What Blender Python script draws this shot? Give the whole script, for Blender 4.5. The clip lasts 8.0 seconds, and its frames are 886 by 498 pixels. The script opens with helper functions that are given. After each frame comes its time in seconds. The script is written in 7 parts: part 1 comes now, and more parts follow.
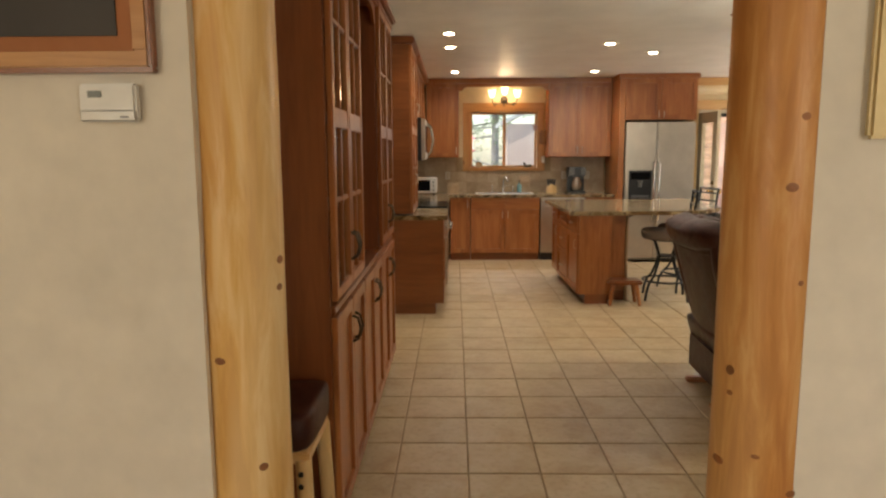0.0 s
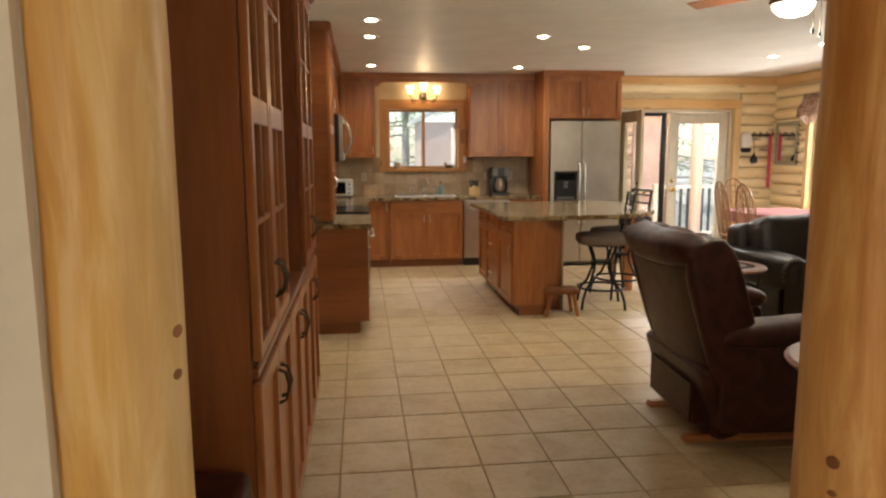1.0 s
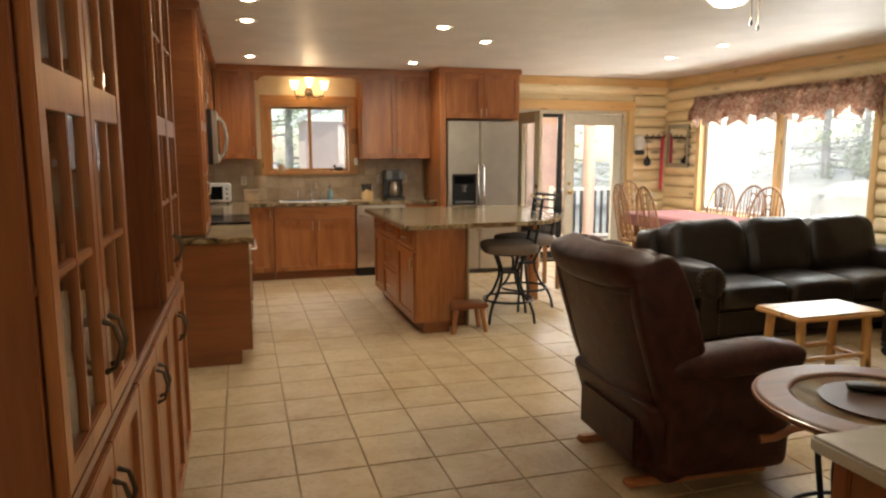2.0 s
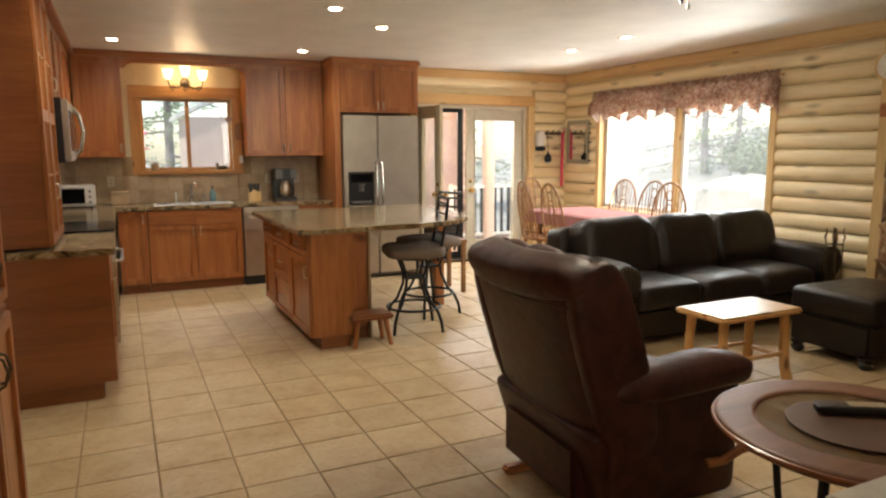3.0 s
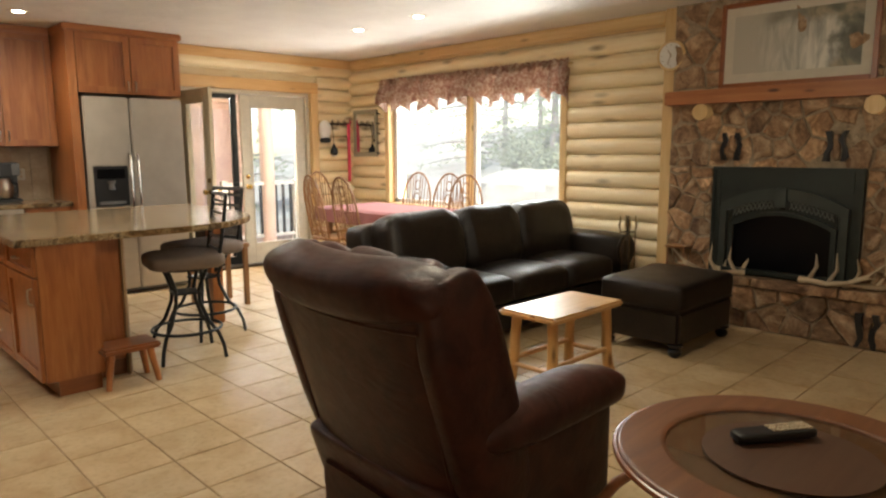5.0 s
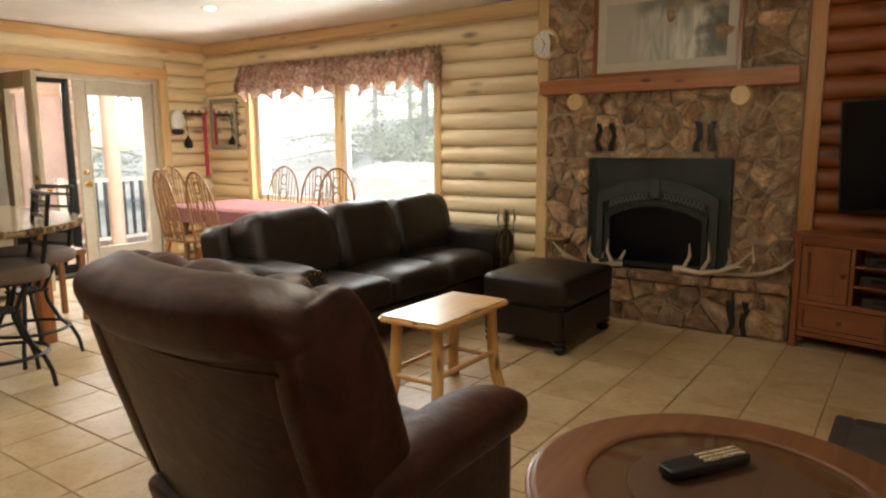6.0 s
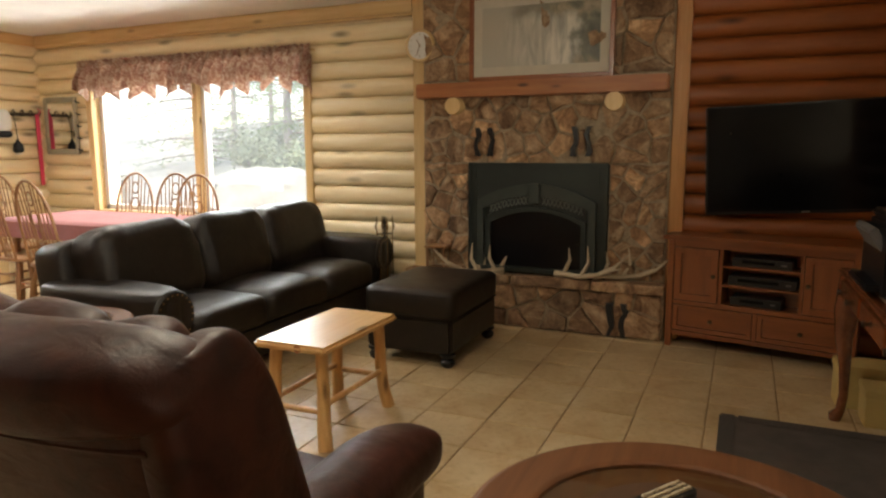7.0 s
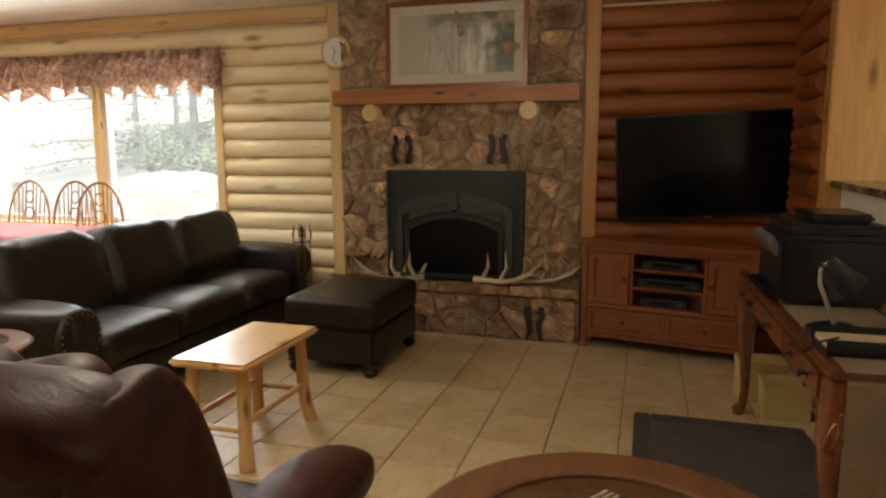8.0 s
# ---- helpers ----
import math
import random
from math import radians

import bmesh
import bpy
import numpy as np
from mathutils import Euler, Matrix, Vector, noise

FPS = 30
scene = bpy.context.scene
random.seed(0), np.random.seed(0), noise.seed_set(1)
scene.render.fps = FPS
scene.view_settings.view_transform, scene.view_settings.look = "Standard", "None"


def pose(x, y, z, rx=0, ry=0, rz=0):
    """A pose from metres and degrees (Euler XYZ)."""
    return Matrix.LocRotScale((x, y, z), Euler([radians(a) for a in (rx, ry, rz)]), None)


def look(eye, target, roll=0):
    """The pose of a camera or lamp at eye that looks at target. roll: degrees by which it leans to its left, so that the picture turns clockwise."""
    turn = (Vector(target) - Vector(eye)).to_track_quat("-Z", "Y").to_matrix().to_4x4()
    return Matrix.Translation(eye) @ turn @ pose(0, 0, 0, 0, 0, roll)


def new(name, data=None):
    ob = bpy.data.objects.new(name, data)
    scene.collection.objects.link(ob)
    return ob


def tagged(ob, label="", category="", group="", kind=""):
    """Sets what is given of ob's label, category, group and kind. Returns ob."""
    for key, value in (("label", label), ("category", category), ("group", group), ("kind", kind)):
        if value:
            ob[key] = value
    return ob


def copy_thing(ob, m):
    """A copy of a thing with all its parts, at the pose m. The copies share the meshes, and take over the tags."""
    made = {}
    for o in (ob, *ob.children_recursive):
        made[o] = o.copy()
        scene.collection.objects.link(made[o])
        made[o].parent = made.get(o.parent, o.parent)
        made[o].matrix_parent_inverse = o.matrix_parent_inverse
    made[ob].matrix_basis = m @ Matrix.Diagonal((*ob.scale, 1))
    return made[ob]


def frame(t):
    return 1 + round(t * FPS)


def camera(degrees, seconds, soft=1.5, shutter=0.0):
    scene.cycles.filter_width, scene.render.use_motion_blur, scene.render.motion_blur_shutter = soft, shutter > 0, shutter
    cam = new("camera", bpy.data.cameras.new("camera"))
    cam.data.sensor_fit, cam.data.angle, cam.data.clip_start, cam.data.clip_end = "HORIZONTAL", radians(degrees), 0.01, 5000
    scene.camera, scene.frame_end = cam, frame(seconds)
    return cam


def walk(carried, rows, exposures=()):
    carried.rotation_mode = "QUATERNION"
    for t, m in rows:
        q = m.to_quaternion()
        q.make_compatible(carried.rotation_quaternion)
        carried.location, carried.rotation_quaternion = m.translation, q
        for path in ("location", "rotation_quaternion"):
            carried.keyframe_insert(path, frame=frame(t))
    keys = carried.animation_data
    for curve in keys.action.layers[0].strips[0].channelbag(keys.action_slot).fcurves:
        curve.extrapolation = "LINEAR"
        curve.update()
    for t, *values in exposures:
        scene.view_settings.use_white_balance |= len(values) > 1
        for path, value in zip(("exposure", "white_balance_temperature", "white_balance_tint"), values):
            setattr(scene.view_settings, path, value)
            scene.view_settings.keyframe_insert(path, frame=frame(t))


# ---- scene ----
cam = camera(66.3, 8.0, soft=2.3)
PATH = [
    (0, (0.026, 0.138, 1.458), (-0.01, 2.118, 1.183), -0.3),
    (0.5, (-0.068, 0.445, 1.452), (0.021, 2.424, 1.180), -0.3),
    (1, (-0.128, 0.751, 1.479), (0.109, 2.717, 1.198), -0.3),
    (1.5, (-0.128, 1.076, 1.49), (0.272, 3.015, 1.21), -0.1),
    (3, (0.01, 1.857, 1.464), (0.857, 3.646, 1.179), -0.3),
    (3.5, (0.097, 2.038, 1.43), (1.06, 3.768, 1.15), -0.3),
    (4, (0.144, 2.203, 1.399), (1.233, 3.858, 1.121), -0.3),
    (4.5, (0.191, 2.372, 1.39), (1.426, 3.921, 1.109), -0.3),
    (6, (0.561, 2.79, 1.36), (2.175, 3.928, 1.048), -0.4),
    (6.5, (0.653, 2.874, 1.368), (2.369, 3.854, 1.059), -0.5),
    (7, (0.721, 2.995, 1.362), (2.529, 3.794, 1.06), -0.3),
    (7.5, (0.733, 3.018, 1.377), (2.595, 3.685, 1.08), -0.4),
    (8, (0.713, 3.028, 1.404), (2.608, 3.593, 1.106), -0.2),
]
walk(cam, [(t, look(eye, target, roll)) for t, eye, target, roll in PATH])

# ---- light ----
world = bpy.data.worlds.new("sky")
scene.world = world
world.use_nodes = True
wn = world.node_tree
sky = wn.nodes.new("ShaderNodeTexSky")
sky.sky_type = "NISHITA"
sky.sun_disc = False
sky.sun_elevation, sky.sun_rotation = radians(50), radians(60)
wn.links.new(sky.outputs[0], wn.nodes["Background"].inputs[0])
wn.nodes["Background"].inputs[1].default_value = 0.11
scene.view_settings.exposure = 1.25


def lamp(name, kind, m, energy, color, **more):
    data = bpy.data.lights.new(name, kind)
    data.energy, data.color = energy, color
    for key, value in more.items():
        if key == "size":
            data.size = value
        elif key == "size_y":
            data.shape, data.size_y = "RECTANGLE", value
        elif key == "angle":
            data.angle = value
        elif key == "radius":
            data.shadow_soft_size = value
        elif key == "spot":
            data.spot_size, data.spot_blend = value, 0.9
    ob = new(name, data)
    ob.matrix_world = m
    return ob


SUN, DOWN, BULB = 2.3, 14.5, 2.2
lamp("sun", "SUN", look((0, 0, 0), (0.5, 0.2, -1)), SUN, (1, 0.95, 0.86), angle=radians(0.6))
DAY = (0.96, 0.97, 0.94)
# skylight over the openings: the sky's share that falls steeply through each window
lamp("window_light_east", "AREA", look((7.0, 7.72, 2.8), (4.6, 7.2, 0.9)), 220, DAY, size=3.4, size_y=1.7)
# daylight thrown back by the sunlit ground, rising through the same window
lamp("window_light_east_low", "AREA", look((7.3, 7.9, 0.05), (4.3, 6.2, 1.7)), 95, (1, 0.96, 0.88), size=2.6, size_y=1.0)
lamp("window_light_door", "AREA", look((4.3, 11.2, 2.45), (4.9, 6.0, 0.9)), 110, DAY, size=1.7, size_y=1.0)
lamp("window_light_sink", "AREA", look((0.73, 10.9, 2.85), (0.73, 9.6, 1.1)), 60, DAY, size=1.2, size_y=0.8)
# added fill lamps in assumed openings behind the camera, brightening hall and fireplace
lamp("window_light_stair", "AREA", look((2.75, -2.38, 1.75), (5.6, 1.8, 1.1)), 30, (1, 0.90, 0.74), size=1.8, size_y=1.2)
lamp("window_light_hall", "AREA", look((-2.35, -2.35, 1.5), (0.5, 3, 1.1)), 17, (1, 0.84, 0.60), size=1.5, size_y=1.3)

# ---- materials ----


def node(nt, kind, **inputs):
    n = nt.nodes.new(kind)
    for key, value in inputs.items():
        n.inputs[key].default_value = value
    return n


def base(name, rough=0.5, metal=0.0, spec=0.5):
    m = bpy.data.materials.new(name)
    m.use_nodes = True
    b = m.node_tree.nodes["Principled BSDF"]
    b.inputs["Roughness"].default_value, b.inputs["Metallic"].default_value = rough, metal
    b.inputs["Specular IOR Level"].default_value = spec
    return m, m.node_tree, b


def ramp(nt, fac, stops):
    r = nt.nodes.new("ShaderNodeValToRGB")
    e = r.color_ramp.elements
    while len(e) < len(stops):
        e.new(0.5)
    for k, (p, c) in enumerate(stops):
        e[k].position, e[k].color = p, (*c, 1)
    nt.links.new(fac, r.inputs[0])
    return r.outputs[0]


def mix(nt, kind, fac, a, b):
    n = nt.nodes.new("ShaderNodeMix")
    n.data_type, n.blend_type = "RGBA", kind
    for socket, value in ((n.inputs[0], fac), (n.inputs[6], a), (n.inputs[7], b)):
        if isinstance(value, bpy.types.NodeSocket):
            nt.links.new(value, socket)
        elif isinstance(value, tuple):
            socket.default_value = (*value, 1)
        else:
            socket.default_value = value
    return n.outputs[2]


def coords(nt, scale=(1, 1, 1), shift=True, source="Object"):
    tc, mp = nt.nodes.new("ShaderNodeTexCoord"), nt.nodes.new("ShaderNodeMapping")
    mp.inputs["Scale"].default_value = scale
    nt.links.new(tc.outputs[source], mp.inputs[0])
    if shift:
        info = nt.nodes.new("ShaderNodeObjectInfo")
        mul = nt.nodes.new("ShaderNodeMath")
        mul.operation, mul.inputs[1].default_value = "MULTIPLY", 37.0
        nt.links.new(info.outputs["Random"], mul.inputs[0])
        nt.links.new(mul.outputs[0], mp.inputs["Location"])
    return mp.outputs[0]


def noise_tex(nt, vec, scale, detail=5.0, rough=0.55, dist=0.0):
    n = node(nt, "ShaderNodeTexNoise", Scale=scale, Detail=detail, Roughness=rough, Distortion=dist)
    nt.links.new(vec, n.inputs["Vector"])
    return n.outputs[0]


def bump(nt, b, height, strength, distance=0.002):
    n = node(nt, "ShaderNodeBump", Strength=strength, Distance=distance)
    nt.links.new(height, n.inputs["Height"])
    nt.links.new(n.outputs[0], b.inputs["Normal"])


def plain(name, color, rough=0.5, metal=0.0, vary=0.12, scale=18.0, relief=0.15, spec=0.5):
    """Painted, metal, plastic or cloth surface with faint blotches and fine relief."""
    m, nt, b = base(name, rough, metal, spec)
    v = coords(nt)
    dark, light = tuple(c * (1 - vary) for c in color), tuple(min(1, c * (1 + vary)) for c in color)
    big = ramp(nt, noise_tex(nt, v, scale * 0.15, 3), [(0.3, dark), (0.7, light)])
    nt.links.new(mix(nt, "MULTIPLY", 0.5, big, ramp(nt, noise_tex(nt, v, scale, 6), [(0.25, (0.75,) * 3), (0.7, (1, 1, 1))])), b.inputs["Base Color"])
    rr = node(nt, "ShaderNodeMapRange", **{"To Min": max(0.02, rough * 0.8), "To Max": min(1, rough * 1.2)})
    nt.links.new(noise_tex(nt, v, scale * 0.6, 4), rr.inputs[0])
    nt.links.new(rr.outputs[0], b.inputs["Roughness"])
    if relief:
        bump(nt, b, noise_tex(nt, v, scale * 6, 4), relief)
    return m


def wood(name, dark, mid, light, axis="Z", rough=0.4, grain=1.0, knots=0.0, coat=0.0, stretch=14.0, band=0.22):
    """Long grain along one axis, broad colour bands, and round knots where asked for."""
    m, nt, b = base(name, rough)
    sc = {"X": (1, stretch, stretch), "Y": (stretch, 1, stretch), "Z": (stretch, stretch, 1)}[axis]
    v = coords(nt, sc)
    fine = noise_tex(nt, v, 3.2 * grain, 8, 0.62, 0.6)
    broad = noise_tex(nt, coords(nt, tuple(k * 0.25 for k in sc)), 2.2 * grain, 3, 0.5, 0.4)
    col = mix(nt, "MIX", 0.5, ramp(nt, fine, [(0.5 - band, dark), (0.5, mid), (0.5 + band, light)]), ramp(nt, broad, [(0.5 - 0.9 * band, dark), (0.51, mid), (0.5 + band, light)]))
    if knots:
        vo = node(nt, "ShaderNodeTexVoronoi", Scale=1.0)
        ks = {"X": (2.2, 7, 7), "Y": (7, 2.2, 7), "Z": (7, 7, 2.2)}[axis]
        nt.links.new(coords(nt, ks), vo.inputs["Vector"])
        k = ramp(nt, vo.outputs["Distance"], [(0.05, (1, 1, 1)), (0.17 * knots, (0.25,) * 3), (0.22 * knots, (0, 0, 0))])
        col = mix(nt, "MIX", k, col, tuple(c * 0.34 for c in dark))
    nt.links.new(col, b.inputs["Base Color"])
    b.inputs["Coat Weight"].default_value, b.inputs["Coat Roughness"].default_value = coat, 0.25
    bump(nt, b, fine, 0.22, 0.0015)
    return m


def glass(name, tint=(0.95, 0.97, 0.96), rough=0.0):
    m = bpy.data.materials.new(name)
    m.use_nodes = True
    nt = m.node_tree
    nt.nodes.remove(nt.nodes["Principled BSDF"])
    clear = node(nt, "ShaderNodeBsdfTransparent", Color=(*tint, 1))
    gloss = node(nt, "ShaderNodeBsdfGlossy", Roughness=rough + 0.01)
    lw, mx = node(nt, "ShaderNodeLayerWeight", Blend=0.5), nt.nodes.new("ShaderNodeMixShader")
    sharp = nt.nodes.new("ShaderNodeMath")
    sharp.operation, sharp.inputs[1].default_value = "POWER", 4.0
    nt.links.new(lw.outputs["Facing"], sharp.inputs[0])
    level = node(nt, "ShaderNodeMapRange", **{"To Min": 0.03, "To Max": 0.6})
    nt.links.new(sharp.outputs[0], level.inputs[0])
    nt.links.new(level.outputs[0], mx.inputs[0])
    nt.links.new(clear.outputs[0], mx.inputs[1])
    nt.links.new(gloss.outputs[0], mx.inputs[2])
    nt.links.new(mx.outputs[0], nt.nodes["Material Output"].inputs[0])
    return m


def hazy_glass(name):
    """Window glass with a faint translucent layer that paints in the hazy daylight glare."""
    m = glass(name)
    nt = m.node_tree
    haze = node(nt, "ShaderNodeBsdfTranslucent", Color=(0.95, 0.96, 1.0, 1))
    mx = nt.nodes.new("ShaderNodeMixShader")
    streak = noise_tex(nt, coords(nt, (1, 1, 0.4)), 3.0, 4)
    level = node(nt, "ShaderNodeMapRange", **{"To Min": 0.008, "To Max": 0.026})
    nt.links.new(streak, level.inputs[0])
    nt.links.new(level.outputs[0], mx.inputs[0])
    out = nt.nodes["Material Output"].inputs[0]
    nt.links.new(out.links[0].from_socket, mx.inputs[1])
    nt.links.new(haze.outputs[0], mx.inputs[2])
    nt.links.new(mx.outputs[0], out)
    return m


def glow(name, color, strength):
    m, nt, b = base(name, 0.4)
    b.inputs["Base Color"].default_value = (*color, 1)
    b.inputs["Emission Color"].default_value, b.inputs["Emission Strength"].default_value = (*color, 1), strength
    return m


def tile_mat(name, a, c, d, rough=0.35):
    m, nt, b = base(name, rough)
    info = nt.nodes.new("ShaderNodeObjectInfo")
    tone = ramp(nt, info.outputs["Random"], [(0.0, (0.94, 0.93, 0.91)), (1.0, (1.04, 1.03, 1.02))])
    v = coords(nt)
    cloud = ramp(nt, noise_tex(nt, v, 4.5, 6, 0.6, 0.5), [(0.3, a), (0.5, c), (0.72, d)])
    spots = ramp(nt, noise_tex(nt, v, 34, 4), [(0.34, (0.8, 0.76, 0.7)), (0.5, (1, 1, 1))])
    nt.links.new(mix(nt, "MULTIPLY", 1.0, mix(nt, "MULTIPLY", 0.6, cloud, spots), tone), b.inputs["Base Color"])
    rr = node(nt, "ShaderNodeMapRange", **{"To Min": rough * 0.8, "To Max": rough * 1.35})
    nt.links.new(noise_tex(nt, v, 9, 4), rr.inputs[0])
    nt.links.new(rr.outputs[0], b.inputs["Roughness"])
    bump(nt, b, noise_tex(nt, v, 26, 5), 0.16, 0.002)
    return m


def leather(name, dark, light, rough=0.38, spec=0.5):
    m, nt, b = base(name, rough, spec=spec)
    v = coords(nt, shift=False)
    vo = node(nt, "ShaderNodeTexVoronoi", Scale=520.0)
    nt.links.new(v, vo.inputs["Vector"])
    crease = noise_tex(nt, v, 9, 6, 0.6, 1.2)
    nt.links.new(ramp(nt, crease, [(0.3, dark), (0.62, light)]), b.inputs["Base Color"])
    rr = node(nt, "ShaderNodeMapRange", **{"To Min": rough * 0.75, "To Max": rough * 1.4})
    nt.links.new(noise_tex(nt, v, 14, 5), rr.inputs[0])
    nt.links.new(rr.outputs[0], b.inputs["Roughness"])
    add = nt.nodes.new("ShaderNodeMath")
    add.operation = "MULTIPLY_ADD"
    nt.links.new(crease, add.inputs[0])
    add.inputs[1].default_value = 2.5
    nt.links.new(vo.outputs["Distance"], add.inputs[2])
    fold = noise_tex(nt, coords(nt, (3.2, 1.3, 3.2), False), 6, 3, 0.5, 2.0)
    add2 = nt.nodes.new("ShaderNodeMath")
    add2.operation = "MULTIPLY_ADD"
    nt.links.new(fold, add2.inputs[0])
    add2.inputs[1].default_value = 7.0
    nt.links.new(add.outputs[0], add2.inputs[2])
    bump(nt, b, add2.outputs[0], 0.16, 0.004)
    return m


def granite(name):
    m, nt, b = base(name, 0.16, spec=0.14)
    v = coords(nt, (0.9, 2.8, 1.0), shift=False)
    flow = noise_tex(nt, v, 3.4, 8, 0.6, 1.8)
    col = ramp(nt, flow, [(0.3, (0.03, 0.02, 0.013)), (0.42, (0.22, 0.135, 0.06)), (0.5, (0.42, 0.32, 0.19)), (0.57, (0.06, 0.038, 0.02)), (0.66, (0.26, 0.17, 0.085)), (0.76, (0.52, 0.43, 0.29))])
    speck = ramp(nt, noise_tex(nt, v, 90, 4), [(0.36, (0.3, 0.27, 0.22)), (0.5, (1, 1, 1))])
    nt.links.new(mix(nt, "MULTIPLY", 0.7, col, speck), b.inputs["Base Color"])
    return m


def stone_mat(name, a, c, d):
    m, nt, b = base(name, 0.8, spec=0.35)
    info = nt.nodes.new("ShaderNodeObjectInfo")
    tone = ramp(nt, info.outputs["Random"], [(0.0, (0.6, 0.58, 0.56)), (0.35, (1.1, 1.0, 0.9)), (0.65, (0.85, 0.82, 0.78)), (1.0, (1.45, 1.3, 1.12))])
    v = coords(nt)
    n1 = noise_tex(nt, v, 4.5, 8, 0.62, 1.6)
    col = ramp(nt, n1, [(0.3, a), (0.5, c), (0.7, d)])
    n2 = noise_tex(nt, v, 38, 6, 0.6)
    nt.links.new(mix(nt, "MULTIPLY", 1.0, mix(nt, "MULTIPLY", 0.6, col, ramp(nt, n2, [(0.3, (0.45,) * 3), (0.58, (1, 1, 1))])), tone), b.inputs["Base Color"])
    add = nt.nodes.new("ShaderNodeMath")
    nt.links.new(n1, add.inputs[0])
    nt.links.new(n2, add.inputs[1])
    bump(nt, b, add.outputs[0], 1.0, 0.02)
    return m


M_PLASTER = plain("plaster", (0.76, 0.70, 0.60), 0.9, vary=0.05, scale=9, relief=0.25)
M_CREAM = plain("cream_plaster", (0.74, 0.62, 0.40), 0.9, vary=0.06, scale=9, relief=0.25)
M_CEIL = plain("ceiling_plaster", (0.86, 0.87, 0.86), 0.45, vary=0.03, scale=3, relief=0)
nt = M_CEIL.node_tree
bump(nt, nt.nodes["Principled BSDF"], noise_tex(nt, coords(nt, shift=False), 5.5, 5, 0.55, 1.6), 0.35, 0.02)
M_LOG = wood("pine_log", (0.70, 0.52, 0.27), (0.83, 0.69, 0.43), (0.89, 0.79, 0.57), "Y", 0.42, knots=1.15, coat=0.15, stretch=9)
M_LOGX = wood("pine_log_x", (0.70, 0.52, 0.27), (0.83, 0.69, 0.43), (0.89, 0.79, 0.57), "X", 0.42, knots=1.15, coat=0.15, stretch=9)
# darker, redder tones for the logs of the television corner
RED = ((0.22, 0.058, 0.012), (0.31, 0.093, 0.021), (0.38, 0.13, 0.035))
M_LOGR = wood("red_log", *RED, "Y", 0.42, knots=1.15, coat=0.15, stretch=9)
M_LOGRX = wood("red_log_x", *RED, "X", 0.42, knots=1.15, coat=0.15, stretch=9)
M_LOGZ = wood("peeled_log", (0.54, 0.27, 0.07), (0.69, 0.41, 0.12), (0.84, 0.63, 0.33), "Z", 0.48, grain=0.8, coat=0.08, stretch=8, band=0.13)
M_LOGO = wood("peeled_log_orange", (0.38, 0.14, 0.03), (0.56, 0.26, 0.07), (0.74, 0.46, 0.19), "Z", 0.48, grain=0.8, coat=0.08, stretch=8, band=0.13)
M_JAMB = wood("knotty_jamb", (0.46, 0.22, 0.06), (0.60, 0.33, 0.11), (0.72, 0.48, 0.21), "Z", 0.45, knots=1.1, coat=0.1, stretch=8)
M_PINE = wood("pine_trim", (0.54, 0.33, 0.13), (0.66, 0.46, 0.21), (0.75, 0.57, 0.31), "Z", 0.42, knots=0.5)
M_PINEX = wood("pine_board", (0.52, 0.27, 0.09), (0.66, 0.40, 0.16), (0.76, 0.54, 0.27), "X", 0.35, knots=0.8, coat=0.3)
M_PINEY = wood("pine_header", (0.54, 0.34, 0.14), (0.68, 0.48, 0.23), (0.77, 0.59, 0.33), "Y", 0.42, knots=0.8)
CH = ((0.19, 0.052, 0.013), (0.36, 0.125, 0.034), (0.50, 0.21, 0.068))
M_CHERRY = wood("cherry_upright", *CH, "Z", 0.33, coat=0.25, stretch=11)
M_CHERRYP = wood("cherry_panel", *[tuple(v * 1.22 for v in c) for c in CH], "Z", 0.36, coat=0.2, stretch=9, band=0.14)
M_CHERRYX = wood("cherry_rail", *CH, "X", 0.33, coat=0.25, stretch=11)
M_CHERRYY = wood("cherry_rail_y", *CH, "Y", 0.33, coat=0.25, stretch=11)
DK = ((0.14, 0.040, 0.011), (0.23, 0.070, 0.019), (0.31, 0.105, 0.032))
M_HUTCH = wood("dark_cherry", *DK, "Z", 0.35, coat=0.25, stretch=9)
M_HUTCHX = wood("dark_cherry_flat", *DK, "X", 0.3, coat=0.3, stretch=9)
M_HUTCHY = wood("dark_cherry_y", *DK, "Y", 0.3, coat=0.3, stretch=9)
M_MANTEL = wood("mantel_wood", (0.22, 0.07, 0.02), (0.36, 0.13, 0.04), (0.46, 0.2, 0.07), "Y", 0.45, knots=0.6)
M_WINDSOR = wood("windsor_oak", (0.18, 0.08, 0.03), (0.27, 0.13, 0.05), (0.36, 0.19, 0.08), "Z", 0.4)
M_TILE = tile_mat("floor_tile", (0.42, 0.285, 0.142), (0.50, 0.37, 0.205), (0.57, 0.45, 0.275), 0.40)
M_GROUT = plain("grout", (0.36, 0.25, 0.135), 0.9, vary=0.15, scale=30, relief=0.3)
M_SPLASH = tile_mat("splash_tile", (0.34, 0.24, 0.14), (0.44, 0.33, 0.21), (0.52, 0.41, 0.28), 0.4)
M_TRAV = tile_mat("stone_tile", (0.36, 0.26, 0.18), (0.50, 0.39, 0.29), (0.60, 0.5, 0.4), 0.35)
M_GRANITE = granite("granite")
M_STEEL = plain("brushed_steel", (0.62, 0.57, 0.50), 0.34, 1.0, vary=0.05, scale=8, relief=0.05)
M_CHROME = plain("polished_metal", (0.7, 0.69, 0.66), 0.12, 1.0, vary=0.03, relief=0)
M_BRONZE = plain("bronze", (0.10, 0.075, 0.05), 0.35, 0.9, vary=0.2)
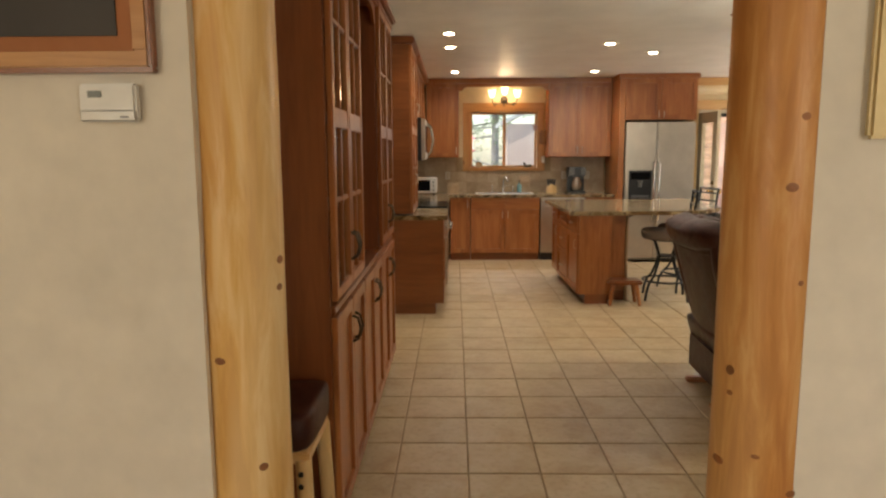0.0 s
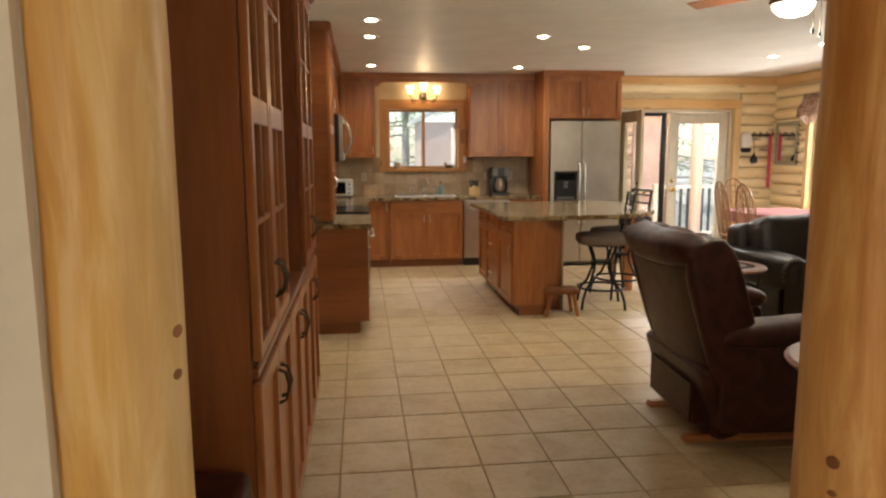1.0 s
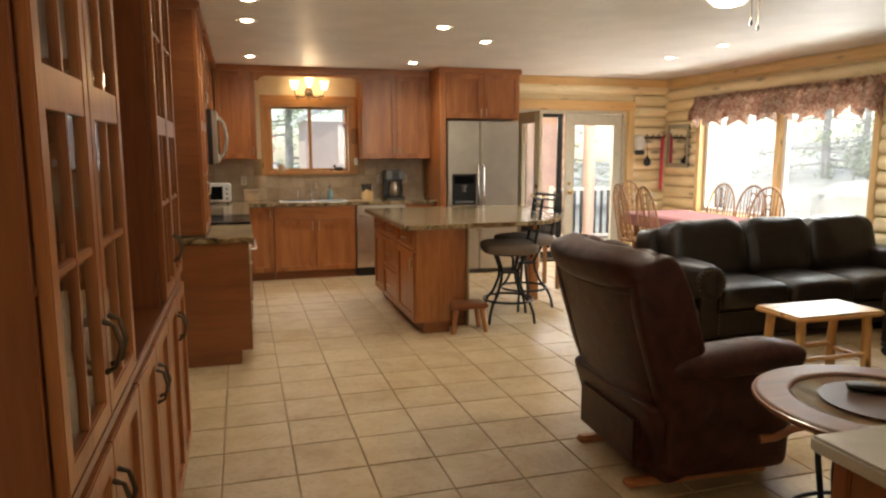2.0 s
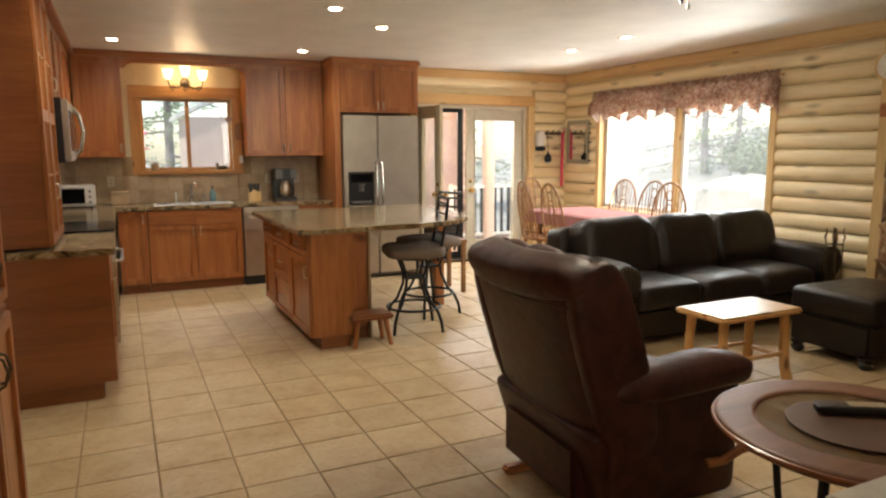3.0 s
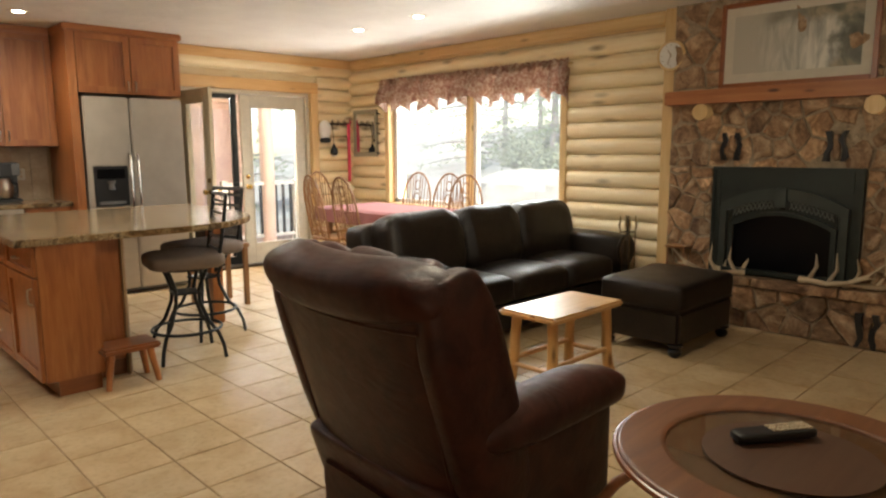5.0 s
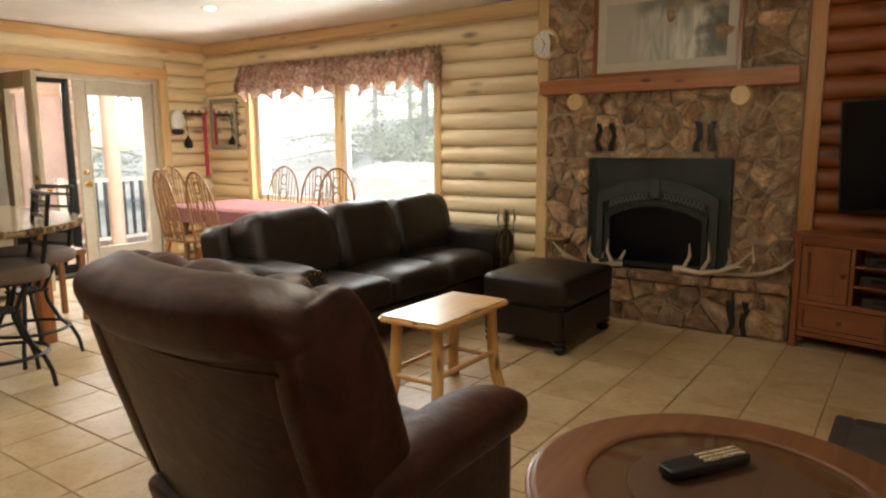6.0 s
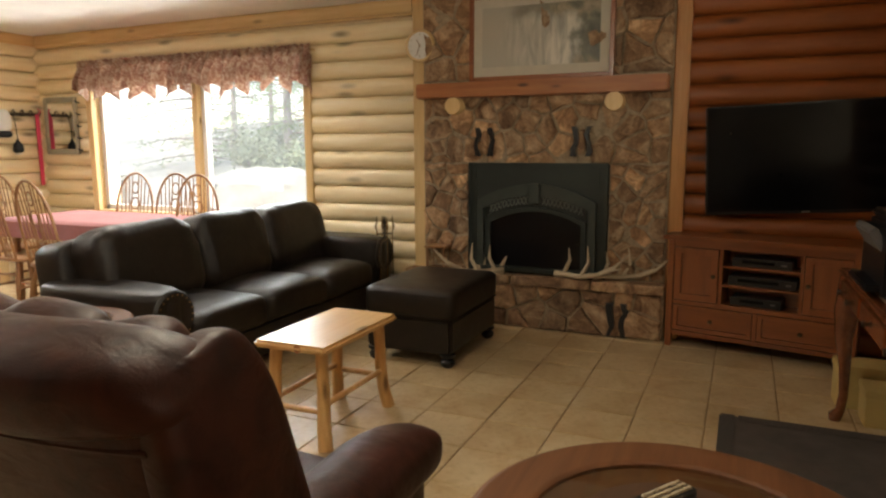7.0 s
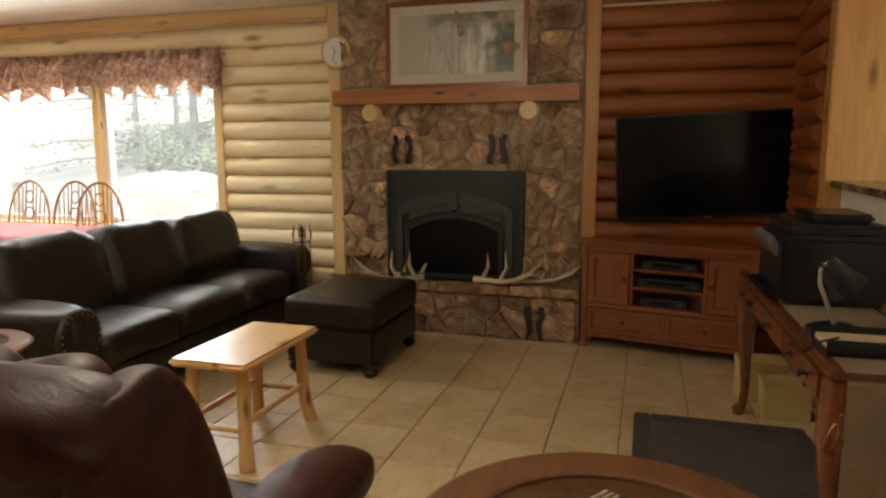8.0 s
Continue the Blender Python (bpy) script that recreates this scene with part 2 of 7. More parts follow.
M_IRON = plain("dark_iron", (0.03, 0.032, 0.033), 0.42, 0.7, vary=0.2)
M_BLACK = plain("black_plastic", (0.012, 0.012, 0.013), 0.3, vary=0.2, relief=0.05)
M_SCREEN = plain("dark_screen", (0.005, 0.005, 0.006), 0.14, vary=0.1, relief=0, spec=0.16)
M_GREYPL = plain("grey_plastic", (0.14, 0.14, 0.14), 0.4, vary=0.1)
M_WHITE = plain("white_plastic", (0.76, 0.74, 0.70), 0.4, vary=0.04, relief=0.05)
M_CREAMPAINT = plain("cream_paint", (0.62, 0.57, 0.46), 0.45, vary=0.05)
M_SOFA = leather("black_brown_leather", (0.008, 0.0055, 0.0038), (0.019, 0.0128, 0.0085), 0.36, 0.38)
M_RECL = leather("burgundy_brown_leather", (0.020, 0.0055, 0.0034), (0.052, 0.0145, 0.0086), 0.36, 0.24)
M_SEATPAD = plain("brown_suede", (0.17, 0.125, 0.095), 0.8, vary=0.15, scale=20)
M_GLASS = glass("clear_glass")
M_PANE = hazy_glass("hazy_window_glass")
M_TGLASS = glass("table_glass", (0.92, 0.95, 0.92))
M_MIRROR = plain("mirror", (0.85, 0.86, 0.86), 0.03, 1.0, vary=0.0, relief=0)
M_STONE = stone_mat("fieldstone", (0.13, 0.072, 0.040), (0.40, 0.26, 0.155), (0.72, 0.56, 0.38))
M_MORTAR = stone_mat("mortar", (0.26, 0.20, 0.13), (0.42, 0.34, 0.24), (0.54, 0.45, 0.33))
M_INSERT = plain("green_black_iron", (0.024, 0.031, 0.026), 0.45, 0.3, vary=0.2)
M_BONE = plain("antler_bone", (0.52, 0.42, 0.28), 0.55, vary=0.25, scale=14)
M_BLUEGREY = plain("rust_velvet", (0.2, 0.05, 0.03), 0.7)


# ---- building helpers ----
def thing(name, label, category, m=Matrix(), group="", kind=""):
    ob = new(name)
    ob.matrix_world = m
    ob.empty_display_size = 0.1
    return tagged(ob, label, category, group, kind)


def smooth(me, angle=40):
    me.shade_smooth()
    me.set_sharp_from_angle(angle=radians(angle))


def part(name, bm, material, parent=None, label="", flat=False):
    me = bpy.data.meshes.new(name)
    bm.to_mesh(me)
    bm.free()
    me.materials.append(material)
    if not flat:
        smooth(me)
    ob = new(name, me)
    ob.parent = parent
    if label:
        ob["label"] = label
    return ob


def struct(name, bm, material, label, category, parent=None):
    return tagged(part(name, bm, material, parent), label, category, kind="structure")


def boxes(*list_of, bevel=0.003, m=None):
    """One bmesh with bevelled boxes (x0, x1, y0, y1, z0, z1)."""
    bm = bmesh.new()
    for x0, x1, y0, y1, z0, z1 in list_of:
        r = bmesh.ops.create_cube(bm, size=1)
        bmesh.ops.transform(bm, verts=r["verts"], matrix=Matrix.Translation(((x0 + x1) / 2, (y0 + y1) / 2, (z0 + z1) / 2)) @ Matrix.Diagonal((abs(x1 - x0), abs(y1 - y0), abs(z1 - z0), 1)))
    if bevel:
        bmesh.ops.bevel(bm, geom=bm.edges[:], offset=bevel, segments=2, affect="EDGES", clamp_overlap=True)
    if m is not None:
        bm.transform(m)
    return bm


def add_rod(bm, pts, radii, seg=10, caps=True):
    """A round bar along points, with a radius at each."""
    pts = [Vector(p) for p in pts]
    if not isinstance(radii, (list, tuple)):
        radii = [radii] * len(pts)
    rings, side = [], None
    for k, p in enumerate(pts):
        d = (pts[min(k + 1, len(pts) - 1)] - pts[max(k - 1, 0)]).normalized()
        if side is None:
            side = d.orthogonal().normalized()
        side = (side - d * side.dot(d)).normalized()
        up = d.cross(side)
        rings.append([bm.verts.new(p + radii[k] * (math.cos(a) * side + math.sin(a) * up)) for a in [2 * math.pi * j / seg for j in range(seg)]])
    for a, b in zip(rings, rings[1:]):
        for j in range(seg):
            bm.faces.new((a[j], a[(j + 1) % seg], b[(j + 1) % seg], b[j]))
    if caps:
        bm.faces.new(rings[0][::-1])
        bm.faces.new(rings[-1])
    return bm


def rod(pts, radii, seg=10):
    return add_rod(bmesh.new(), pts, radii, seg)


def lathe(profile, seg=32, m=None):
    """Turned round z: (radius, height) from bottom to top."""
    bm = bmesh.new()
    rings = [[bm.verts.new((r * math.cos(2 * math.pi * j / seg), r * math.sin(2 * math.pi * j / seg), z)) for j in range(seg)] for r, z in profile]
    for a, b in zip(rings, rings[1:]):
        for j in range(seg):
            bm.faces.new((a[j], a[(j + 1) % seg], b[(j + 1) % seg], b[j]))
    bm.faces.new(rings[0][::-1])
    bm.faces.new(rings[-1])
    if m is not None:
        bm.transform(m)
    return bm


def pillow(half, e=(0.35, 0.35), nu=40, nv=24, m=None, wrinkle=0.0, seed=0.0, fn=None):
    """A stuffed, round-edged block: a superellipsoid with soft wrinkles."""
    def p(v, k):
        return math.copysign(abs(v) ** k, v)
    bm = bmesh.new()
    rings = []
    for i in range(1, nv):
        a = -math.pi / 2 + math.pi * i / nv
        ring = []
        for j in range(nu):
            o = 2 * math.pi * j / nu
            q = Vector((half[0] * p(math.cos(a), e[0]) * p(math.cos(o), e[1]), half[1] * p(math.cos(a), e[0]) * p(math.sin(o), e[1]), half[2] * p(math.sin(a), e[0])))
            if wrinkle:
                q *= 1 + wrinkle * noise.noise(q * 7 + Vector((seed, seed * 2, 0))) + 0.5 * wrinkle * noise.noise(q * 19 + Vector((seed, 0, seed)))
            ring.append(bm.verts.new(fn(q) if fn else q))
        rings.append(ring)
    for a, b in zip(rings, rings[1:]):
        for j in range(nu):
            bm.faces.new((a[j], a[(j + 1) % nu], b[(j + 1) % nu], b[j]))
    for ring, z, flip in ((rings[0], -half[2], True), (rings[-1], half[2], False)):
        q = Vector((0, 0, z))
        c = bm.verts.new(fn(q) if fn else q)
        for j in range(nu):
            f = (ring[j], ring[(j + 1) % nu], c)
            bm.faces.new(f[::-1] if flip else f)
    if m is not None:
        bm.transform(m)
    return bm


def prism(outline, z0, z1, bevel=0.004, m=None):
    """An upright block over a flat outline of (x, y)."""
    bm = bmesh.new()
    low, high = [bm.verts.new((x, y, z0)) for x, y in outline], [bm.verts.new((x, y, z1)) for x, y in outline]
    n = len(outline)
    bm.faces.new(low[::-1])
    bm.faces.new(high)
    for k in range(n):
        bm.faces.new((low[k], low[(k + 1) % n], high[(k + 1) % n], high[k]))
    bmesh.ops.recalc_face_normals(bm, faces=bm.faces[:])
    if bevel:
        bmesh.ops.bevel(bm, geom=[e for e in bm.edges if abs(e.verts[0].co.z - e.verts[1].co.z) < 1e-6], offset=bevel, segments=2, affect="EDGES", clamp_overlap=True)
    if m is not None:
        bm.transform(m)
    return bm


FACE = {"-y": Matrix.Identity(4), "+x": Matrix.Rotation(radians(90), 4, "Z"), "-x": Matrix.Rotation(radians(-90), 4, "Z")}


def ring_frame(w, h, rail, thick):
    """One rectangular frame of four mitred members, front at y = 0."""
    bm = bmesh.new()
    rects = [[(a, y, c) for a, c in pts] for y in (0, thick) for pts in ([(0, 0), (w, 0), (w, h), (0, h)], [(rail, rail), (w - rail, rail), (w - rail, h - rail), (rail, h - rail)])]
    o0, i0, o1, i1 = [[bm.verts.new(p) for p in r] for r in rects]
    for k in range(4):
        n = (k + 1) % 4
        for a, b in ((o0, i0), (i0, i1), (i1, o1), (o1, o0)):
            bm.faces.new((a[k], a[n], b[n], b[k]))
    bmesh.ops.recalc_face_normals(bm, faces=bm.faces[:])
    sharp = [e for e in bm.edges if e.calc_face_angle(0) > 0.5]
    bmesh.ops.bevel(bm, geom=sharp, offset=0.0035, segments=2, affect="EDGES", clamp_overlap=True)
    return bm


def shaker_door(parent, m, w, h, frame_mat=None, panel_mat=None, rail_mat=None, handle="", rail=0.06, thick=0.023, hx=None, hz=None, name="door"):
    """A frame-and-panel door in the plane y = 0 that faces -y, its lower left corner at m."""
    ob = part(name, ring_frame(w, h, rail, thick), frame_mat or M_CHERRY, parent)
    ob.matrix_local = m
    part("panel", boxes((rail - 0.005, w - rail + 0.005, 0.0155, 0.0205, rail - 0.005, h - rail + 0.005), bevel=0.002), panel_mat or (M_CHERRYP if frame_mat in (None, M_CHERRY) else frame_mat), ob)
    if handle:
        add_handle(ob, handle, w / 2 if hx is None else hx, h / 2 if hz is None else hz)
    return ob


def add_handle(ob, kind, x, z):
    if kind == "knob":
        part("knob", lathe([(0.004, 0), (0.004, 0.012), (0.013, 0.016), (0.014, 0.022), (0.008, 0.027)], 14, Matrix.Translation((x, 0, z)) @ Matrix.Rotation(radians(90), 4, "X")), M_BRONZE, ob, "dark metal knob")
    elif kind == "bow":
        part("handle", rod([(x, 0, z - 0.055), (x, -0.022, z - 0.045), (x, -0.034, z), (x, -0.022, z + 0.045), (x, 0, z + 0.055)], [0.007, 0.005, 0.006, 0.005, 0.007], 8), M_BRONZE, ob, "bronze bow handle")
    elif kind == "flat":
        part("handle", rod([(x - 0.05, 0, z), (x - 0.042, -0.02, z), (x, -0.026, z), (x + 0.042, -0.02, z), (x + 0.05, 0, z)], [0.006, 0.005, 0.005, 0.005, 0.006], 8), M_STEEL, ob, "brushed metal bow handle")
    elif kind == "bar":
        part("handle", rod([(x, 0, z - 0.045), (x, -0.02, z - 0.04), (x, -0.024, z), (x, -0.02, z + 0.04), (x, 0, z + 0.045)], 0.005, 8), M_STEEL, ob, "brushed metal pull")

# ---- structure ----
LEFT, RIGHT, BACK, DOORWALL, CEIL, NEAR = -0.72, 5.72, 10.06, 9.86, 2.50, 1.80
PITCH = 0.1475

floor = struct("floor", boxes((-3.2, 6.1, -2.6, 10.5, -0.15, -0.006), bevel=0), M_GROUT, "beige ceramic tile floor with brown grout", "floor")
ceiling = struct("ceiling", boxes((-3.2, 6.1, -2.6, 10.5, CEIL, CEIL + 0.15), bevel=0), M_CEIL, "white hand-trowelled plaster ceiling", "ceiling")
struct("wall_west", boxes((LEFT - 0.2, LEFT, 2.06, 10.4, 0, CEIL), bevel=0), M_PLASTER, "plain pale plaster wall behind the cabinets", "wall")
# kitchen wall with the sink window's opening
WX0, WX1, WZ0, WZ1 = 0.25, 1.21, 1.27, 2.06
kitchen_wall = struct("wall_kitchen", boxes((LEFT, WX0, BACK, BACK + 0.25, 0, CEIL), (WX1, 3.30, BACK, BACK + 0.25, 0, CEIL), (WX0, WX1, BACK, BACK + 0.25, 0, WZ0), (WX0, WX1, BACK, BACK + 0.25, WZ1, CEIL), bevel=0), M_CREAM, "cream plaster kitchen wall round the sink window", "wall")
# partition with the log-framed opening, and its half wall
struct("wall_partition", boxes((-3.0, -0.585, NEAR, 2.06, 0, CEIL), bevel=0.025), M_PLASTER, "off-white plaster wall with a rounded corner", "wall")
struct("wall_partition_far", boxes((0.87, 2.2, NEAR, 2.06, 0, CEIL), bevel=0.025), M_PLASTER, "off-white plaster wall beside the log post", "wall")
struct("half_wall", boxes((2.2, 4.9, 1.80, 2.0, 0, 1.18), bevel=0.01), M_PLASTER, "low plaster wall under an open pass-through", "wall")
struct("half_wall_ledge", boxes((2.2, 4.9, 1.74, 2.06, 1.18, 1.215), bevel=0.006), M_GRANITE, "polished granite ledge on the half wall", "ledge")
struct("opening_jamb", boxes((4.9, 5.03, 1.78, 2.09, 0, CEIL), bevel=0.008), M_JAMB, "flat knotty pine board at the end of the log wall", "trim")
# closes the hall; its window openings are assumed, made for the fill lamps
struct("wall_hall_south", boxes((-3.2, -3.1, -2.6, 2.06, 0, CEIL), (5.9, 6.1, -2.6, 2.0, 0, CEIL), (-3.1, -3.05, -2.6, -2.4, 0, CEIL), (-1.6, 1.85, -2.6, -2.45, 0, CEIL), (3.65, 5.9, -2.6, -2.45, 0, CEIL), (1.85, 3.65, -2.6, -2.45, 0, 1.15), (1.85, 3.65, -2.6, -2.45, 2.35, CEIL), (-3.1, -1.6, -2.6, -2.45, 0, 0.85), (-3.1, -1.6, -2.6, -2.45, 2.15, CEIL), bevel=0), M_PLASTER, "plain plaster walls of the hall with two added window openings", "wall")


def log_course(name, parent, x0, x1, y0, y1, z, material, along, bulge=0.064, seed=0):
    """One half-round log; its round face looks into the room, its ends are cut square."""
    bm = bmesh.new()
    length = (x1 - x0) if along == "x" else (y1 - y0)
    rings, n, steps = [], 9, max(3, int(length / 0.35))
    for s in range(steps + 1):
        u = s / steps
        ring = []
        for k in range(n):
            a = math.pi * k / (n - 1)
            r = 1 + 0.09 * noise.noise(Vector((u * length * 1.7, seed * 3.1, k * 0.25)))
            d, h = bulge * math.sin(a) ** 0.62 * r, -PITCH * 0.5 * math.cos(a)
            ring.append(bm.verts.new((x0 + u * length, y0 - d, z + h) if along == "x" else (x0 - d, y0 + u * length, z + h)))
        rings.append(ring)
    for a, b in zip(rings, rings[1:]):
        for k in range(n - 1):
            bm.faces.new((a[k], a[k + 1], b[k + 1], b[k]))
    for ring in (rings[0], rings[-1]):
        bm.faces.new(ring)
    bmesh.ops.recalc_face_normals(bm, faces=bm.faces[:])
    return part(name, bm, material, parent)


def courses():
    z = 0.73 - 5 * PITCH + PITCH / 2
    out = []
    while z < CEIL:
        out.append(z)
        z += PITCH
    return out


# east wall: logs, one wide window, the chimney breast
BY0, BY1, BZ0, BZ1 = 6.47, 9.02, 0.73, 2.06
east = struct("wall_east", boxes((RIGHT, RIGHT + 0.2, 2.0, BY0, 0, CEIL), (RIGHT, RIGHT + 0.2, BY1, BACK + 0.1, 0, CEIL), (RIGHT, RIGHT + 0.2, BY0, BY1, 0, BZ0), (RIGHT, RIGHT + 0.2, BY0, BY1, BZ1, CEIL), bevel=0), M_LOG, "golden peeled half-log wall", "wall")
for k, z in enumerate(courses()):
    if z > CEIL - 0.14:
        continue
    spans = [(2.0, 3.38), (5.41, BY0 - 0.075), (BY1 + 0.075, DOORWALL)]
    if z - PITCH / 2 > BZ1 + 0.02:
        spans = [(2.0, 3.38), (5.41, DOORWALL)]
    elif z + PITCH / 2 < BZ0 - 0.05:
        spans = [(2.0, 3.38), (5.41, DOORWALL)]
    for a, b in spans:
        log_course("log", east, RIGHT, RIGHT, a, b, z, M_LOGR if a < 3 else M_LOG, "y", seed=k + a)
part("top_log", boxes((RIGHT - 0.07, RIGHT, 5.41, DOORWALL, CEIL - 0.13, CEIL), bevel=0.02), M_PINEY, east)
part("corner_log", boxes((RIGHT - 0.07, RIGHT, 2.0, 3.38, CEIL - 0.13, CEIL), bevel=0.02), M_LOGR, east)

# north wall with the french doors
DX0, DX1, DZ1 = 3.42, 5.06, 2.06
north = struct("wall_north", boxes((3.30, DX0, DOORWALL, DOORWALL + 0.22, 0, CEIL), (DX1, RIGHT + 0.2, DOORWALL, DOORWALL + 0.22, 0, CEIL), (DX0, DX1, DOORWALL, DOORWALL + 0.22, DZ1, CEIL), bevel=0), M_LOGX, "golden peeled half-log wall with glazed doors", "wall")
for k, z in enumerate(courses()):
    z += PITCH / 2
    if z > CEIL - 0.14:
        continue
    spans = [(DX1 + 0.1, RIGHT)] if z - PITCH / 2 < DZ1 + 0.1 else [(3.25, RIGHT)]
    for a, b in spans:
        log_course("log", north, a, b, DOORWALL, DOORWALL, z, M_LOGX, "x", seed=k + a + 40)
part("top_log", boxes((3.25, RIGHT, DOORWALL - 0.07, DOORWALL, CEIL - 0.13, CEIL), bevel=0.02), M_PINEX, north)

# short log wall by the half wall
south = struct("wall_south", boxes((5.03, RIGHT + 0.2, 1.86, 2.06, 0, CEIL), bevel=0), M_LOGX, "short orange-red log wall in the television corner", "wall")
for k, z in enumerate(courses()):
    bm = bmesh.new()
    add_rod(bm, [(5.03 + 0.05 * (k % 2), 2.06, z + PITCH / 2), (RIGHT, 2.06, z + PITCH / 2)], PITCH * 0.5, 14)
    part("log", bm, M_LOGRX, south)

# peeled log posts on both sides of the opening


def log_post(x, y, r, seed, label, material):
    def surf(a, z):
        q = Vector((math.cos(a), math.sin(a), z * 1.3 + seed))
        return r * (1.03 - 0.02 * z) * (1 + 0.035 * noise.noise(q * 1.4) + 0.012 * noise.noise(q * 5))

    bm = bmesh.new()
    rings, seg, n = [], 28, 40
    for s in range(n + 1):
        z = CEIL * s / n
        rings.append([])
        for j in range(seg):
            a = 2 * math.pi * j / seg
            rr = surf(a, z)
            rings[-1].append(bm.verts.new((rr * math.cos(a), rr * math.sin(a), z)))
    for a, b in zip(rings, rings[1:]):
        for j in range(seg):
            bm.faces.new((a[j], a[(j + 1) % seg], b[(j + 1) % seg], b[j]))
    bm.faces.new(rings[0][::-1])
    bm.faces.new(rings[-1])
    rng = random.Random(seed)
    ob = part("log_post", bm, material)
    ob.location = (x, y, 0)
    tagged(ob, label, "post", "log posts of the opening", "structure")
    for _ in range(16):
        a, z, s = rng.uniform(-2.9, -0.2), rng.uniform(0.2, 2.3), rng.uniform(0.005, 0.011)
        m = Matrix.Translation((surf(a, z) * math.cos(a), surf(a, z) * math.sin(a), z)) @ Matrix.Rotation(a, 4, "Z") @ Matrix.Rotation(radians(90), 4, "Y") @ Matrix.Diagonal((rng.uniform(0.7, 1.0), rng.uniform(0.8, 1.4), 1, 1))
        knot = part("knot", lathe([(s * 1.8, -0.010), (s * 1.3, 0.0), (s * 0.7, 0.0016), (s * 0.2, 0.001)], 14, m), M_KNOT, ob)
    return ob


M_KNOT = plain("knot_wood", (0.30, 0.115, 0.035), 0.5, vary=0.3, scale=60)
log_post(-0.545, 1.92, 0.113, 3, "peeled pine log post with brown knots", M_LOGZ)
log_post(0.855, 1.92, 0.125, 11, "peeled pine log post, orange-toned, with knots", M_LOGO)

# chimney breast of fieldstone with its hearth
ST_Y0, ST_Y1, ST_X = 3.46, 5.30, 5.60
HE_X, HE_Z = 5.50, 0.40


def clip_poly(poly, p, q):
    """The part of poly nearer to p than to q."""
    out, n, mid = [], q - p, (p + q) / 2
    for k in range(len(poly)):
        a, b = poly[k], poly[(k + 1) % len(poly)]
        da, db = (a - mid).dot(n), (b - mid).dot(n)
        if da <= 0:
            out.append(a)
        if da * db < 0:
            out.append(a + (b - a) * (da / (da - db)))
    return out


def stones(parent, u0, u1, v0, v1, count, place, depth, seed, holes=(), squash=1.5):
    """Irregular stones that fill a rectangle, with mortar gaps between them; place(u, v, d) gives the world point."""
    rng = random.Random(seed)
    pts = []
    tries = 0
    gap = 0.62 * math.sqrt((u1 - u0) * (v1 - v0) / count)
    while len(pts) < count and tries < 6000:
        tries += 1
        c = Vector((rng.uniform(u0, u1), rng.uniform(v0, v1)))
        if all((Vector(((c - p).x / squash * 1.2, (c - p).y)).length > gap * rng.uniform(0.75, 1.25)) for p in pts):
            pts.append(c)
    for k, c in enumerate(pts):
        poly = [Vector((u0, v0)), Vector((u1, v0)), Vector((u1, v1)), Vector((u0, v1))]
        for j, o in enumerate(pts):
            if j != k and (o - c).length < 1.4:
                poly = clip_poly(poly, c, o)
        if len(poly) < 3:
            continue
        mid = sum(poly, Vector((0, 0))) / len(poly)
        if any(a < mid.x < b and e < mid.y < f for a, b, e, f in holes):
            continue
        inner = []
        for a, b in zip(poly, poly[1:] + poly[:1]):
            steps = max(1, int((b - a).length / 0.06))
            for s in range(steps):
                q = a + (b - a) * (s / steps)
                inner.append(mid + (q - mid) * (1 - 0.0095 / max(0.03, (q - mid).length)) + Vector((rng.uniform(-1, 1), rng.uniform(-1, 1))) * 0.004)
        proud = depth * rng.uniform(0.55, 1.3)
        bm = bmesh.new()
        tilt = (rng.uniform(-0.16, 0.16), rng.uniform(-0.16, 0.16))
        loops = []
        for f, d in ((1.0, -0.02), (1.0, proud * 0.45), (0.94, proud * 0.8), (0.72, proud), (0.36, proud * 1.06)):
            loops.append([bm.verts.new(place(*(mid + (q - mid) * f), d + ((q - mid) * f).dot(Vector(tilt)) * (d > 0) + rng.uniform(-0.004, 0.004) * (d > 0))) for q in inner])
        n = len(inner)
        for a, b in zip(loops, loops[1:]):
            for j in range(n):
                bm.faces.new((a[j], a[(j + 1) % n], b[(j + 1) % n], b[j]))
        c0 = bm.verts.new(place(mid.x, mid.y, proud * 1.07))
        for j in range(n):
            bm.faces.new((loops[-1][j], loops[-1][(j + 1) % n], c0))
        bmesh.ops.recalc_face_normals(bm, faces=bm.faces[:])
        ob = part("stone", bm, M_STONE, parent)
        smooth(ob.data, 28)


chimney = struct("chimney_breast", boxes((ST_X - 0.010, RIGHT + 0.1, ST_Y0, 3.86, 0, CEIL), (ST_X - 0.010, RIGHT + 0.1, 4.92, ST_Y1, 0, CEIL), (ST_X - 0.010, RIGHT + 0.1, 3.86, 4.92, 1.22, CEIL), (ST_X + 0.1, RIGHT + 0.1, 3.86, 4.92, 0, 1.22), bevel=0), M_MORTAR, "brown fieldstone chimney breast with pale mortar", "fireplace")
VENTS = [(3.99, 4.03, 1.29, 1.47), (4.09, 4.13, 1.29, 1.47), (4.72, 4.76, 1.29, 1.47), (4.83, 4.87, 1.29, 1.47)]
stones(chimney, ST_Y0, ST_Y1, 1.225, 1.74, 40, lambda u, v, d: (ST_X - d, u, v), 0.03, 5, [(3.97, 4.15, 1.29, 1.47), (4.70, 4.88, 1.29, 1.47)])
stones(chimney, ST_Y0, ST_Y1, 1.84, CEIL, 34, lambda u, v, d: (ST_X - d, u, v), 0.03, 6)
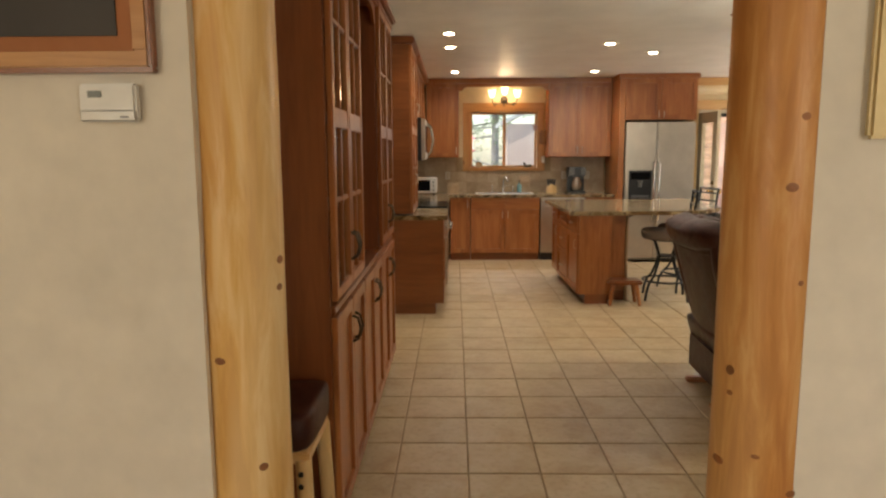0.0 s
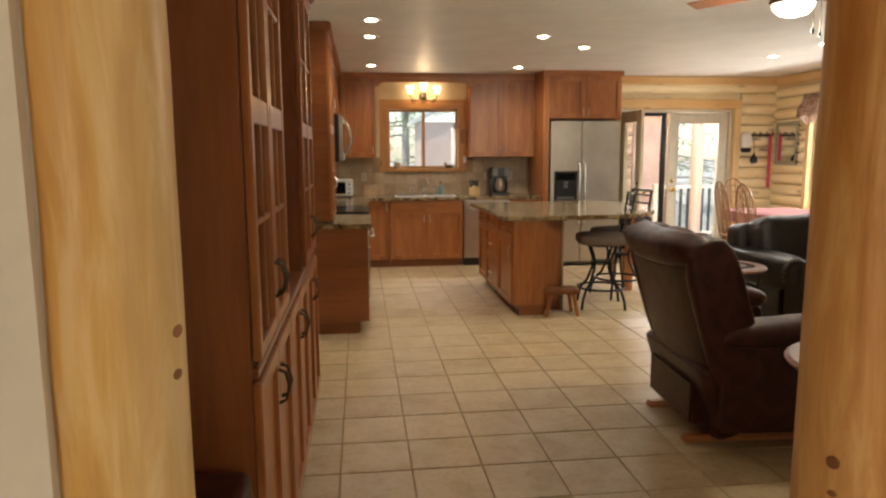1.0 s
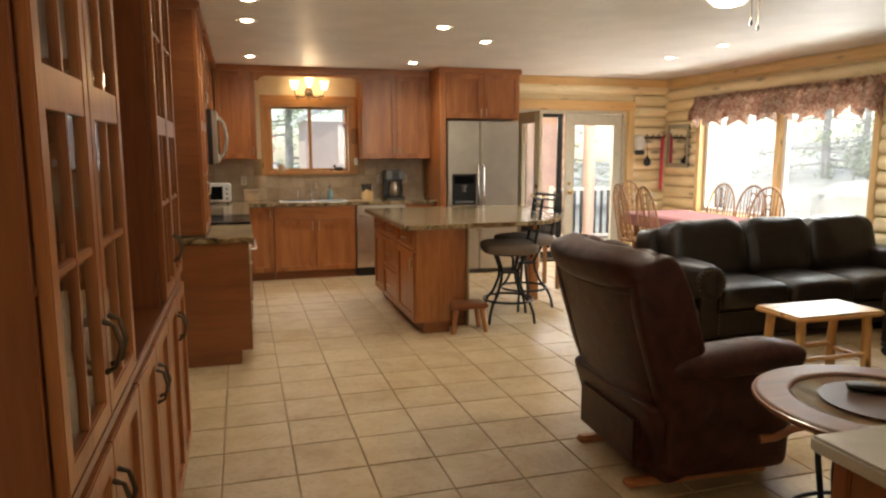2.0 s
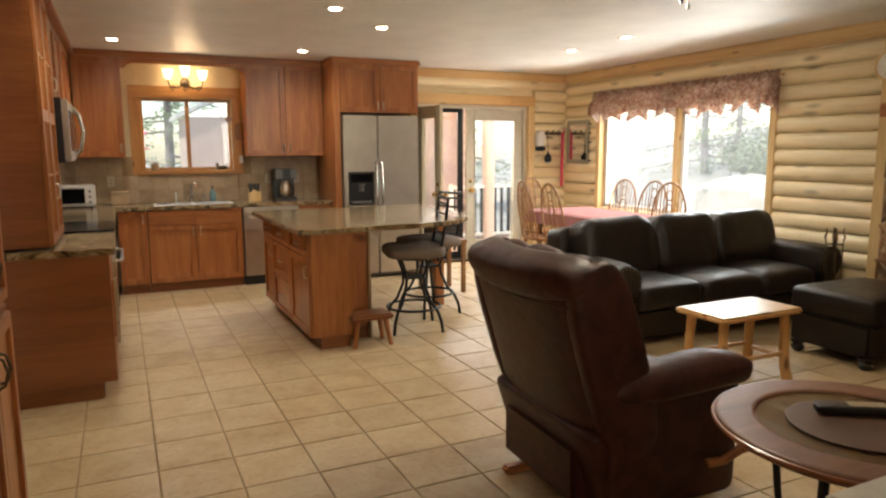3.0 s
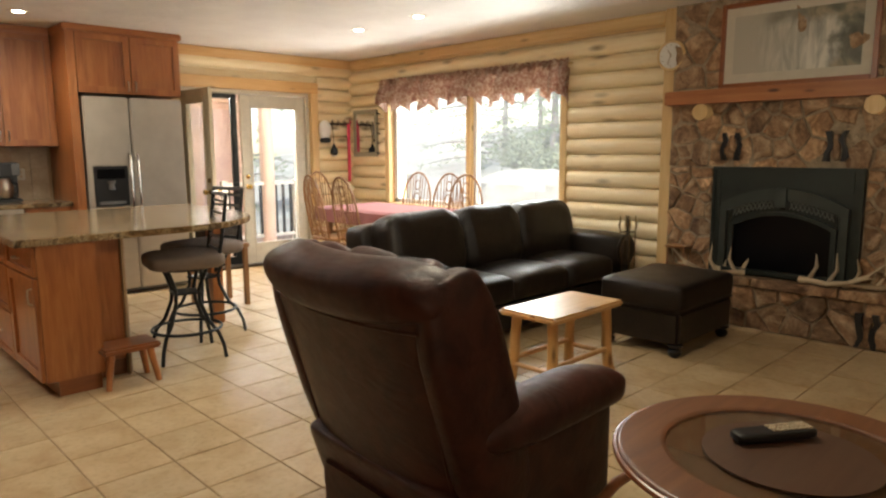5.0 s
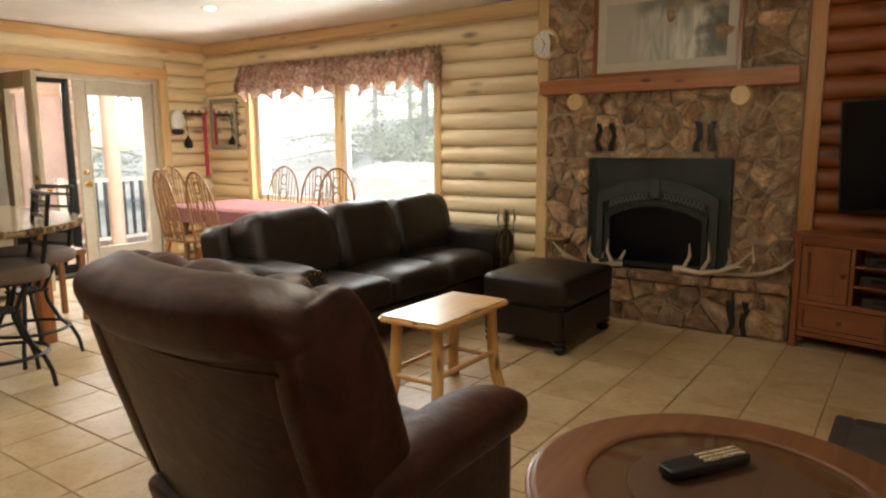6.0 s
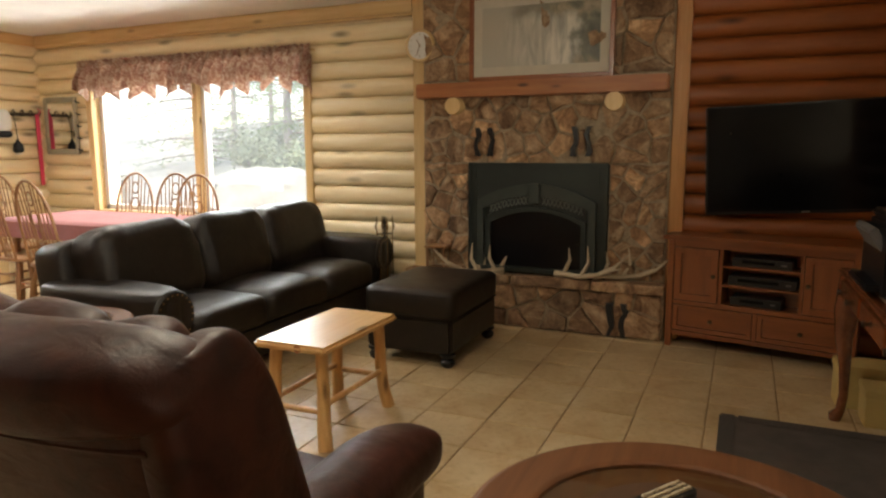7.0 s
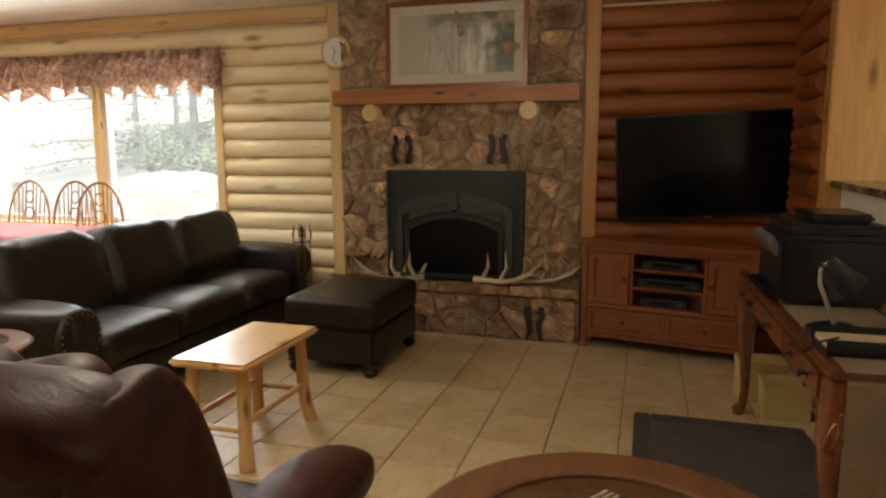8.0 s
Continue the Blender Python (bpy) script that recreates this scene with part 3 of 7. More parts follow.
stones(chimney, ST_Y0, 3.86, HE_Z, 1.225, 22, lambda u, v, d: (ST_X - d, u, v), 0.03, 7, squash=1.1)
stones(chimney, 4.92, ST_Y1, HE_Z, 1.225, 22, lambda u, v, d: (ST_X - d, u, v), 0.03, 8, squash=1.1)
def slot_shade(x0, x1, y0, y1, z0, z1, seed):
    """A block with uneven sides, coloured black for the shade in a slot between stones."""
    rng = random.Random(seed)
    mid, w, n = (y0 + y1) / 2, (y1 - y0) / 2, 7
    left = [(mid - w * rng.uniform(0.5, 1.25) + 0.012 * math.sin(k + seed), z0 + (z1 - z0) * k / n) for k in range(n + 1)]
    right = [(mid + w * rng.uniform(0.5, 1.25) + 0.012 * math.sin(k + seed), z0 + (z1 - z0) * k / n) for k in range(n, -1, -1)]
    bm = prism([(y, z) for y, z in left + right], 0, x1 - x0, 0.0)
    bm.transform(Matrix(((0, 0, 1, x0), (1, 0, 0, 0), (0, 1, 0, 0), (0, 0, 0, 1))))
    bmesh.ops.recalc_face_normals(bm, faces=bm.faces[:])
    return bm


for a, b, e, f in VENTS:
    part("vent_slot", slot_shade(ST_X - 0.044, ST_X + 0.02, a, b, e - 0.01, f + 0.02, int(a * 100)), M_BLACK, chimney)
for a in (4.05, 4.78):
    part("stone", pillow((0.03, 0.026, 0.09), (0.5, 0.6), 14, 8, Matrix.Translation((ST_X - 0.010, a + 0.01, 1.38)), 0.1, a), M_STONE, chimney)
hearth = struct("hearth", boxes((HE_X + 0.03, ST_X + 0.1, ST_Y0 - 0.01, 5.42, 0, HE_Z - 0.045), bevel=0.004), M_MORTAR, "raised fieldstone hearth with flat stone slabs", "hearth")
stones(hearth, ST_Y0, 5.42, 0.0, HE_Z - 0.07, 21, lambda u, v, d: (HE_X + 0.03 - d, u, v), 0.03, 9, [(3.68, 3.86, 0, 0.22)])
for a in (3.70, 3.79):
    part("vent_slot", slot_shade(HE_X - 0.016, HE_X + 0.03, a, a + 0.04, 0.01, 0.25, int(a * 100)), M_BLACK, hearth)
part("stone", pillow((0.03, 0.028, 0.11), (0.5, 0.6), 14, 8, Matrix.Translation((HE_X + 0.02, 3.765, 0.12)), 0.1, 2), M_STONE, hearth)
for k, (a, b) in enumerate(((3.45, 3.95), (3.96, 4.55), (4.56, 5.02), (5.03, 5.43))):
    rng = random.Random(k)
    part("hearth_slab", pillow(((ST_X + 0.02 - HE_X + 0.03) / 2, (b - a) / 2, 0.036), (0.22, 0.16), 44, 10, Matrix.Translation(((ST_X + 0.02 + HE_X - 0.03) / 2, (a + b) / 2, HE_Z - 0.035)), 0.03, k), M_STONE, hearth)
M_TRIMR = wood("orange_trim", (0.36, 0.14, 0.035), (0.50, 0.23, 0.07), (0.60, 0.32, 0.12), "Z", 0.42, knots=0.4)
for a, b, nm in ((3.36, 3.46, "right"), (5.30, 5.41, "left")):
    struct("chimney_trim", boxes((RIGHT - 0.10, RIGHT, a, b, 0, CEIL), bevel=0.006), M_TRIMR if a < 4 else M_PINE, "upright pine trim board beside the stone", "trim")


# ---- floor tiles ----
def lay_tiles():
    T, X0, Y0, gap = 0.335, 0.083, 3.1, 0.007
    s = (T - gap) / 2
    bm = bmesh.new()
    low = [bm.verts.new((a * s, b * s, -0.008)) for a, b in ((-1, -1), (1, -1), (1, 1), (-1, 1))]
    mid = [bm.verts.new((a * s, b * s, -0.002)) for a, b in ((-1, -1), (1, -1), (1, 1), (-1, 1))]
    top = [bm.verts.new((a * (s - 0.003), b * (s - 0.003), 0)) for a, b in ((-1, -1), (1, -1), (1, 1), (-1, 1))]
    for p, q in ((low, mid), (mid, top)):
        for k in range(4):
            bm.faces.new((p[k], p[(k + 1) % 4], q[(k + 1) % 4], q[k]))
    bm.faces.new(top)
    me = bpy.data.meshes.new("tile")
    bm.to_mesh(me)
    bm.free()
    me.materials.append(M_TILE)
    rng = random.Random(4)
    verts, faces = [], []
    singles = 0
    for j in range(-17, 22):
        for i in range(-10, 18):
            cx, cy = X0 + T * (i + 0.5), Y0 + T * (j + 0.5)
            if cx > 5.7 or cx < -3 or cy < -2.4 or cy > 10 or (cy > 2.06 and cx < LEFT):
                continue
            z = rng.uniform(-0.0008, 0.0008)
            if 2.6 < cy < 8.2 and -0.45 < cx < 5.4 and singles < 300 and not (5.5 < cy < 6.4 and 3.2 < cx):
                ob = new("tile", me)
                ob.location, ob.parent = (cx, cy, z), floor
                ob.rotation_euler = (rng.uniform(-0.0016, 0.0016), rng.uniform(-0.0016, 0.0016), 0)
                singles += 1
            else:
                n = len(verts)
                verts += [(cx + a * s, cy + b * s, -0.008) for a, b in ((-1, -1), (1, -1), (1, 1), (-1, 1))]
                verts += [(cx + a * (s - 0.003), cy + b * (s - 0.003), z) for a, b in ((-1, -1), (1, -1), (1, 1), (-1, 1))]
                faces += [[n + 4, n + 5, n + 6, n + 7]] + [[n + k, n + (k + 1) % 4, n + 4 + (k + 1) % 4, n + 4 + k] for k in range(4)]
    me2 = bpy.data.meshes.new("far_tiles")
    me2.from_pydata(verts, [], faces)
    me2.materials.append(M_TILE)
    ob = new("far_tiles", me2)
    ob.parent = floor
    tagged(ob, kind="stuff")

# ---- windows and doors ----
SILL = ((0.34, 0.14, 0.035), (0.48, 0.23, 0.07), (0.58, 0.33, 0.12))
M_SILL = wood("stained_casing", *SILL, "Z", 0.42, knots=0.6)
M_SILLX = wood("stained_casing_x", *SILL, "X", 0.42, knots=0.6)
T = Matrix.Translation
R = Matrix.Rotation


def sink_window():
    w = struct("window_1", boxes((WX0, WX1, BACK + 0.06, BACK + 0.10, WZ0, WZ0 + 0.03), (WX0, WX1, BACK + 0.06, BACK + 0.10, WZ1 - 0.03, WZ1), (WX0, WX0 + 0.03, BACK + 0.06, BACK + 0.10, WZ0, WZ1), (WX1 - 0.03, WX1, BACK + 0.06, BACK + 0.10, WZ0, WZ1), (0.72, 0.76, BACK + 0.05, BACK + 0.10, WZ0, WZ1), bevel=0.004), M_SILL, "sliding kitchen window in a pine frame", "window")
    x0, x1, z0, z1, c = WX0 - 0.11, WX1 + 0.11, WZ0 - 0.05, WZ1 + 0.13, BACK - 0.022
    for b in ((x0, x1, c, BACK + 0.001, WZ1, z1), (x0, WX0, c, BACK + 0.001, z0, WZ1), (WX1, x1, c, BACK + 0.001, z0, WZ1)):
        part("casing", boxes(b, bevel=0.004), M_SILLX if b[1] - b[0] > 0.5 else M_SILL, w)
    part("window_sill", boxes((WX0 - 0.02, WX1 + 0.02, BACK - 0.06, BACK + 0.06, WZ0 - 0.045, WZ0), bevel=0.006), M_SILLX, w)
    for a, b in ((WX0 + 0.03, 0.72), (0.76, WX1 - 0.03)):
        p = part("pane", boxes((a, b, BACK + 0.07, BACK + 0.075, WZ0 + 0.03, WZ1 - 0.03), bevel=0), M_PANE, w)
        p.visible_shadow = False


def east_window():
    X = RIGHT
    w = struct("window_2", boxes((X + 0.02, X + 0.09, BY0, BY0 + 0.05, BZ0, BZ1), (X + 0.02, X + 0.09, BY1 - 0.05, BY1, BZ0, BZ1), (X + 0.02, X + 0.09, BY0, BY1, BZ0, BZ0 + 0.05), (X + 0.02, X + 0.09, BY0, BY1, BZ1 - 0.05, BZ1), bevel=0.004), M_WHITE, "wide living room window in pine trim", "window")
    for b in ((X - 0.075, X + 0.02, BY0 - 0.075, BY0, BZ0 - 0.1, BZ1 + 0.09), (X - 0.075, X + 0.02, BY1, BY1 + 0.075, BZ0 - 0.1, BZ1 + 0.09), (X - 0.075, X + 0.02, BY0, BY1, BZ1, BZ1 + 0.09), (X - 0.09, X + 0.02, BY0, BY1, BZ0 - 0.1, BZ0), (X - 0.03, X + 0.10, 7.685, 7.755, BZ0, BZ1)):
        part("casing", boxes(b, bevel=0.005), M_PINE if b[5] - b[4] > 0.5 else M_PINEY, w)
    for y in (7.64, 7.755):
        part("sash", boxes((X + 0.02, X + 0.09, y, y + 0.045, BZ0 + 0.05, BZ1 - 0.05), bevel=0.004), M_WHITE, w)
    for a, b in ((BY0 + 0.05, 7.64), (7.80, BY1 - 0.05)):
        p = part("pane", boxes((X + 0.05, X + 0.055, a, b, BZ0 + 0.05, BZ1 - 0.05), bevel=0), M_PANE, w)
        p.visible_shadow = False


def valance():
    """Gathered fabric with a scalloped lower edge on a thin rod."""
    th = thing("window_valance", "gathered rose-brown patterned valance with a scalloped edge", "curtain", T((RIGHT - 0.12, 0, 0)))
    y0, y1, nu, nv, top = 6.35, 9.12, 560, 16, 2.205
    bm = bmesh.new()
    grid = []
    for i in range(nu + 1):
        u = i / nu
        y = y0 + (y1 - y0) * u
        s = (u * 12.5 + 0.25 * noise.noise(Vector((u * 5, 4, 0)))) % 1
        low = 1.785 + 0.145 * abs(math.sin(math.pi * s)) ** 0.6 - 0.05 * noise.noise(Vector((u * 11, 0, 0)))
        col = []
        for k in range(nv + 1):
            f = k / nv
            z = top + (low - top) * f + 0.006 * math.sin(u * 260) * (k == 0)
            amp = 0.014 + 0.042 * min(1, f * 1.6)
            x = amp * (math.sin(u * 190 + 2.2 * noise.noise(Vector((u * 20, f * 1.1, 0)))) + 0.9 * noise.noise(Vector((u * 75, f * 1.5, 3)))) - 0.05 * f + 0.02 * math.cos(2 * math.pi * s) * f
            if k in (2, 3):
                x = 0.25 * x - 0.004
            col.append(bm.verts.new((x, y, z)))
        grid.append(col)
    for a, b in zip(grid, grid[1:]):
        for k in range(nv):
            bm.faces.new((a[k], a[k + 1], b[k + 1], b[k]))
    bmesh.ops.solidify(bm, geom=bm.faces[:], thickness=0.002)
    part("fabric", bm, M_VALANCE, th)
    part("rod", rod([(0.03, y0 - 0.01, 2.16), (0.03, y1 + 0.01, 2.16)], 0.009), M_PINE, th)
    for y in (y0 - 0.004, y1 + 0.004):
        part("bracket", rod([(0.03, y, 2.16), (0.06, y, 2.16)], 0.008, 8), M_PINE, th)


def valance_mat():
    m, nt, b = base("rose_fabric", 0.9)
    v = coords(nt, shift=False)
    a = ramp(nt, noise_tex(nt, v, 22, 5, 0.6, 1.5), [(0.38, (0.32, 0.13, 0.095)), (0.48, (0.50, 0.32, 0.235)), (0.6, (0.70, 0.60, 0.48))])
    nt.links.new(a, b.inputs["Base Color"])
    tr = node(nt, "ShaderNodeBsdfTranslucent", Color=(0.46, 0.31, 0.24, 1))
    mx = node(nt, "ShaderNodeMixShader", Fac=0.25)
    nt.links.new(b.outputs[0], mx.inputs[1])
    nt.links.new(tr.outputs[0], mx.inputs[2])
    nt.links.new(mx.outputs[0], nt.nodes["Material Output"].inputs[0])
    bump(nt, b, noise_tex(nt, v, 180, 3), 0.3)
    return m


M_VALANCE = valance_mat()


def french_doors():
    D = DOORWALL
    fr = struct("door_frame", boxes((DX0, DX0 + 0.04, D - 0.01, D + 0.2, 0, DZ1), (DX1 - 0.04, DX1, D - 0.01, D + 0.2, 0, DZ1), (DX0 + 0.04, DX1 - 0.04, D - 0.01, D + 0.2, DZ1 - 0.04, DZ1), bevel=0.003), M_CREAMPAINT, "cream door frame with pine casing", "door frame")
    for b in ((DX0 - 0.1, DX0, D - 0.075, D, 0, DZ1 + 0.0), (DX1, DX1 + 0.1, D - 0.075, D, 0, DZ1), (DX0 - 0.1, DX1 + 0.1, D - 0.08, D, DZ1, DZ1 + 0.13)):
        part("casing", boxes(b, bevel=0.006), M_PINEX if b[1] - b[0] > 0.5 else M_PINE, fr)
    part("threshold", boxes((DX0, DX1, D - 0.02, D + 0.2, 0.001, 0.025), bevel=0.004), M_BRONZE, fr)

    def leaf(label, m, w, knob_x, mat):
        h, s = DZ1 - 0.05, 0.115
        d = struct("door_1", boxes((0, s, 0, 0.045, 0.03, h), (w - s, w, 0, 0.045, 0.03, h), (s, w - s, 0, 0.045, 0.03, 0.26), (s, w - s, 0, 0.045, h - 0.13, h), bevel=0.004), mat, label, "door")
        d.matrix_world = m
        p = part("pane", boxes((s, w - s, 0.02, 0.025, 0.26, h - 0.13), bevel=0), M_PANE, d)
        p.visible_shadow = False
        part("glazing_bead", boxes((s, s + 0.015, -0.006, 0.05, 0.26, h - 0.13), (w - s - 0.015, w - s, -0.006, 0.05, 0.26, h - 0.13), (s, w - s, -0.006, 0.05, 0.26, 0.275), (s, w - s, -0.006, 0.05, h - 0.145, h - 0.13), bevel=0.002), mat, d)
        for side in (-1, 1):
            part("door_knob", lathe([(0.028, 0), (0.028, 0.006), (0.01, 0.012), (0.01, 0.035), (0.026, 0.045), (0.03, 0.06), (0.02, 0.072)], 18, T((knob_x, 0.0225, 0.95)) @ R(radians(90 * side), 4, "X") @ T((0, 0, 0.022))), M_BRASS, d, "polished brass knob")
        part("deadbolt", lathe([(0.026, 0), (0.026, 0.012), (0.012, 0.016)], 16, T((knob_x, 0, 1.07)) @ R(radians(90), 4, "X")), M_BRASS, d)
        return d

    leaf("closed cream door leaf with a full glass pane", T((4.165, D + 0.03, 0)), 0.853, 0.055, M_CREAMPAINT)
    leaf("open cream door leaf with a full glass pane", T((DX0 + 0.02, D - 0.02, 0)) @ R(radians(-88), 4, "Z"), 0.62, 0.565, M_OPENLEAF)
    sc = struct("screen_door", boxes((4.09, 4.165, D + 0.13, D + 0.16, 0.03, DZ1 - 0.04), (3.46, 3.49, D + 0.13, D + 0.16, 0.03, DZ1 - 0.04), (3.49, 4.09, D + 0.13, D + 0.16, DZ1 - 0.09, DZ1 - 0.04), (3.49, 4.09, D + 0.13, D + 0.16, 0.03, 0.12), bevel=0.003), M_IRON, "dark metal screen door frame", "door")
    part("handle", rod([(4.13, D + 0.13, 1.0), (4.13, D + 0.08, 1.0), (4.05, D + 0.07, 1.0)], 0.008, 8), M_IRON, sc)


M_BRASS = plain("brass", (0.62, 0.42, 0.14), 0.2, 1.0, vary=0.1, relief=0)
M_OPENLEAF = plain("old_cream_paint", (0.60, 0.52, 0.36), 0.45, vary=0.06)
sink_window()
east_window()
valance()
french_doors()
struct("baseboard", boxes((LEFT, LEFT + 0.015, 2.06, 2.5, 0, 0.09), bevel=0.003), M_PINEY, "low pine baseboard", "baseboard")


# ---- kitchen ----
FRONT = 9.47   # faces of the sink run
BX = -0.08     # faces of the stove run


def base_unit(label, x0, x1, doors, drawers, m=Matrix(), width=None, depth=0.58, end_panel=False, group="base cabinets"):
    """A base cabinet, faces at y = 0 looking to -y; doors and drawers are (x, w, z, h)."""
    th = thing("base_cabinet", label, "cabinet", m, group)
    w = x1 - x0
    part("body", boxes((0, w, 0.021, depth, 0.10, 0.87), bevel=0.002), M_CHERRY, th)
    part("toe_kick", boxes((0, w, 0.075, depth, 0, 0.10), bevel=0.002), M_HUTCHX, th)
    for x, dw, z, h, hk, hx, hz in doors:
        shaker_door(th, T((x, 0, z)), dw, h, M_CHERRY, M_CHERRY, handle=hk, hx=hx, hz=hz)
    for x, dw, z, h in drawers:
        d = part("drawer_front", boxes((x, x + dw, 0, 0.02, z, z + h), bevel=0.003), M_CHERRYX, th)
        add_handle(d, "flat", x + dw / 2, z + h / 2)
    return th


base_unit("cherry corner base cabinet with one door", -0.04, 0.235, [(0.003, 0.268, 0.105, 0.765, "bar", 0.235, 0.68)], [], T((-0.04, FRONT, 0)))
base_unit("cherry sink base cabinet with two doors and false drawer fronts", 0.24, 1.19, [(0.003, 0.47, 0.105, 0.605, "bar", 0.435, 0.53), (0.477, 0.47, 0.105, 0.605, "bar", 0.035, 0.53)], [], T((0.24, FRONT, 0)))
sinkbase = bpy.data.objects["base_cabinet.001"]
for a in (0.003, 0.477):
    part("drawer_front", boxes((a, a + 0.47, 0, 0.02, 0.716, 0.868), bevel=0.003), M_CHERRYX, sinkbase)
base_unit("narrow cherry base cabinet beside the refrigerator", 1.82, 2.20, [(0.003, 0.37, 0.105, 0.605, "bar", 0.03, 0.53)], [(0.003, 0.37, 0.716, 0.15)], T((1.82, FRONT, 0)))

dw = thing("dishwasher", "stainless steel dishwasher under the granite counter", "dishwasher", T((1.20, FRONT, 0)))
part("body", boxes((0, 0.61, 0.03, 0.58, 0.1, 0.87), bevel=0.002), M_GREYPL, dw)
part("door", boxes((0.004, 0.606, -0.012, 0.03, 0.11, 0.78), bevel=0.006), M_STEEL, dw)
part("control_panel", boxes((0.004, 0.606, -0.008, 0.03, 0.785, 0.868), bevel=0.006), M_STEEL, dw)
part("handle", rod([(0.06, -0.01, 0.75), (0.07, -0.045, 0.75), (0.3, -0.05, 0.75), (0.54, -0.045, 0.75), (0.55, -0.01, 0.75)], 0.009), M_STEEL, dw)
part("kick_plate", boxes((0, 0.61, 0.05, 0.58, 0.0, 0.1), bevel=0.002), M_BLACK, dw)

# stove run against the west wall, faces looking to +x
F = T((BX, 0, 0)) @ FACE["+x"]


def west_unit(label, y0, y1, doors, drawers):
    return base_unit(label, y0, y1, doors, drawers, T((BX, y0, 0)) @ FACE["+x"], depth=0.62)


west_unit("cherry drawer base cabinet at the end of the counter", 6.30, 7.20, [(0.003, 0.89, 0.105, 0.605, "flat", 0.45, 0.55)], [(0.003, 0.89, 0.716, 0.15)])
stove = thing("range", "slide-in stainless range with a black glass cooktop", "stove", T((BX, 7.21, 0)) @ FACE["+x"])
part("body", boxes((0, 0.76, 0.02, 0.62, 0.08, 0.88), bevel=0.003), M_STEEL, stove)
od = part("oven_door", boxes((0.01, 0.75, -0.025, 0.02, 0.25, 0.72), bevel=0.006), M_STEEL, stove)
part("oven_glass", boxes((0.12, 0.64, -0.028, -0.02, 0.33, 0.62), bevel=0.002), M_SCREEN, od)
part("handle", rod([(0.06, -0.02, 0.69), (0.07, -0.065, 0.69), (0.69, -0.065, 0.69), (0.70, -0.02, 0.69)], 0.011), M_STEEL, od)
part("warming_drawer", boxes((0.01, 0.75, -0.02, 0.02, 0.09, 0.24), bevel=0.006), M_STEEL, stove)
for k in range(5):
    part("knob", lathe([(0.018, 0), (0.018, 0.02), (0.014, 0.026)], 14, T((0.1 + 0.14 * k, -0.0, 0.80)) @ R(radians(90), 4, "X")), M_BLACK, stove)
part("cooktop", boxes((0.0, 0.76, -0.03, 0.60, 0.895, 0.925), bevel=0.005), M_SCREEN, stove, "black glass cooktop")
west_unit("cherry base cabinet beside the range", 7.98, 9.46, [(0.003, 0.73, 0.105, 0.605, "bar", 0.69, 0.53), (0.74, 0.73, 0.105, 0.605, "bar", 0.04, 0.53)], [(0.003, 0.73, 0.716, 0.15), (0.74, 0.73, 0.716, 0.15)])
pe = thing("counter_end", "plain dark cherry end of the stove counter run", "cabinet", Matrix())
part("panel", boxes((LEFT, BX, 6.275, 6.298, 0.10, 0.87), bevel=0.002), M_HUTCHX, pe)
part("toe_panel", boxes((LEFT, -0.165, 6.275, 6.298, 0, 0.10), bevel=0.002), M_HUTCHX, pe)

# worktops
ct = thing("kitchen_worktop", "L-shaped brown and cream granite worktop", "countertop", Matrix())
part("slab", prism([(LEFT, 6.25), (-0.045, 6.25), (-0.045, 7.205)] + [(LEFT, 7.205)], 0.872, 0.912, 0.006), M_GRANITE, ct)
part("slab", prism([(LEFT, 7.975), (-0.045, 7.975), (-0.045, 9.435), (2.20, 9.435), (2.20, BACK), (1.08, BACK), (LEFT, BACK)], 0.872, 0.912, 0.006), M_GRANITE, ct)
part("slab", boxes((LEFT, -0.70, 7.205, 7.975, 0.872, 0.912), bevel=0.002), M_GRANITE, ct)
sk = thing("kitchen_sink", "stainless double sink set in the granite", "sink", T((0.72, 9.72, 0.913)))
part("rim", boxes((-0.40, 0.40, -0.2, -0.17, 0, 0.006), (-0.40, 0.40, 0.17, 0.2, 0, 0.006), (-0.40, -0.37, -0.17, 0.17, 0, 0.006), (0.37, 0.40, -0.17, 0.17, 0, 0.006), (-0.02, 0.02, -0.17, 0.17, 0, 0.006), bevel=0.002), M_STEEL, sk)
part("basin", boxes((-0.37, -0.02, -0.17, 0.17, 0, 0.003), (0.02, 0.37, -0.17, 0.17, 0, 0.003), bevel=0.001), M_GREYPL, sk)
fa = thing("kitchen_faucet", "chrome kitchen tap with a high arched spout", "faucet", T((0.72, 9.95, 0.913)))
part("base", lathe([(0.03, 0), (0.03, 0.012), (0.016, 0.03), (0.014, 0.08)], 18), M_CHROME, fa)
part("spout", rod([(0, 0, 0.05), (0, 0, 0.16), (0.01, -0.03, 0.21), (0.03, -0.10, 0.225), (0.045, -0.16, 0.20), (0.05, -0.18, 0.16)], [0.012, 0.012, 0.011, 0.011, 0.011, 0.013]), M_CHROME, fa)
part("lever", rod([(0.0, 0, 0.07), (0.05, 0.0, 0.1), (0.09, 0, 0.105)], [0.008, 0.006, 0.005], 8), M_CHROME, fa)
part("sprayer", lathe([(0.018, 0), (0.016, 0.02), (0.011, 0.05), (0.014, 0.10), (0.009, 0.12)], 14, T((-0.16, 0, 0))), M_CHROME, fa)

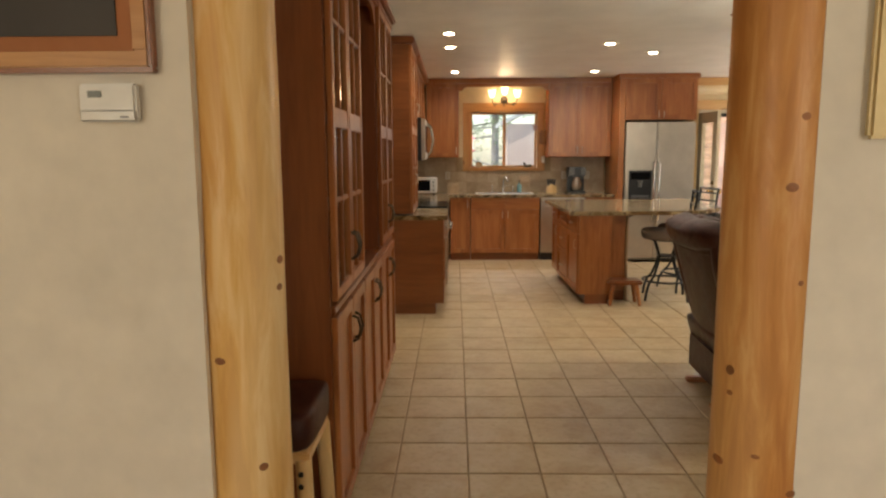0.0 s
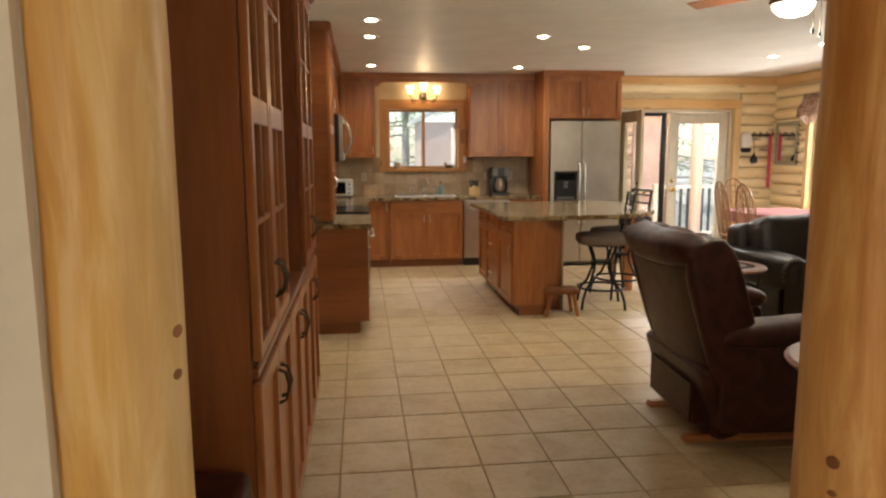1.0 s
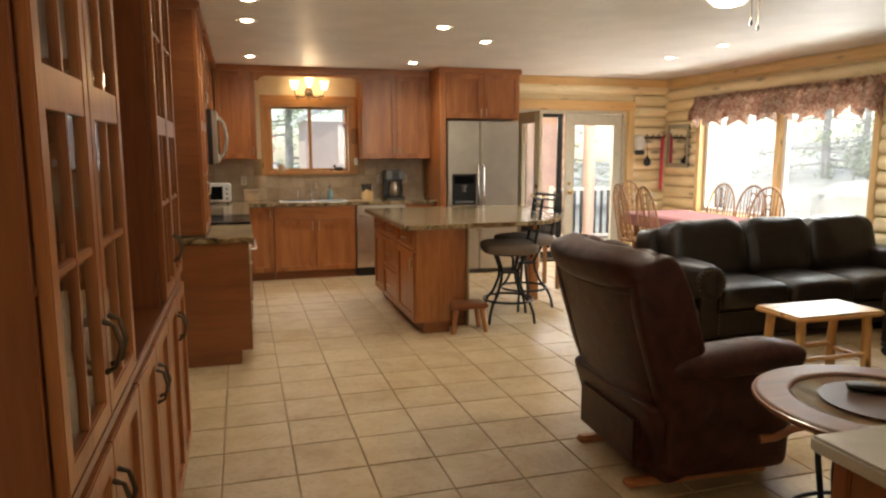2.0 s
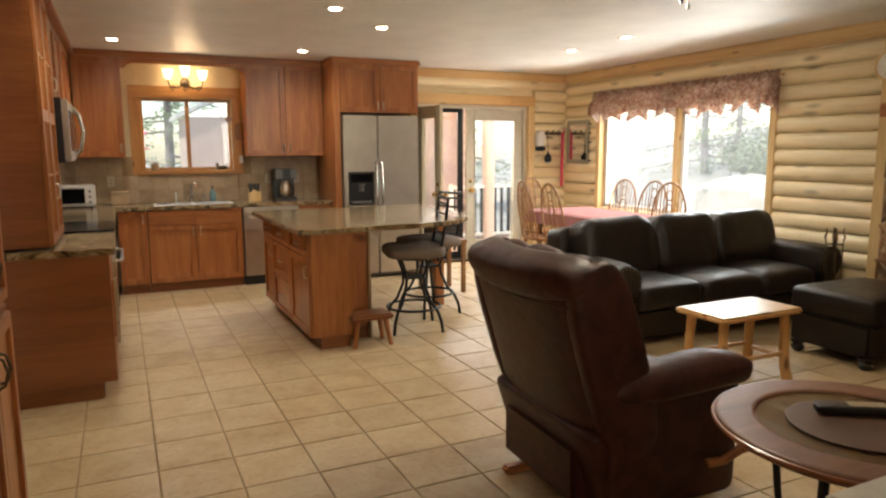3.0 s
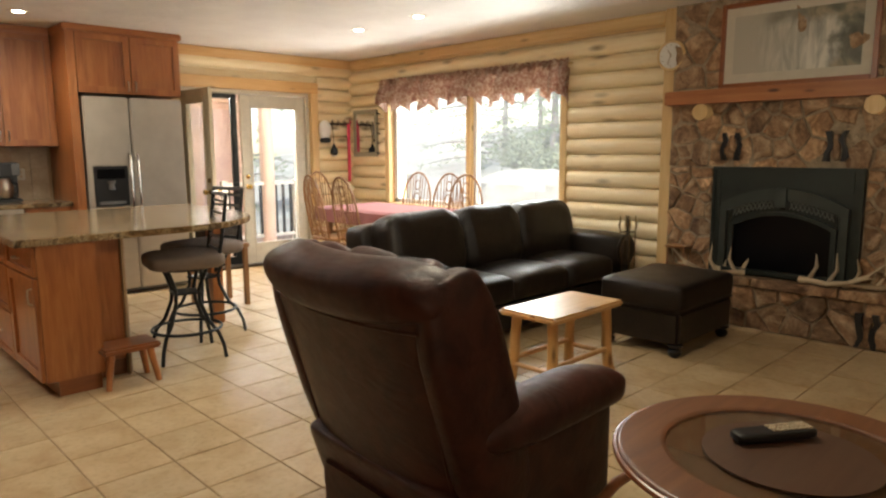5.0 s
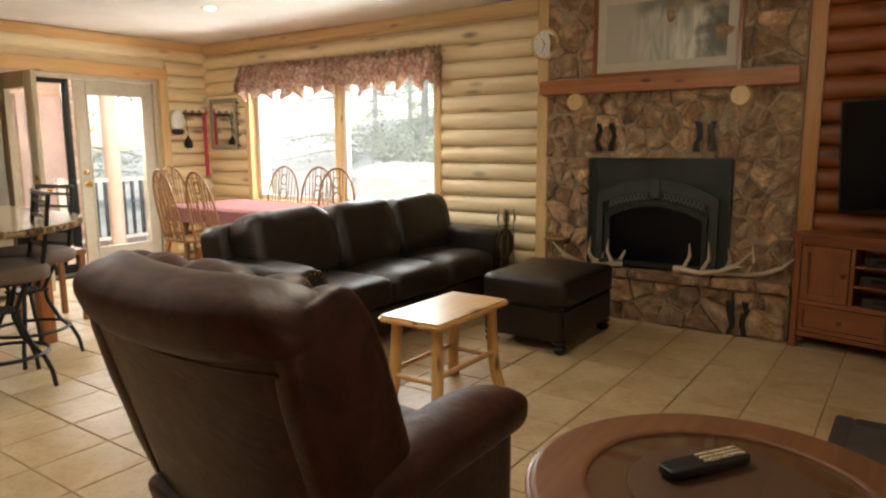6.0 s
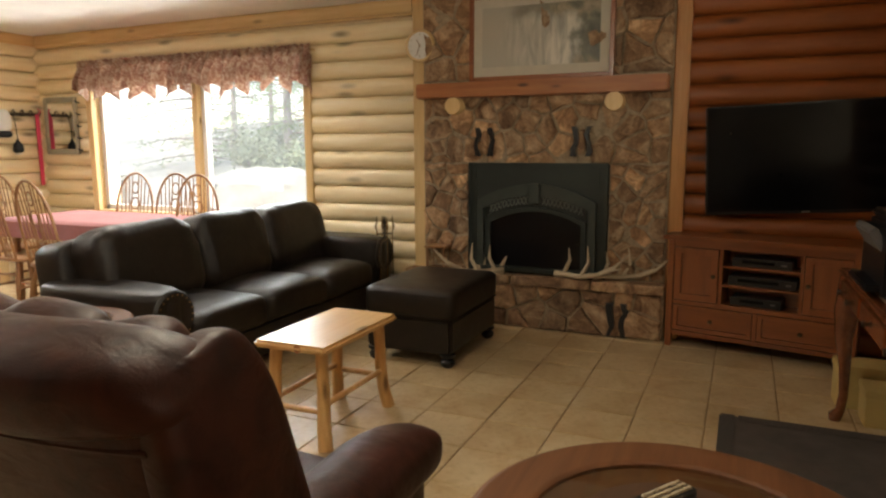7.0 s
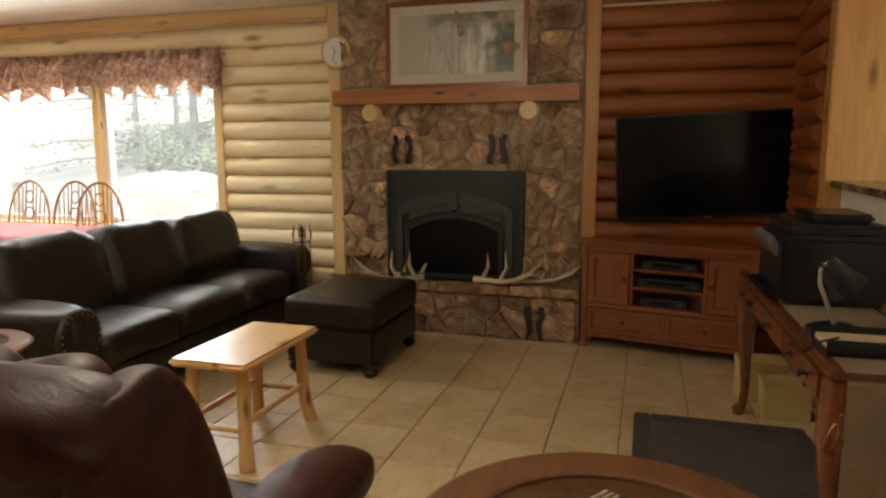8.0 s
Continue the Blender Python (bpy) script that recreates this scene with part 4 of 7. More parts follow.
# backsplash tiles laid on the kitchen wall
splash = struct("backsplash", boxes((LEFT, WX0 - 0.11, BACK - 0.006, BACK, 0.913, 1.42), (WX1 + 0.11, 2.20, BACK - 0.006, BACK, 0.913, 1.42), (WX0 - 0.11, WX1 + 0.11, BACK - 0.006, BACK, 0.913, WZ0 - 0.05), bevel=0), M_GROUT, "tan stone tile backsplash", "backsplash")


def splash_tiles():
    s, gap = 0.152, 0.003
    meshes = {}
    for j in range(4):
        for i in range(20):
            x, z = LEFT + 0.002 + i * s, 0.914 + j * s
            w, h = min(s, 2.19 - x) - gap, min(s, 1.42 - z) - gap
            if WX0 - 0.11 - s * 0.5 < x + s / 2 < WX1 + 0.11 + s * 0.5:
                h = min(h, WZ0 - 0.05 - z - gap)
            if w < 0.02 or h < 0.02:
                continue
            key = (round(w, 3), round(h, 3))
            if key not in meshes:
                bm = boxes((0, w, -0.012, 0, 0, h), bevel=0.0015)
                me = bpy.data.meshes.new("tile")
                bm.to_mesh(me)
                bm.free()
                me.materials.append(M_SPLASH)
                meshes[key] = me
            ob = new("tile", meshes[key])
            ob.location, ob.parent = (x, BACK - 0.006, z), splash


# wall cabinets over the sink run, with the arched valance board
U0, U1, UY = 1.42, 2.44, 9.73


def wall_unit(label, x0, w, depth, z0, z1, doors, m, mat=None, group="wall cabinets"):
    th = thing("wall_cabinet", label, "cabinet", m, group)
    part("body", boxes((0, w, 0.021, depth, z0, z1), bevel=0.002), M_CHERRY, th)
    for x, dw, hx in doors:
        shaker_door(th, T((x, 0, z0 + 0.004)), dw, z1 - z0 - 0.008, M_CHERRY, M_CHERRY, handle="bar", hx=hx, hz=0.09)
    return th


wall_unit("cherry wall cabinet in the corner with one door", -0.37, 0.45, 0.33, U0, U1, [(0.004, 0.442, 0.41)], T((-0.37, UY, 0)))
wall_unit("cherry wall cabinet with two doors over the coffee maker", 1.33, 0.87, 0.33, U0, U1, [(0.004, 0.429, 0.395), (0.437, 0.429, 0.03)], T((1.33, UY, 0)))
cr = thing("cabinet_crown", "cherry crown moulding along the cabinet tops", "moulding", Matrix())
part("moulding", boxes((-0.40, 2.20, UY - 0.03, UY + 0.04, U1 - 0.01, CEIL), bevel=0.012), M_CHERRYX, cr)
bm = prism([(0.08, U1 - 0.012), (0.08, U1 - 0.11), (0.12, U1 - 0.11), (0.15, U1 - 0.075), (0.20, U1 - 0.055), (1.21, U1 - 0.055), (1.26, U1 - 0.075), (1.29, U1 - 0.11), (1.33, U1 - 0.11), (1.33, U1 - 0.012)], 0, 0.02, 0.002, T((0, UY + 0.02, 0)) @ R(radians(90), 4, "X"))
part("valance_board", bm, M_CHERRYX, cr)

# refrigerator in its cherry surround
sur = thing("refrigerator_surround", "cherry panel and two-door cabinet round the refrigerator", "cabinet", T((2.20, 9.29, 0)))
part("side_panel", boxes((0, 0.075, 0, 0.76, 0, U1), bevel=0.003), M_CHERRY, sur)
part("body", boxes((0.075, 1.02, 0.021, 0.76, 1.90, U1), bevel=0.002), M_CHERRY, sur)
for x, hx in ((0.079, 0.435), (0.55, 0.03)):
    shaker_door(sur, T((x, 0, 1.905)), 0.466, U1 - 1.91, M_CHERRY, M_CHERRY, handle="bar", hx=hx, hz=0.07)
part("crown", boxes((-0.02, 1.04, -0.025, 0.76, U1 - 0.005, CEIL), bevel=0.012), M_CHERRYX, sur)
fr = thing("refrigerator", "stainless side-by-side refrigerator with a black dispenser", "refrigerator", T((2.285, 9.27, 0)))
part("body", boxes((0, 0.92, 0.06, 0.72, 0.02, 1.86), bevel=0.006), M_GREYPL, fr)
fd = part("freezer_door", boxes((0.004, 0.405, -0.02, 0.06, 0.06, 1.87), bevel=0.012), M_STEEL, fr)
part("dispenser", boxes((0.05, 0.36, -0.026, -0.01, 0.86, 1.24), bevel=0.006), M_BLACK, fd, "black ice and water dispenser")
part("dispenser_panel", boxes((0.08, 0.33, -0.03, -0.02, 1.12, 1.21), bevel=0.003), M_SCREEN, fd)
part("dispenser_tray", boxes((0.09, 0.32, -0.034, -0.02, 0.88, 0.91), bevel=0.003), M_GREYPL, fd)
part("dispenser_spout", lathe([(0.03, 0), (0.022, 0.05), (0.04, 0.08)], 14, T((0.2, -0.03, 1.02))), M_GREYPL, fd)
md = part("main_door", boxes((0.415, 0.916, -0.02, 0.06, 0.06, 1.87), bevel=0.012), M_STEEL, fr)
for d, x in ((fd, 0.375), (md, 0.445)):
    part("handle", rod([(x, -0.02, 0.55), (x, -0.06, 0.58), (x, -0.07, 0.95), (x, -0.06, 1.32), (x, -0.02, 1.35)], [0.013, 0.012, 0.011, 0.012, 0.013]), M_CHROME, d)

# wall cabinets and microwave on the west wall
tall = thing("glass_door_cabinet", "tall cherry cabinet with glazed doors standing on the counter", "cabinet", T((-0.38, 6.33, 0)) @ FACE["+x"])
part("side_panel", boxes((0, 0.02, 0, 0.335, 0.925, U1), bevel=0.002), M_HUTCHY, tall)
part("side_panel", boxes((0.83, 0.85, 0, 0.335, 0.925, U1), bevel=0.002), M_HUTCHY, tall)
part("back", boxes((0.02, 0.83, 0.32, 0.335, 0.925, U1), bevel=0.002), M_HUTCH, tall)
for k in range(4):
    part("shelf", boxes((0.02, 0.83, 0.02, 0.32, 0.93 + 0.49 * k, 0.95 + 0.49 * k), bevel=0.002), M_HUTCHX, tall)


def glazed_door(parent, m, w, h, cols, rows, mat, handle="", hx=0.04, hz=0.3, mid_rail=None, rail=0.055):
    """A door of small panes: stiles and rails with thin bars across one sheet of glass."""
    d = part("door", ring_frame(w, h, rail, 0.022), mat, parent)
    d.matrix_local = m
    if mid_rail:
        part("rail", boxes((rail - 0.004, w - rail + 0.004, 0.0015, 0.0205, mid_rail, mid_rail + 0.07), bevel=0.002), mat, d)
    for k in range(1, cols):
        x = rail + (w - 2 * rail) * k / cols
        part("muntin", boxes((x - 0.009, x + 0.009, 0.003, 0.019, rail, h - rail), bevel=0.003), mat, d)
    for k in range(1, rows):
        z = rail + (h - 2 * rail) * k / rows
        if mid_rail and abs(z - mid_rail) < 0.12:
            continue
        part("muntin", boxes((rail, w - rail, 0.004, 0.018, z - 0.009, z + 0.009), bevel=0.003), mat, d)
    part("pane", boxes((rail, w - rail, 0.012, 0.015, rail, h - rail), bevel=0), M_GLASS, d)
    if handle:
        add_handle(d, handle, hx, hz)
    return d


for k in range(2):
    glazed_door(tall, T((0.003 + 0.424 * k, -0.022, 0.93)), 0.42, U1 - 0.935, 2, 4, M_CHERRY, "bar", 0.39 if k == 0 else 0.03, 0.3, mid_rail=0.72)
part("crown", boxes((-0.03, 0.85, -0.05, 0.335, U1 - 0.005, CEIL), bevel=0.012), M_HUTCHX, tall)
F2 = T((-0.38, 0, 0)) @ FACE["+x"]
wall_unit("cherry wall cabinet over the microwave", 0, 0.77, 0.335, 1.86, U1, [(0.004, 0.378, 0.34), (0.388, 0.378, 0.035)], T((-0.38, 7.2, 0)) @ FACE["+x"])
wall_unit("cherry wall cabinet beside the microwave", 0, 1.70, 0.335, U0, U1, [(0.004, 0.56, 0.52), (0.57, 0.56, 0.52), (1.136, 0.56, 0.04)], T((-0.38, 8.0, 0)) @ FACE["+x"])
cw = thing("cabinet_crown", "cherry crown moulding over the stove run", "moulding", Matrix())
part("moulding", boxes((LEFT, -0.33, 7.19, 9.70, U1 - 0.01, CEIL), bevel=0.012), M_CHERRYY, cw)
mw = thing("microwave", "stainless over-the-range microwave with a curved handle", "microwave", T((-0.30, 7.21, 1.40)) @ FACE["+x"])
part("body", boxes((0, 0.75, 0.02, 0.41, 0, 0.44), bevel=0.004), M_BLACK, mw)
part("door", boxes((0.0, 0.57, -0.02, 0.02, 0.01, 0.43), bevel=0.008), M_STEEL, mw)
part("door_glass", boxes((0.06, 0.46, -0.024, -0.018, 0.08, 0.36), bevel=0.002), M_SCREEN, mw)
part("control_panel", boxes((0.575, 0.75, -0.015, 0.02, 0.01, 0.43), bevel=0.006), M_SCREEN, mw)
part("handle", rod([(0.53, -0.02, 0.04), (0.53, -0.06, 0.09), (0.53, -0.085, 0.22), (0.53, -0.06, 0.35), (0.53, -0.02, 0.40)], [0.016, 0.015, 0.014, 0.015, 0.016]), M_CHROME, mw)

# island
isl = thing("kitchen_island", "cherry island cabinet with drawers and a tiled side", "kitchen island", Matrix())
part("body", boxes((1.225, 1.72, 6.86, 8.36, 0.10, 0.87), bevel=0.002), M_CHERRY, isl)
part("end_panel", boxes((1.225, 1.53, 6.66, 6.86, 0.10, 0.87), bevel=0.003), M_CHERRY, isl)
part("toe_kick", boxes((1.29, 1.52, 6.69, 8.36, 0.0, 0.10), (1.52, 1.72, 6.87, 8.36, 0, 0.10), bevel=0.003), M_HUTCHX, isl)
G = T((1.203, 0, 0)) @ FACE["-x"]
for y, w, z, h, kind in ((8.34, 0.42, 0.70, 0.165, "d"), (8.34, 0.42, 0.105, 0.585, "o"), (7.905, 0.62, 0.70, 0.165, "d"), (7.905, 0.62, 0.405, 0.285, "d"), (7.905, 0.62, 0.105, 0.29, "d"), (7.27, 0.60, 0.70, 0.165, "d"), (7.27, 0.60, 0.105, 0.585, "o")):
    m = T((1.203, y, z)) @ FACE["-x"]
    if kind == "d":
        shaker_door(isl, m, w, h, M_CHERRYY, M_CHERRYY, handle="flat", rail=0.035, name="drawer_front")
    else:
        shaker_door(isl, m, w, h, M_CHERRY, M_CHERRY, handle="bar", hx=w - 0.04, hz=h - 0.1)
side = part("tile_side", boxes((1.72, 1.732, 6.83, 8.36, 0.0, 0.87), bevel=0), M_GROUT, isl)
for k in range(4):
    for j in range(3):
        part("tile", boxes((1.733, 1.742, 6.835 + 0.382 * k, 6.835 + 0.382 * k + 0.378, 0.005 + 0.29 * j, 0.29 + 0.29 * j), bevel=0.002), M_TRAV, side)
part("corbel", rod([(1.75, 7.015, 0.70), (1.752, 7.015, 0.78), (1.79, 7.015, 0.83), (1.86, 7.015, 0.862)], [0.011, 0.009, 0.009, 0.011], 8), M_IRON, isl, "dark iron bracket")
part("support_leg", boxes((2.66, 2.75, 7.62, 7.71, 0, 0.87), bevel=0.006), M_CHERRY, isl)
it = thing("island_worktop", "brown and cream granite island top with a rounded breakfast end", "countertop", Matrix())
ol = [(1.12, 6.63), (1.95, 6.66)]
for k in range(10):
    a = radians(-80 + 75 * k / 9)
    ol.append((2.02 + 0.80 * math.cos(a), 7.47 + 0.82 * math.sin(a)))
ol += [(2.85, 8.45), (1.12, 8.45)]
part("slab", prism(ol, 0.872, 0.912, 0.006), M_GRANITE, it)

# ---- hutch and leather stool by the opening ----
hutch = thing("hutch", "tall dark cherry hutch with glazed doors and an open niche", "cabinet", T((-0.42, 2.52, 0)) @ FACE["+x"])
HW, HH, HD = 2.33, 2.33, 0.295
for x in (0.0, 0.775, 1.555, HW - 0.022):
    part("side_panel", boxes((x, x + 0.022, 0.004, HD, 0.0, HH), bevel=0.003), M_HUTCH, hutch)
part("back", boxes((0.022, HW - 0.022, HD - 0.012, HD, 0.08, HH), bevel=0.001), M_HUTCH, hutch)
part("plinth", boxes((0.024, HW - 0.024, 0.03, HD - 0.012, 0, 0.08), bevel=0.003), M_HUTCHX, hutch)
part("counter_shelf", boxes((0.024, HW - 0.024, -0.01, HD - 0.014, 0.88, 0.91), bevel=0.004), M_HUTCHX, hutch)
part("top", boxes((0, HW, 0, HD, HH - 0.02, HH), bevel=0.003), M_HUTCHX, hutch)
part("crown", boxes((-0.03, HW + 0.03, -0.05, HD, HH, HH + 0.035), (-0.015, HW + 0.015, -0.025, HD, HH - 0.045, HH), bevel=0.01), M_HUTCHX, hutch)
for x0, w in ((0.024, 0.752), (1.577, 0.731)):
    for z in (1.25, 1.60, 1.95):
        part("shelf", boxes((x0, x0 + w, 0.03, HD - 0.012, z, z + 0.018), bevel=0.002), M_HUTCHX, hutch)
    for k in range(2):
        glazed_door(hutch, T((x0 + k * w / 2, -0.02, 0.93)), w / 2 - 0.002, HH - 0.96, 2, 4, M_CHERRY, "bow", (w / 2 - 0.03) if k == 0 else 0.03, 0.16, mid_rail=0.63, rail=0.045)
part("arched_rail", prism([(0, 0), (0.756, 0), (0.756, -0.13), (0.70, -0.12), (0.66, -0.075), (0.56, -0.055), (0.2, -0.055), (0.1, -0.075), (0.055, -0.12), (0, -0.13)], 0, 0.02, 0.002, T((0.798, 0.02, HH - 0.02)) @ R(radians(90), 4, "X")), M_HUTCHX, hutch)
for x0, w in ((0.004, 0.385), (0.391, 0.385), (0.782, 0.385), (1.169, 0.385), (1.56, 0.382), (1.944, 0.382)):
    k = round(x0 / 0.388) % 2
    shaker_door(hutch, T((x0, -0.02, 0.085)), w, 0.79, M_CHERRY, M_CHERRY, handle="bow", hx=w - 0.03 if k == 0 else 0.03, hz=0.66, rail=0.055)

ls = thing("leather_stool", "counter stool with a brown leather saddle seat and pine legs", "stool", T((-0.565, 2.29, 0)))
part("seat", pillow((0.15, 0.19, 0.065), (0.3, 0.35), 36, 16, T((0, 0, 0.605)), 0.02, 4, lambda q: q + Vector((0, 0, 0.35 * q.x * q.x))), M_RECL, ls)
part("seat_frame", boxes((-0.135, 0.135, -0.165, 0.165, 0.505, 0.545), bevel=0.006), M_PINEX, ls)
for a in (-1, 1):
    for b in (-1, 1):
        part("leg", rod([(0.115 * a, 0.15 * b, 0.52), (0.135 * a, 0.175 * b, 0.0)], [0.026, 0.023], 12), M_PINE, ls)
for b in (-1, 1):
    part("stretcher", rod([(-0.125, 0.165 * b, 0.2), (0.125, 0.165 * b, 0.2)], 0.014, 8), M_PINE, ls)
    part("bolt", lathe([(0.009, 0), (0.009, 0.006)], 10, T((0.112, -0.176, 0.46 - 0.02 * b)) @ R(radians(90), 4, "X")), M_IRON, ls)


# ---- recliner ----
def recliner():
    th = thing("recliner", "worn burgundy-brown leather recliner seen from behind", "armchair", T((1.84, 4.13, 0)) @ R(radians(-3), 4, "Z") @ T((-0.32, 0, 0)))
    lean = T((0.085, 0, 0.37)) @ R(radians(-17), 4, "Y")

    def back_shape(q):
        f = (q.z + 0.45) / 0.9
        return Vector((q.x * (1 - 0.25 * f) + 0.05 * (abs(q.y) / 0.42) ** 2, q.y * (0.93 + 0.10 * f), q.z))

    def back_x(y, z):
        f = (z + 0.215) / 0.9
        return 0.02 - 0.092 * (1 - 0.25 * f) + 0.05 * (y / 0.42) ** 2

    part("back", pillow((0.10, 0.415, 0.45), (0.17, 0.3), 72, 50, lean @ T((0.02, 0, 0.235)), 0.010, 1, back_shape), M_RECL, th)
    for k in (-1, 0, 1):
        part("back_cushion", pillow((0.085, 0.37, 0.125), (0.5, 0.3), 44, 20, lean @ T((0.13, 0, 0.23 + 0.2 * k)), 0.03, 5 + k), M_RECL, th)

    def roll(q):
        f = abs(q.y) / 0.44
        return q + Vector((0.07 * f ** 2.5, 0, 0.025 * f ** 2 - 0.055 * f ** 6))

    part("headrest", pillow((0.095, 0.435, 0.082), (0.75, 0.42), 96, 40, lean @ T((0.004, 0.0, 0.655)), 0.03, 9, roll), M_RECL, th)
    for k in (-1, 0, 1):
        part("head_tuft", pillow((0.08, 0.13, 0.085), (0.8, 0.6), 36, 22, lean @ T((0.12, 0.20 * k, 0.622 - 0.015 * abs(k))) @ R(radians(14 * k), 4, "X"), 0.07, 3 + k), M_RECL, th)
    for k in (-1, 1):
        part("back_wing", pillow((0.135, 0.062, 0.40), (0.55, 0.7), 44, 40, lean @ T((0.105, 0.385 * k, 0.29)), 0.02, k), M_RECL, th)
        part("seam", rod([lean @ Vector((back_x(0.352 + 0.03 * z, z), (0.352 + 0.03 * z) * k, z)) for z in (0.08, 0.2, 0.3, 0.4, 0.5, 0.58)], 0.005, 8), M_RECL, th)
    part("seam", rod([lean @ Vector((back_x(0.38 * j / 8, 0.575) - 0.003, 0.38 * j / 8, 0.575)) for j in range(-8, 9)], 0.006, 8), M_RECL, th)
    part("back_shell", pillow((0.108, 0.398, 0.20), (0.14, 0.28), 64, 24, lean @ T((0.026, 0, -0.125)), 0.006, 4, lambda q: Vector((q.x, q.y * (0.985 + 0.1 * q.z), q.z))), M_RECL, th)
    part("seat_cushion", pillow((0.30, 0.275, 0.10), (0.35, 0.28), 48, 22, T((0.46, 0, 0.40)), 0.02, 7), M_RECL, th)
    part("footrest", pillow((0.075, 0.275, 0.17), (0.4, 0.25), 40, 20, T((0.76, 0, 0.27)), 0.02, 8), M_RECL, th)
    part("seat_box", boxes((0.0, 0.72, -0.28, 0.28, 0.10, 0.33), bevel=0.015), M_RECL, th)
    for s in (-1, 1):
        arm = part("arm", pillow((0.30, 0.070, 0.24), (0.16, 0.2), 52, 30, T((0.38, 0.36 * s, 0.345)), 0.008, 2 + s), M_RECL, th)

        def droop(q):
            f = (q.x + 0.335) / 0.67
            return q + Vector((0, 0.0, 0.035 * f - 0.07 * max(0, f - 0.75) ** 1.0 - 0.02 * (q.y / 0.11) ** 2))

        part("arm_pad", pillow((0.335, 0.105, 0.066), (0.7, 0.5), 72, 28, T((0.385, 0.375 * s, 0.598)), 0.06, 12 + s, droop), M_RECL, arm)
    lever = part("lever", rod([(0.50, -0.455, 0.26), (0.56, -0.475, 0.27), (0.64, -0.475, 0.30), (0.72, -0.475, 0.305)], [0.02, 0.017, 0.018, 0.016], 10), M_MANTEL, th, "wooden side lever")
    for s in (-1, 1):
        part("runner", boxes((-0.02, 0.70, 0.245 * s - 0.028, 0.245 * s + 0.028, 0.0, 0.035), bevel=0.01), M_MANTEL, th, "wooden base runner")
    part("base_bar", boxes((0.12, 0.20, -0.24, 0.24, 0.035, 0.10), (0.48, 0.56, -0.24, 0.24, 0.035, 0.10), bevel=0.006), M_IRON, th)
    return th


recliner()


# ---- sofa and ottoman ----
M_NAIL = plain("old_brass", (0.30, 0.20, 0.09), 0.4, 0.9)


def sofa():
    th = thing("sofa", "black-brown leather three-seat sofa with rolled nailhead arms", "sofa", T((4.32, 6.05, 0)))
    L = 1.24
    part("frame", boxes((-L + 0.06, L - 0.06, -0.40, 0.42, 0.07, 0.30), bevel=0.03), M_SOFA, th)
    part("back_frame", pillow((L - 0.10, 0.12, 0.40), (0.15, 0.15), 60, 24, T((0, 0.36, 0.45)) @ R(radians(-8), 4, "X"), 0.004, 1), M_SOFA, th)
    for k in (-1, 0, 1):
        part("seat_cushion", pillow((0.322, 0.37, 0.115), (0.45, 0.24), 72, 30, T((0.645 * k, -0.10, 0.37)), 0.03, 3 + k, lambda q: q + Vector((0, 0, 0.02 * (1 - (q.x / 0.33) ** 2)))), M_SOFA, th)
        w = 0.37 if k else 0.335
        part("back_cushion", pillow((w, 0.155, 0.265), (0.5, 0.34), 84, 40, T((0.70 * k, 0.17, 0.665)) @ R(radians(-13), 4, "X"), 0.05, 8 + k * 3), M_SOFA, th)
    for s in (-1, 1):
        arm = part("arm", boxes((s * (L - 0.17) - 0.11, s * (L - 0.17) + 0.11, -0.44, 0.42, 0.07, 0.50), bevel=0.05), M_SOFA, th)
        cx = s * (L - 0.14)
        part("arm_roll", pillow((0.165, 0.46, 0.135), (0.30, 0.75), 44, 26, T((cx, -0.02, 0.515)), 0.012, s, None), M_SOFA, arm)
        face = part("arm_facing", lathe([(0.13, 0), (0.137, 0.01), (0.125, 0.024), (0.10, 0.026), (0.085, 0.018), (0.03, 0.02)], 30, T((cx, -0.455, 0.515)) @ R(radians(90), 4, "X")), M_SOFA, arm)
        part("facing_panel", boxes((cx - 0.10 - 0.0 * s, cx + 0.075, -0.475, -0.44, 0.08, 0.50), bevel=0.02), M_SOFA, arm)
        for n in range(26):
            if n < 14:
                a = radians(-20 + 220 * n / 13)
                p = (cx + 0.112 * math.cos(a), -0.480, 0.515 + 0.112 * math.sin(a))
            else:
                p = (cx - s * 0.085, -0.478, 0.46 - 0.03 * (n - 13))
            part("nailhead", lathe([(0.0055, 0), (0.005, 0.003), (0.002, 0.005)], 8, T(p) @ R(radians(90), 4, "X")), M_NAIL, arm)
    for x in (-L + 0.12, L - 0.12):
        for y in (-0.36, 0.36):
            part("foot", lathe([(0.025, 0), (0.035, 0.02), (0.03, 0.05), (0.04, 0.075)], 16, T((x, y, 0))), M_HUTCH, th)


sofa()
ot = thing("ottoman", "square black-brown leather ottoman on turned bun feet", "ottoman", T((4.79, 4.86, 0)) @ Matrix.Diagonal((1.05, 1.12, 1.03, 1)))
part("base", boxes((-0.38, 0.38, -0.265, 0.265, 0.08, 0.30), bevel=0.02), M_SOFA, ot)
part("cushion", pillow((0.395, 0.28, 0.095), (0.3, 0.14), 60, 22, T((0, 0, 0.385)), 0.008, 5), M_SOFA, ot)
part("welt", boxes((-0.387, 0.387, -0.272, 0.272, 0.292, 0.306), bevel=0.006), M_SOFA, ot)
for x in (-0.34, 0.34):
    for y in (-0.225, 0.225):
        part("foot", lathe([(0.022, 0), (0.04, 0.02), (0.042, 0.04), (0.025, 0.06), (0.045, 0.07), (0.045, 0.085)], 20, T((x, y, 0))), M_BLACK, ot)

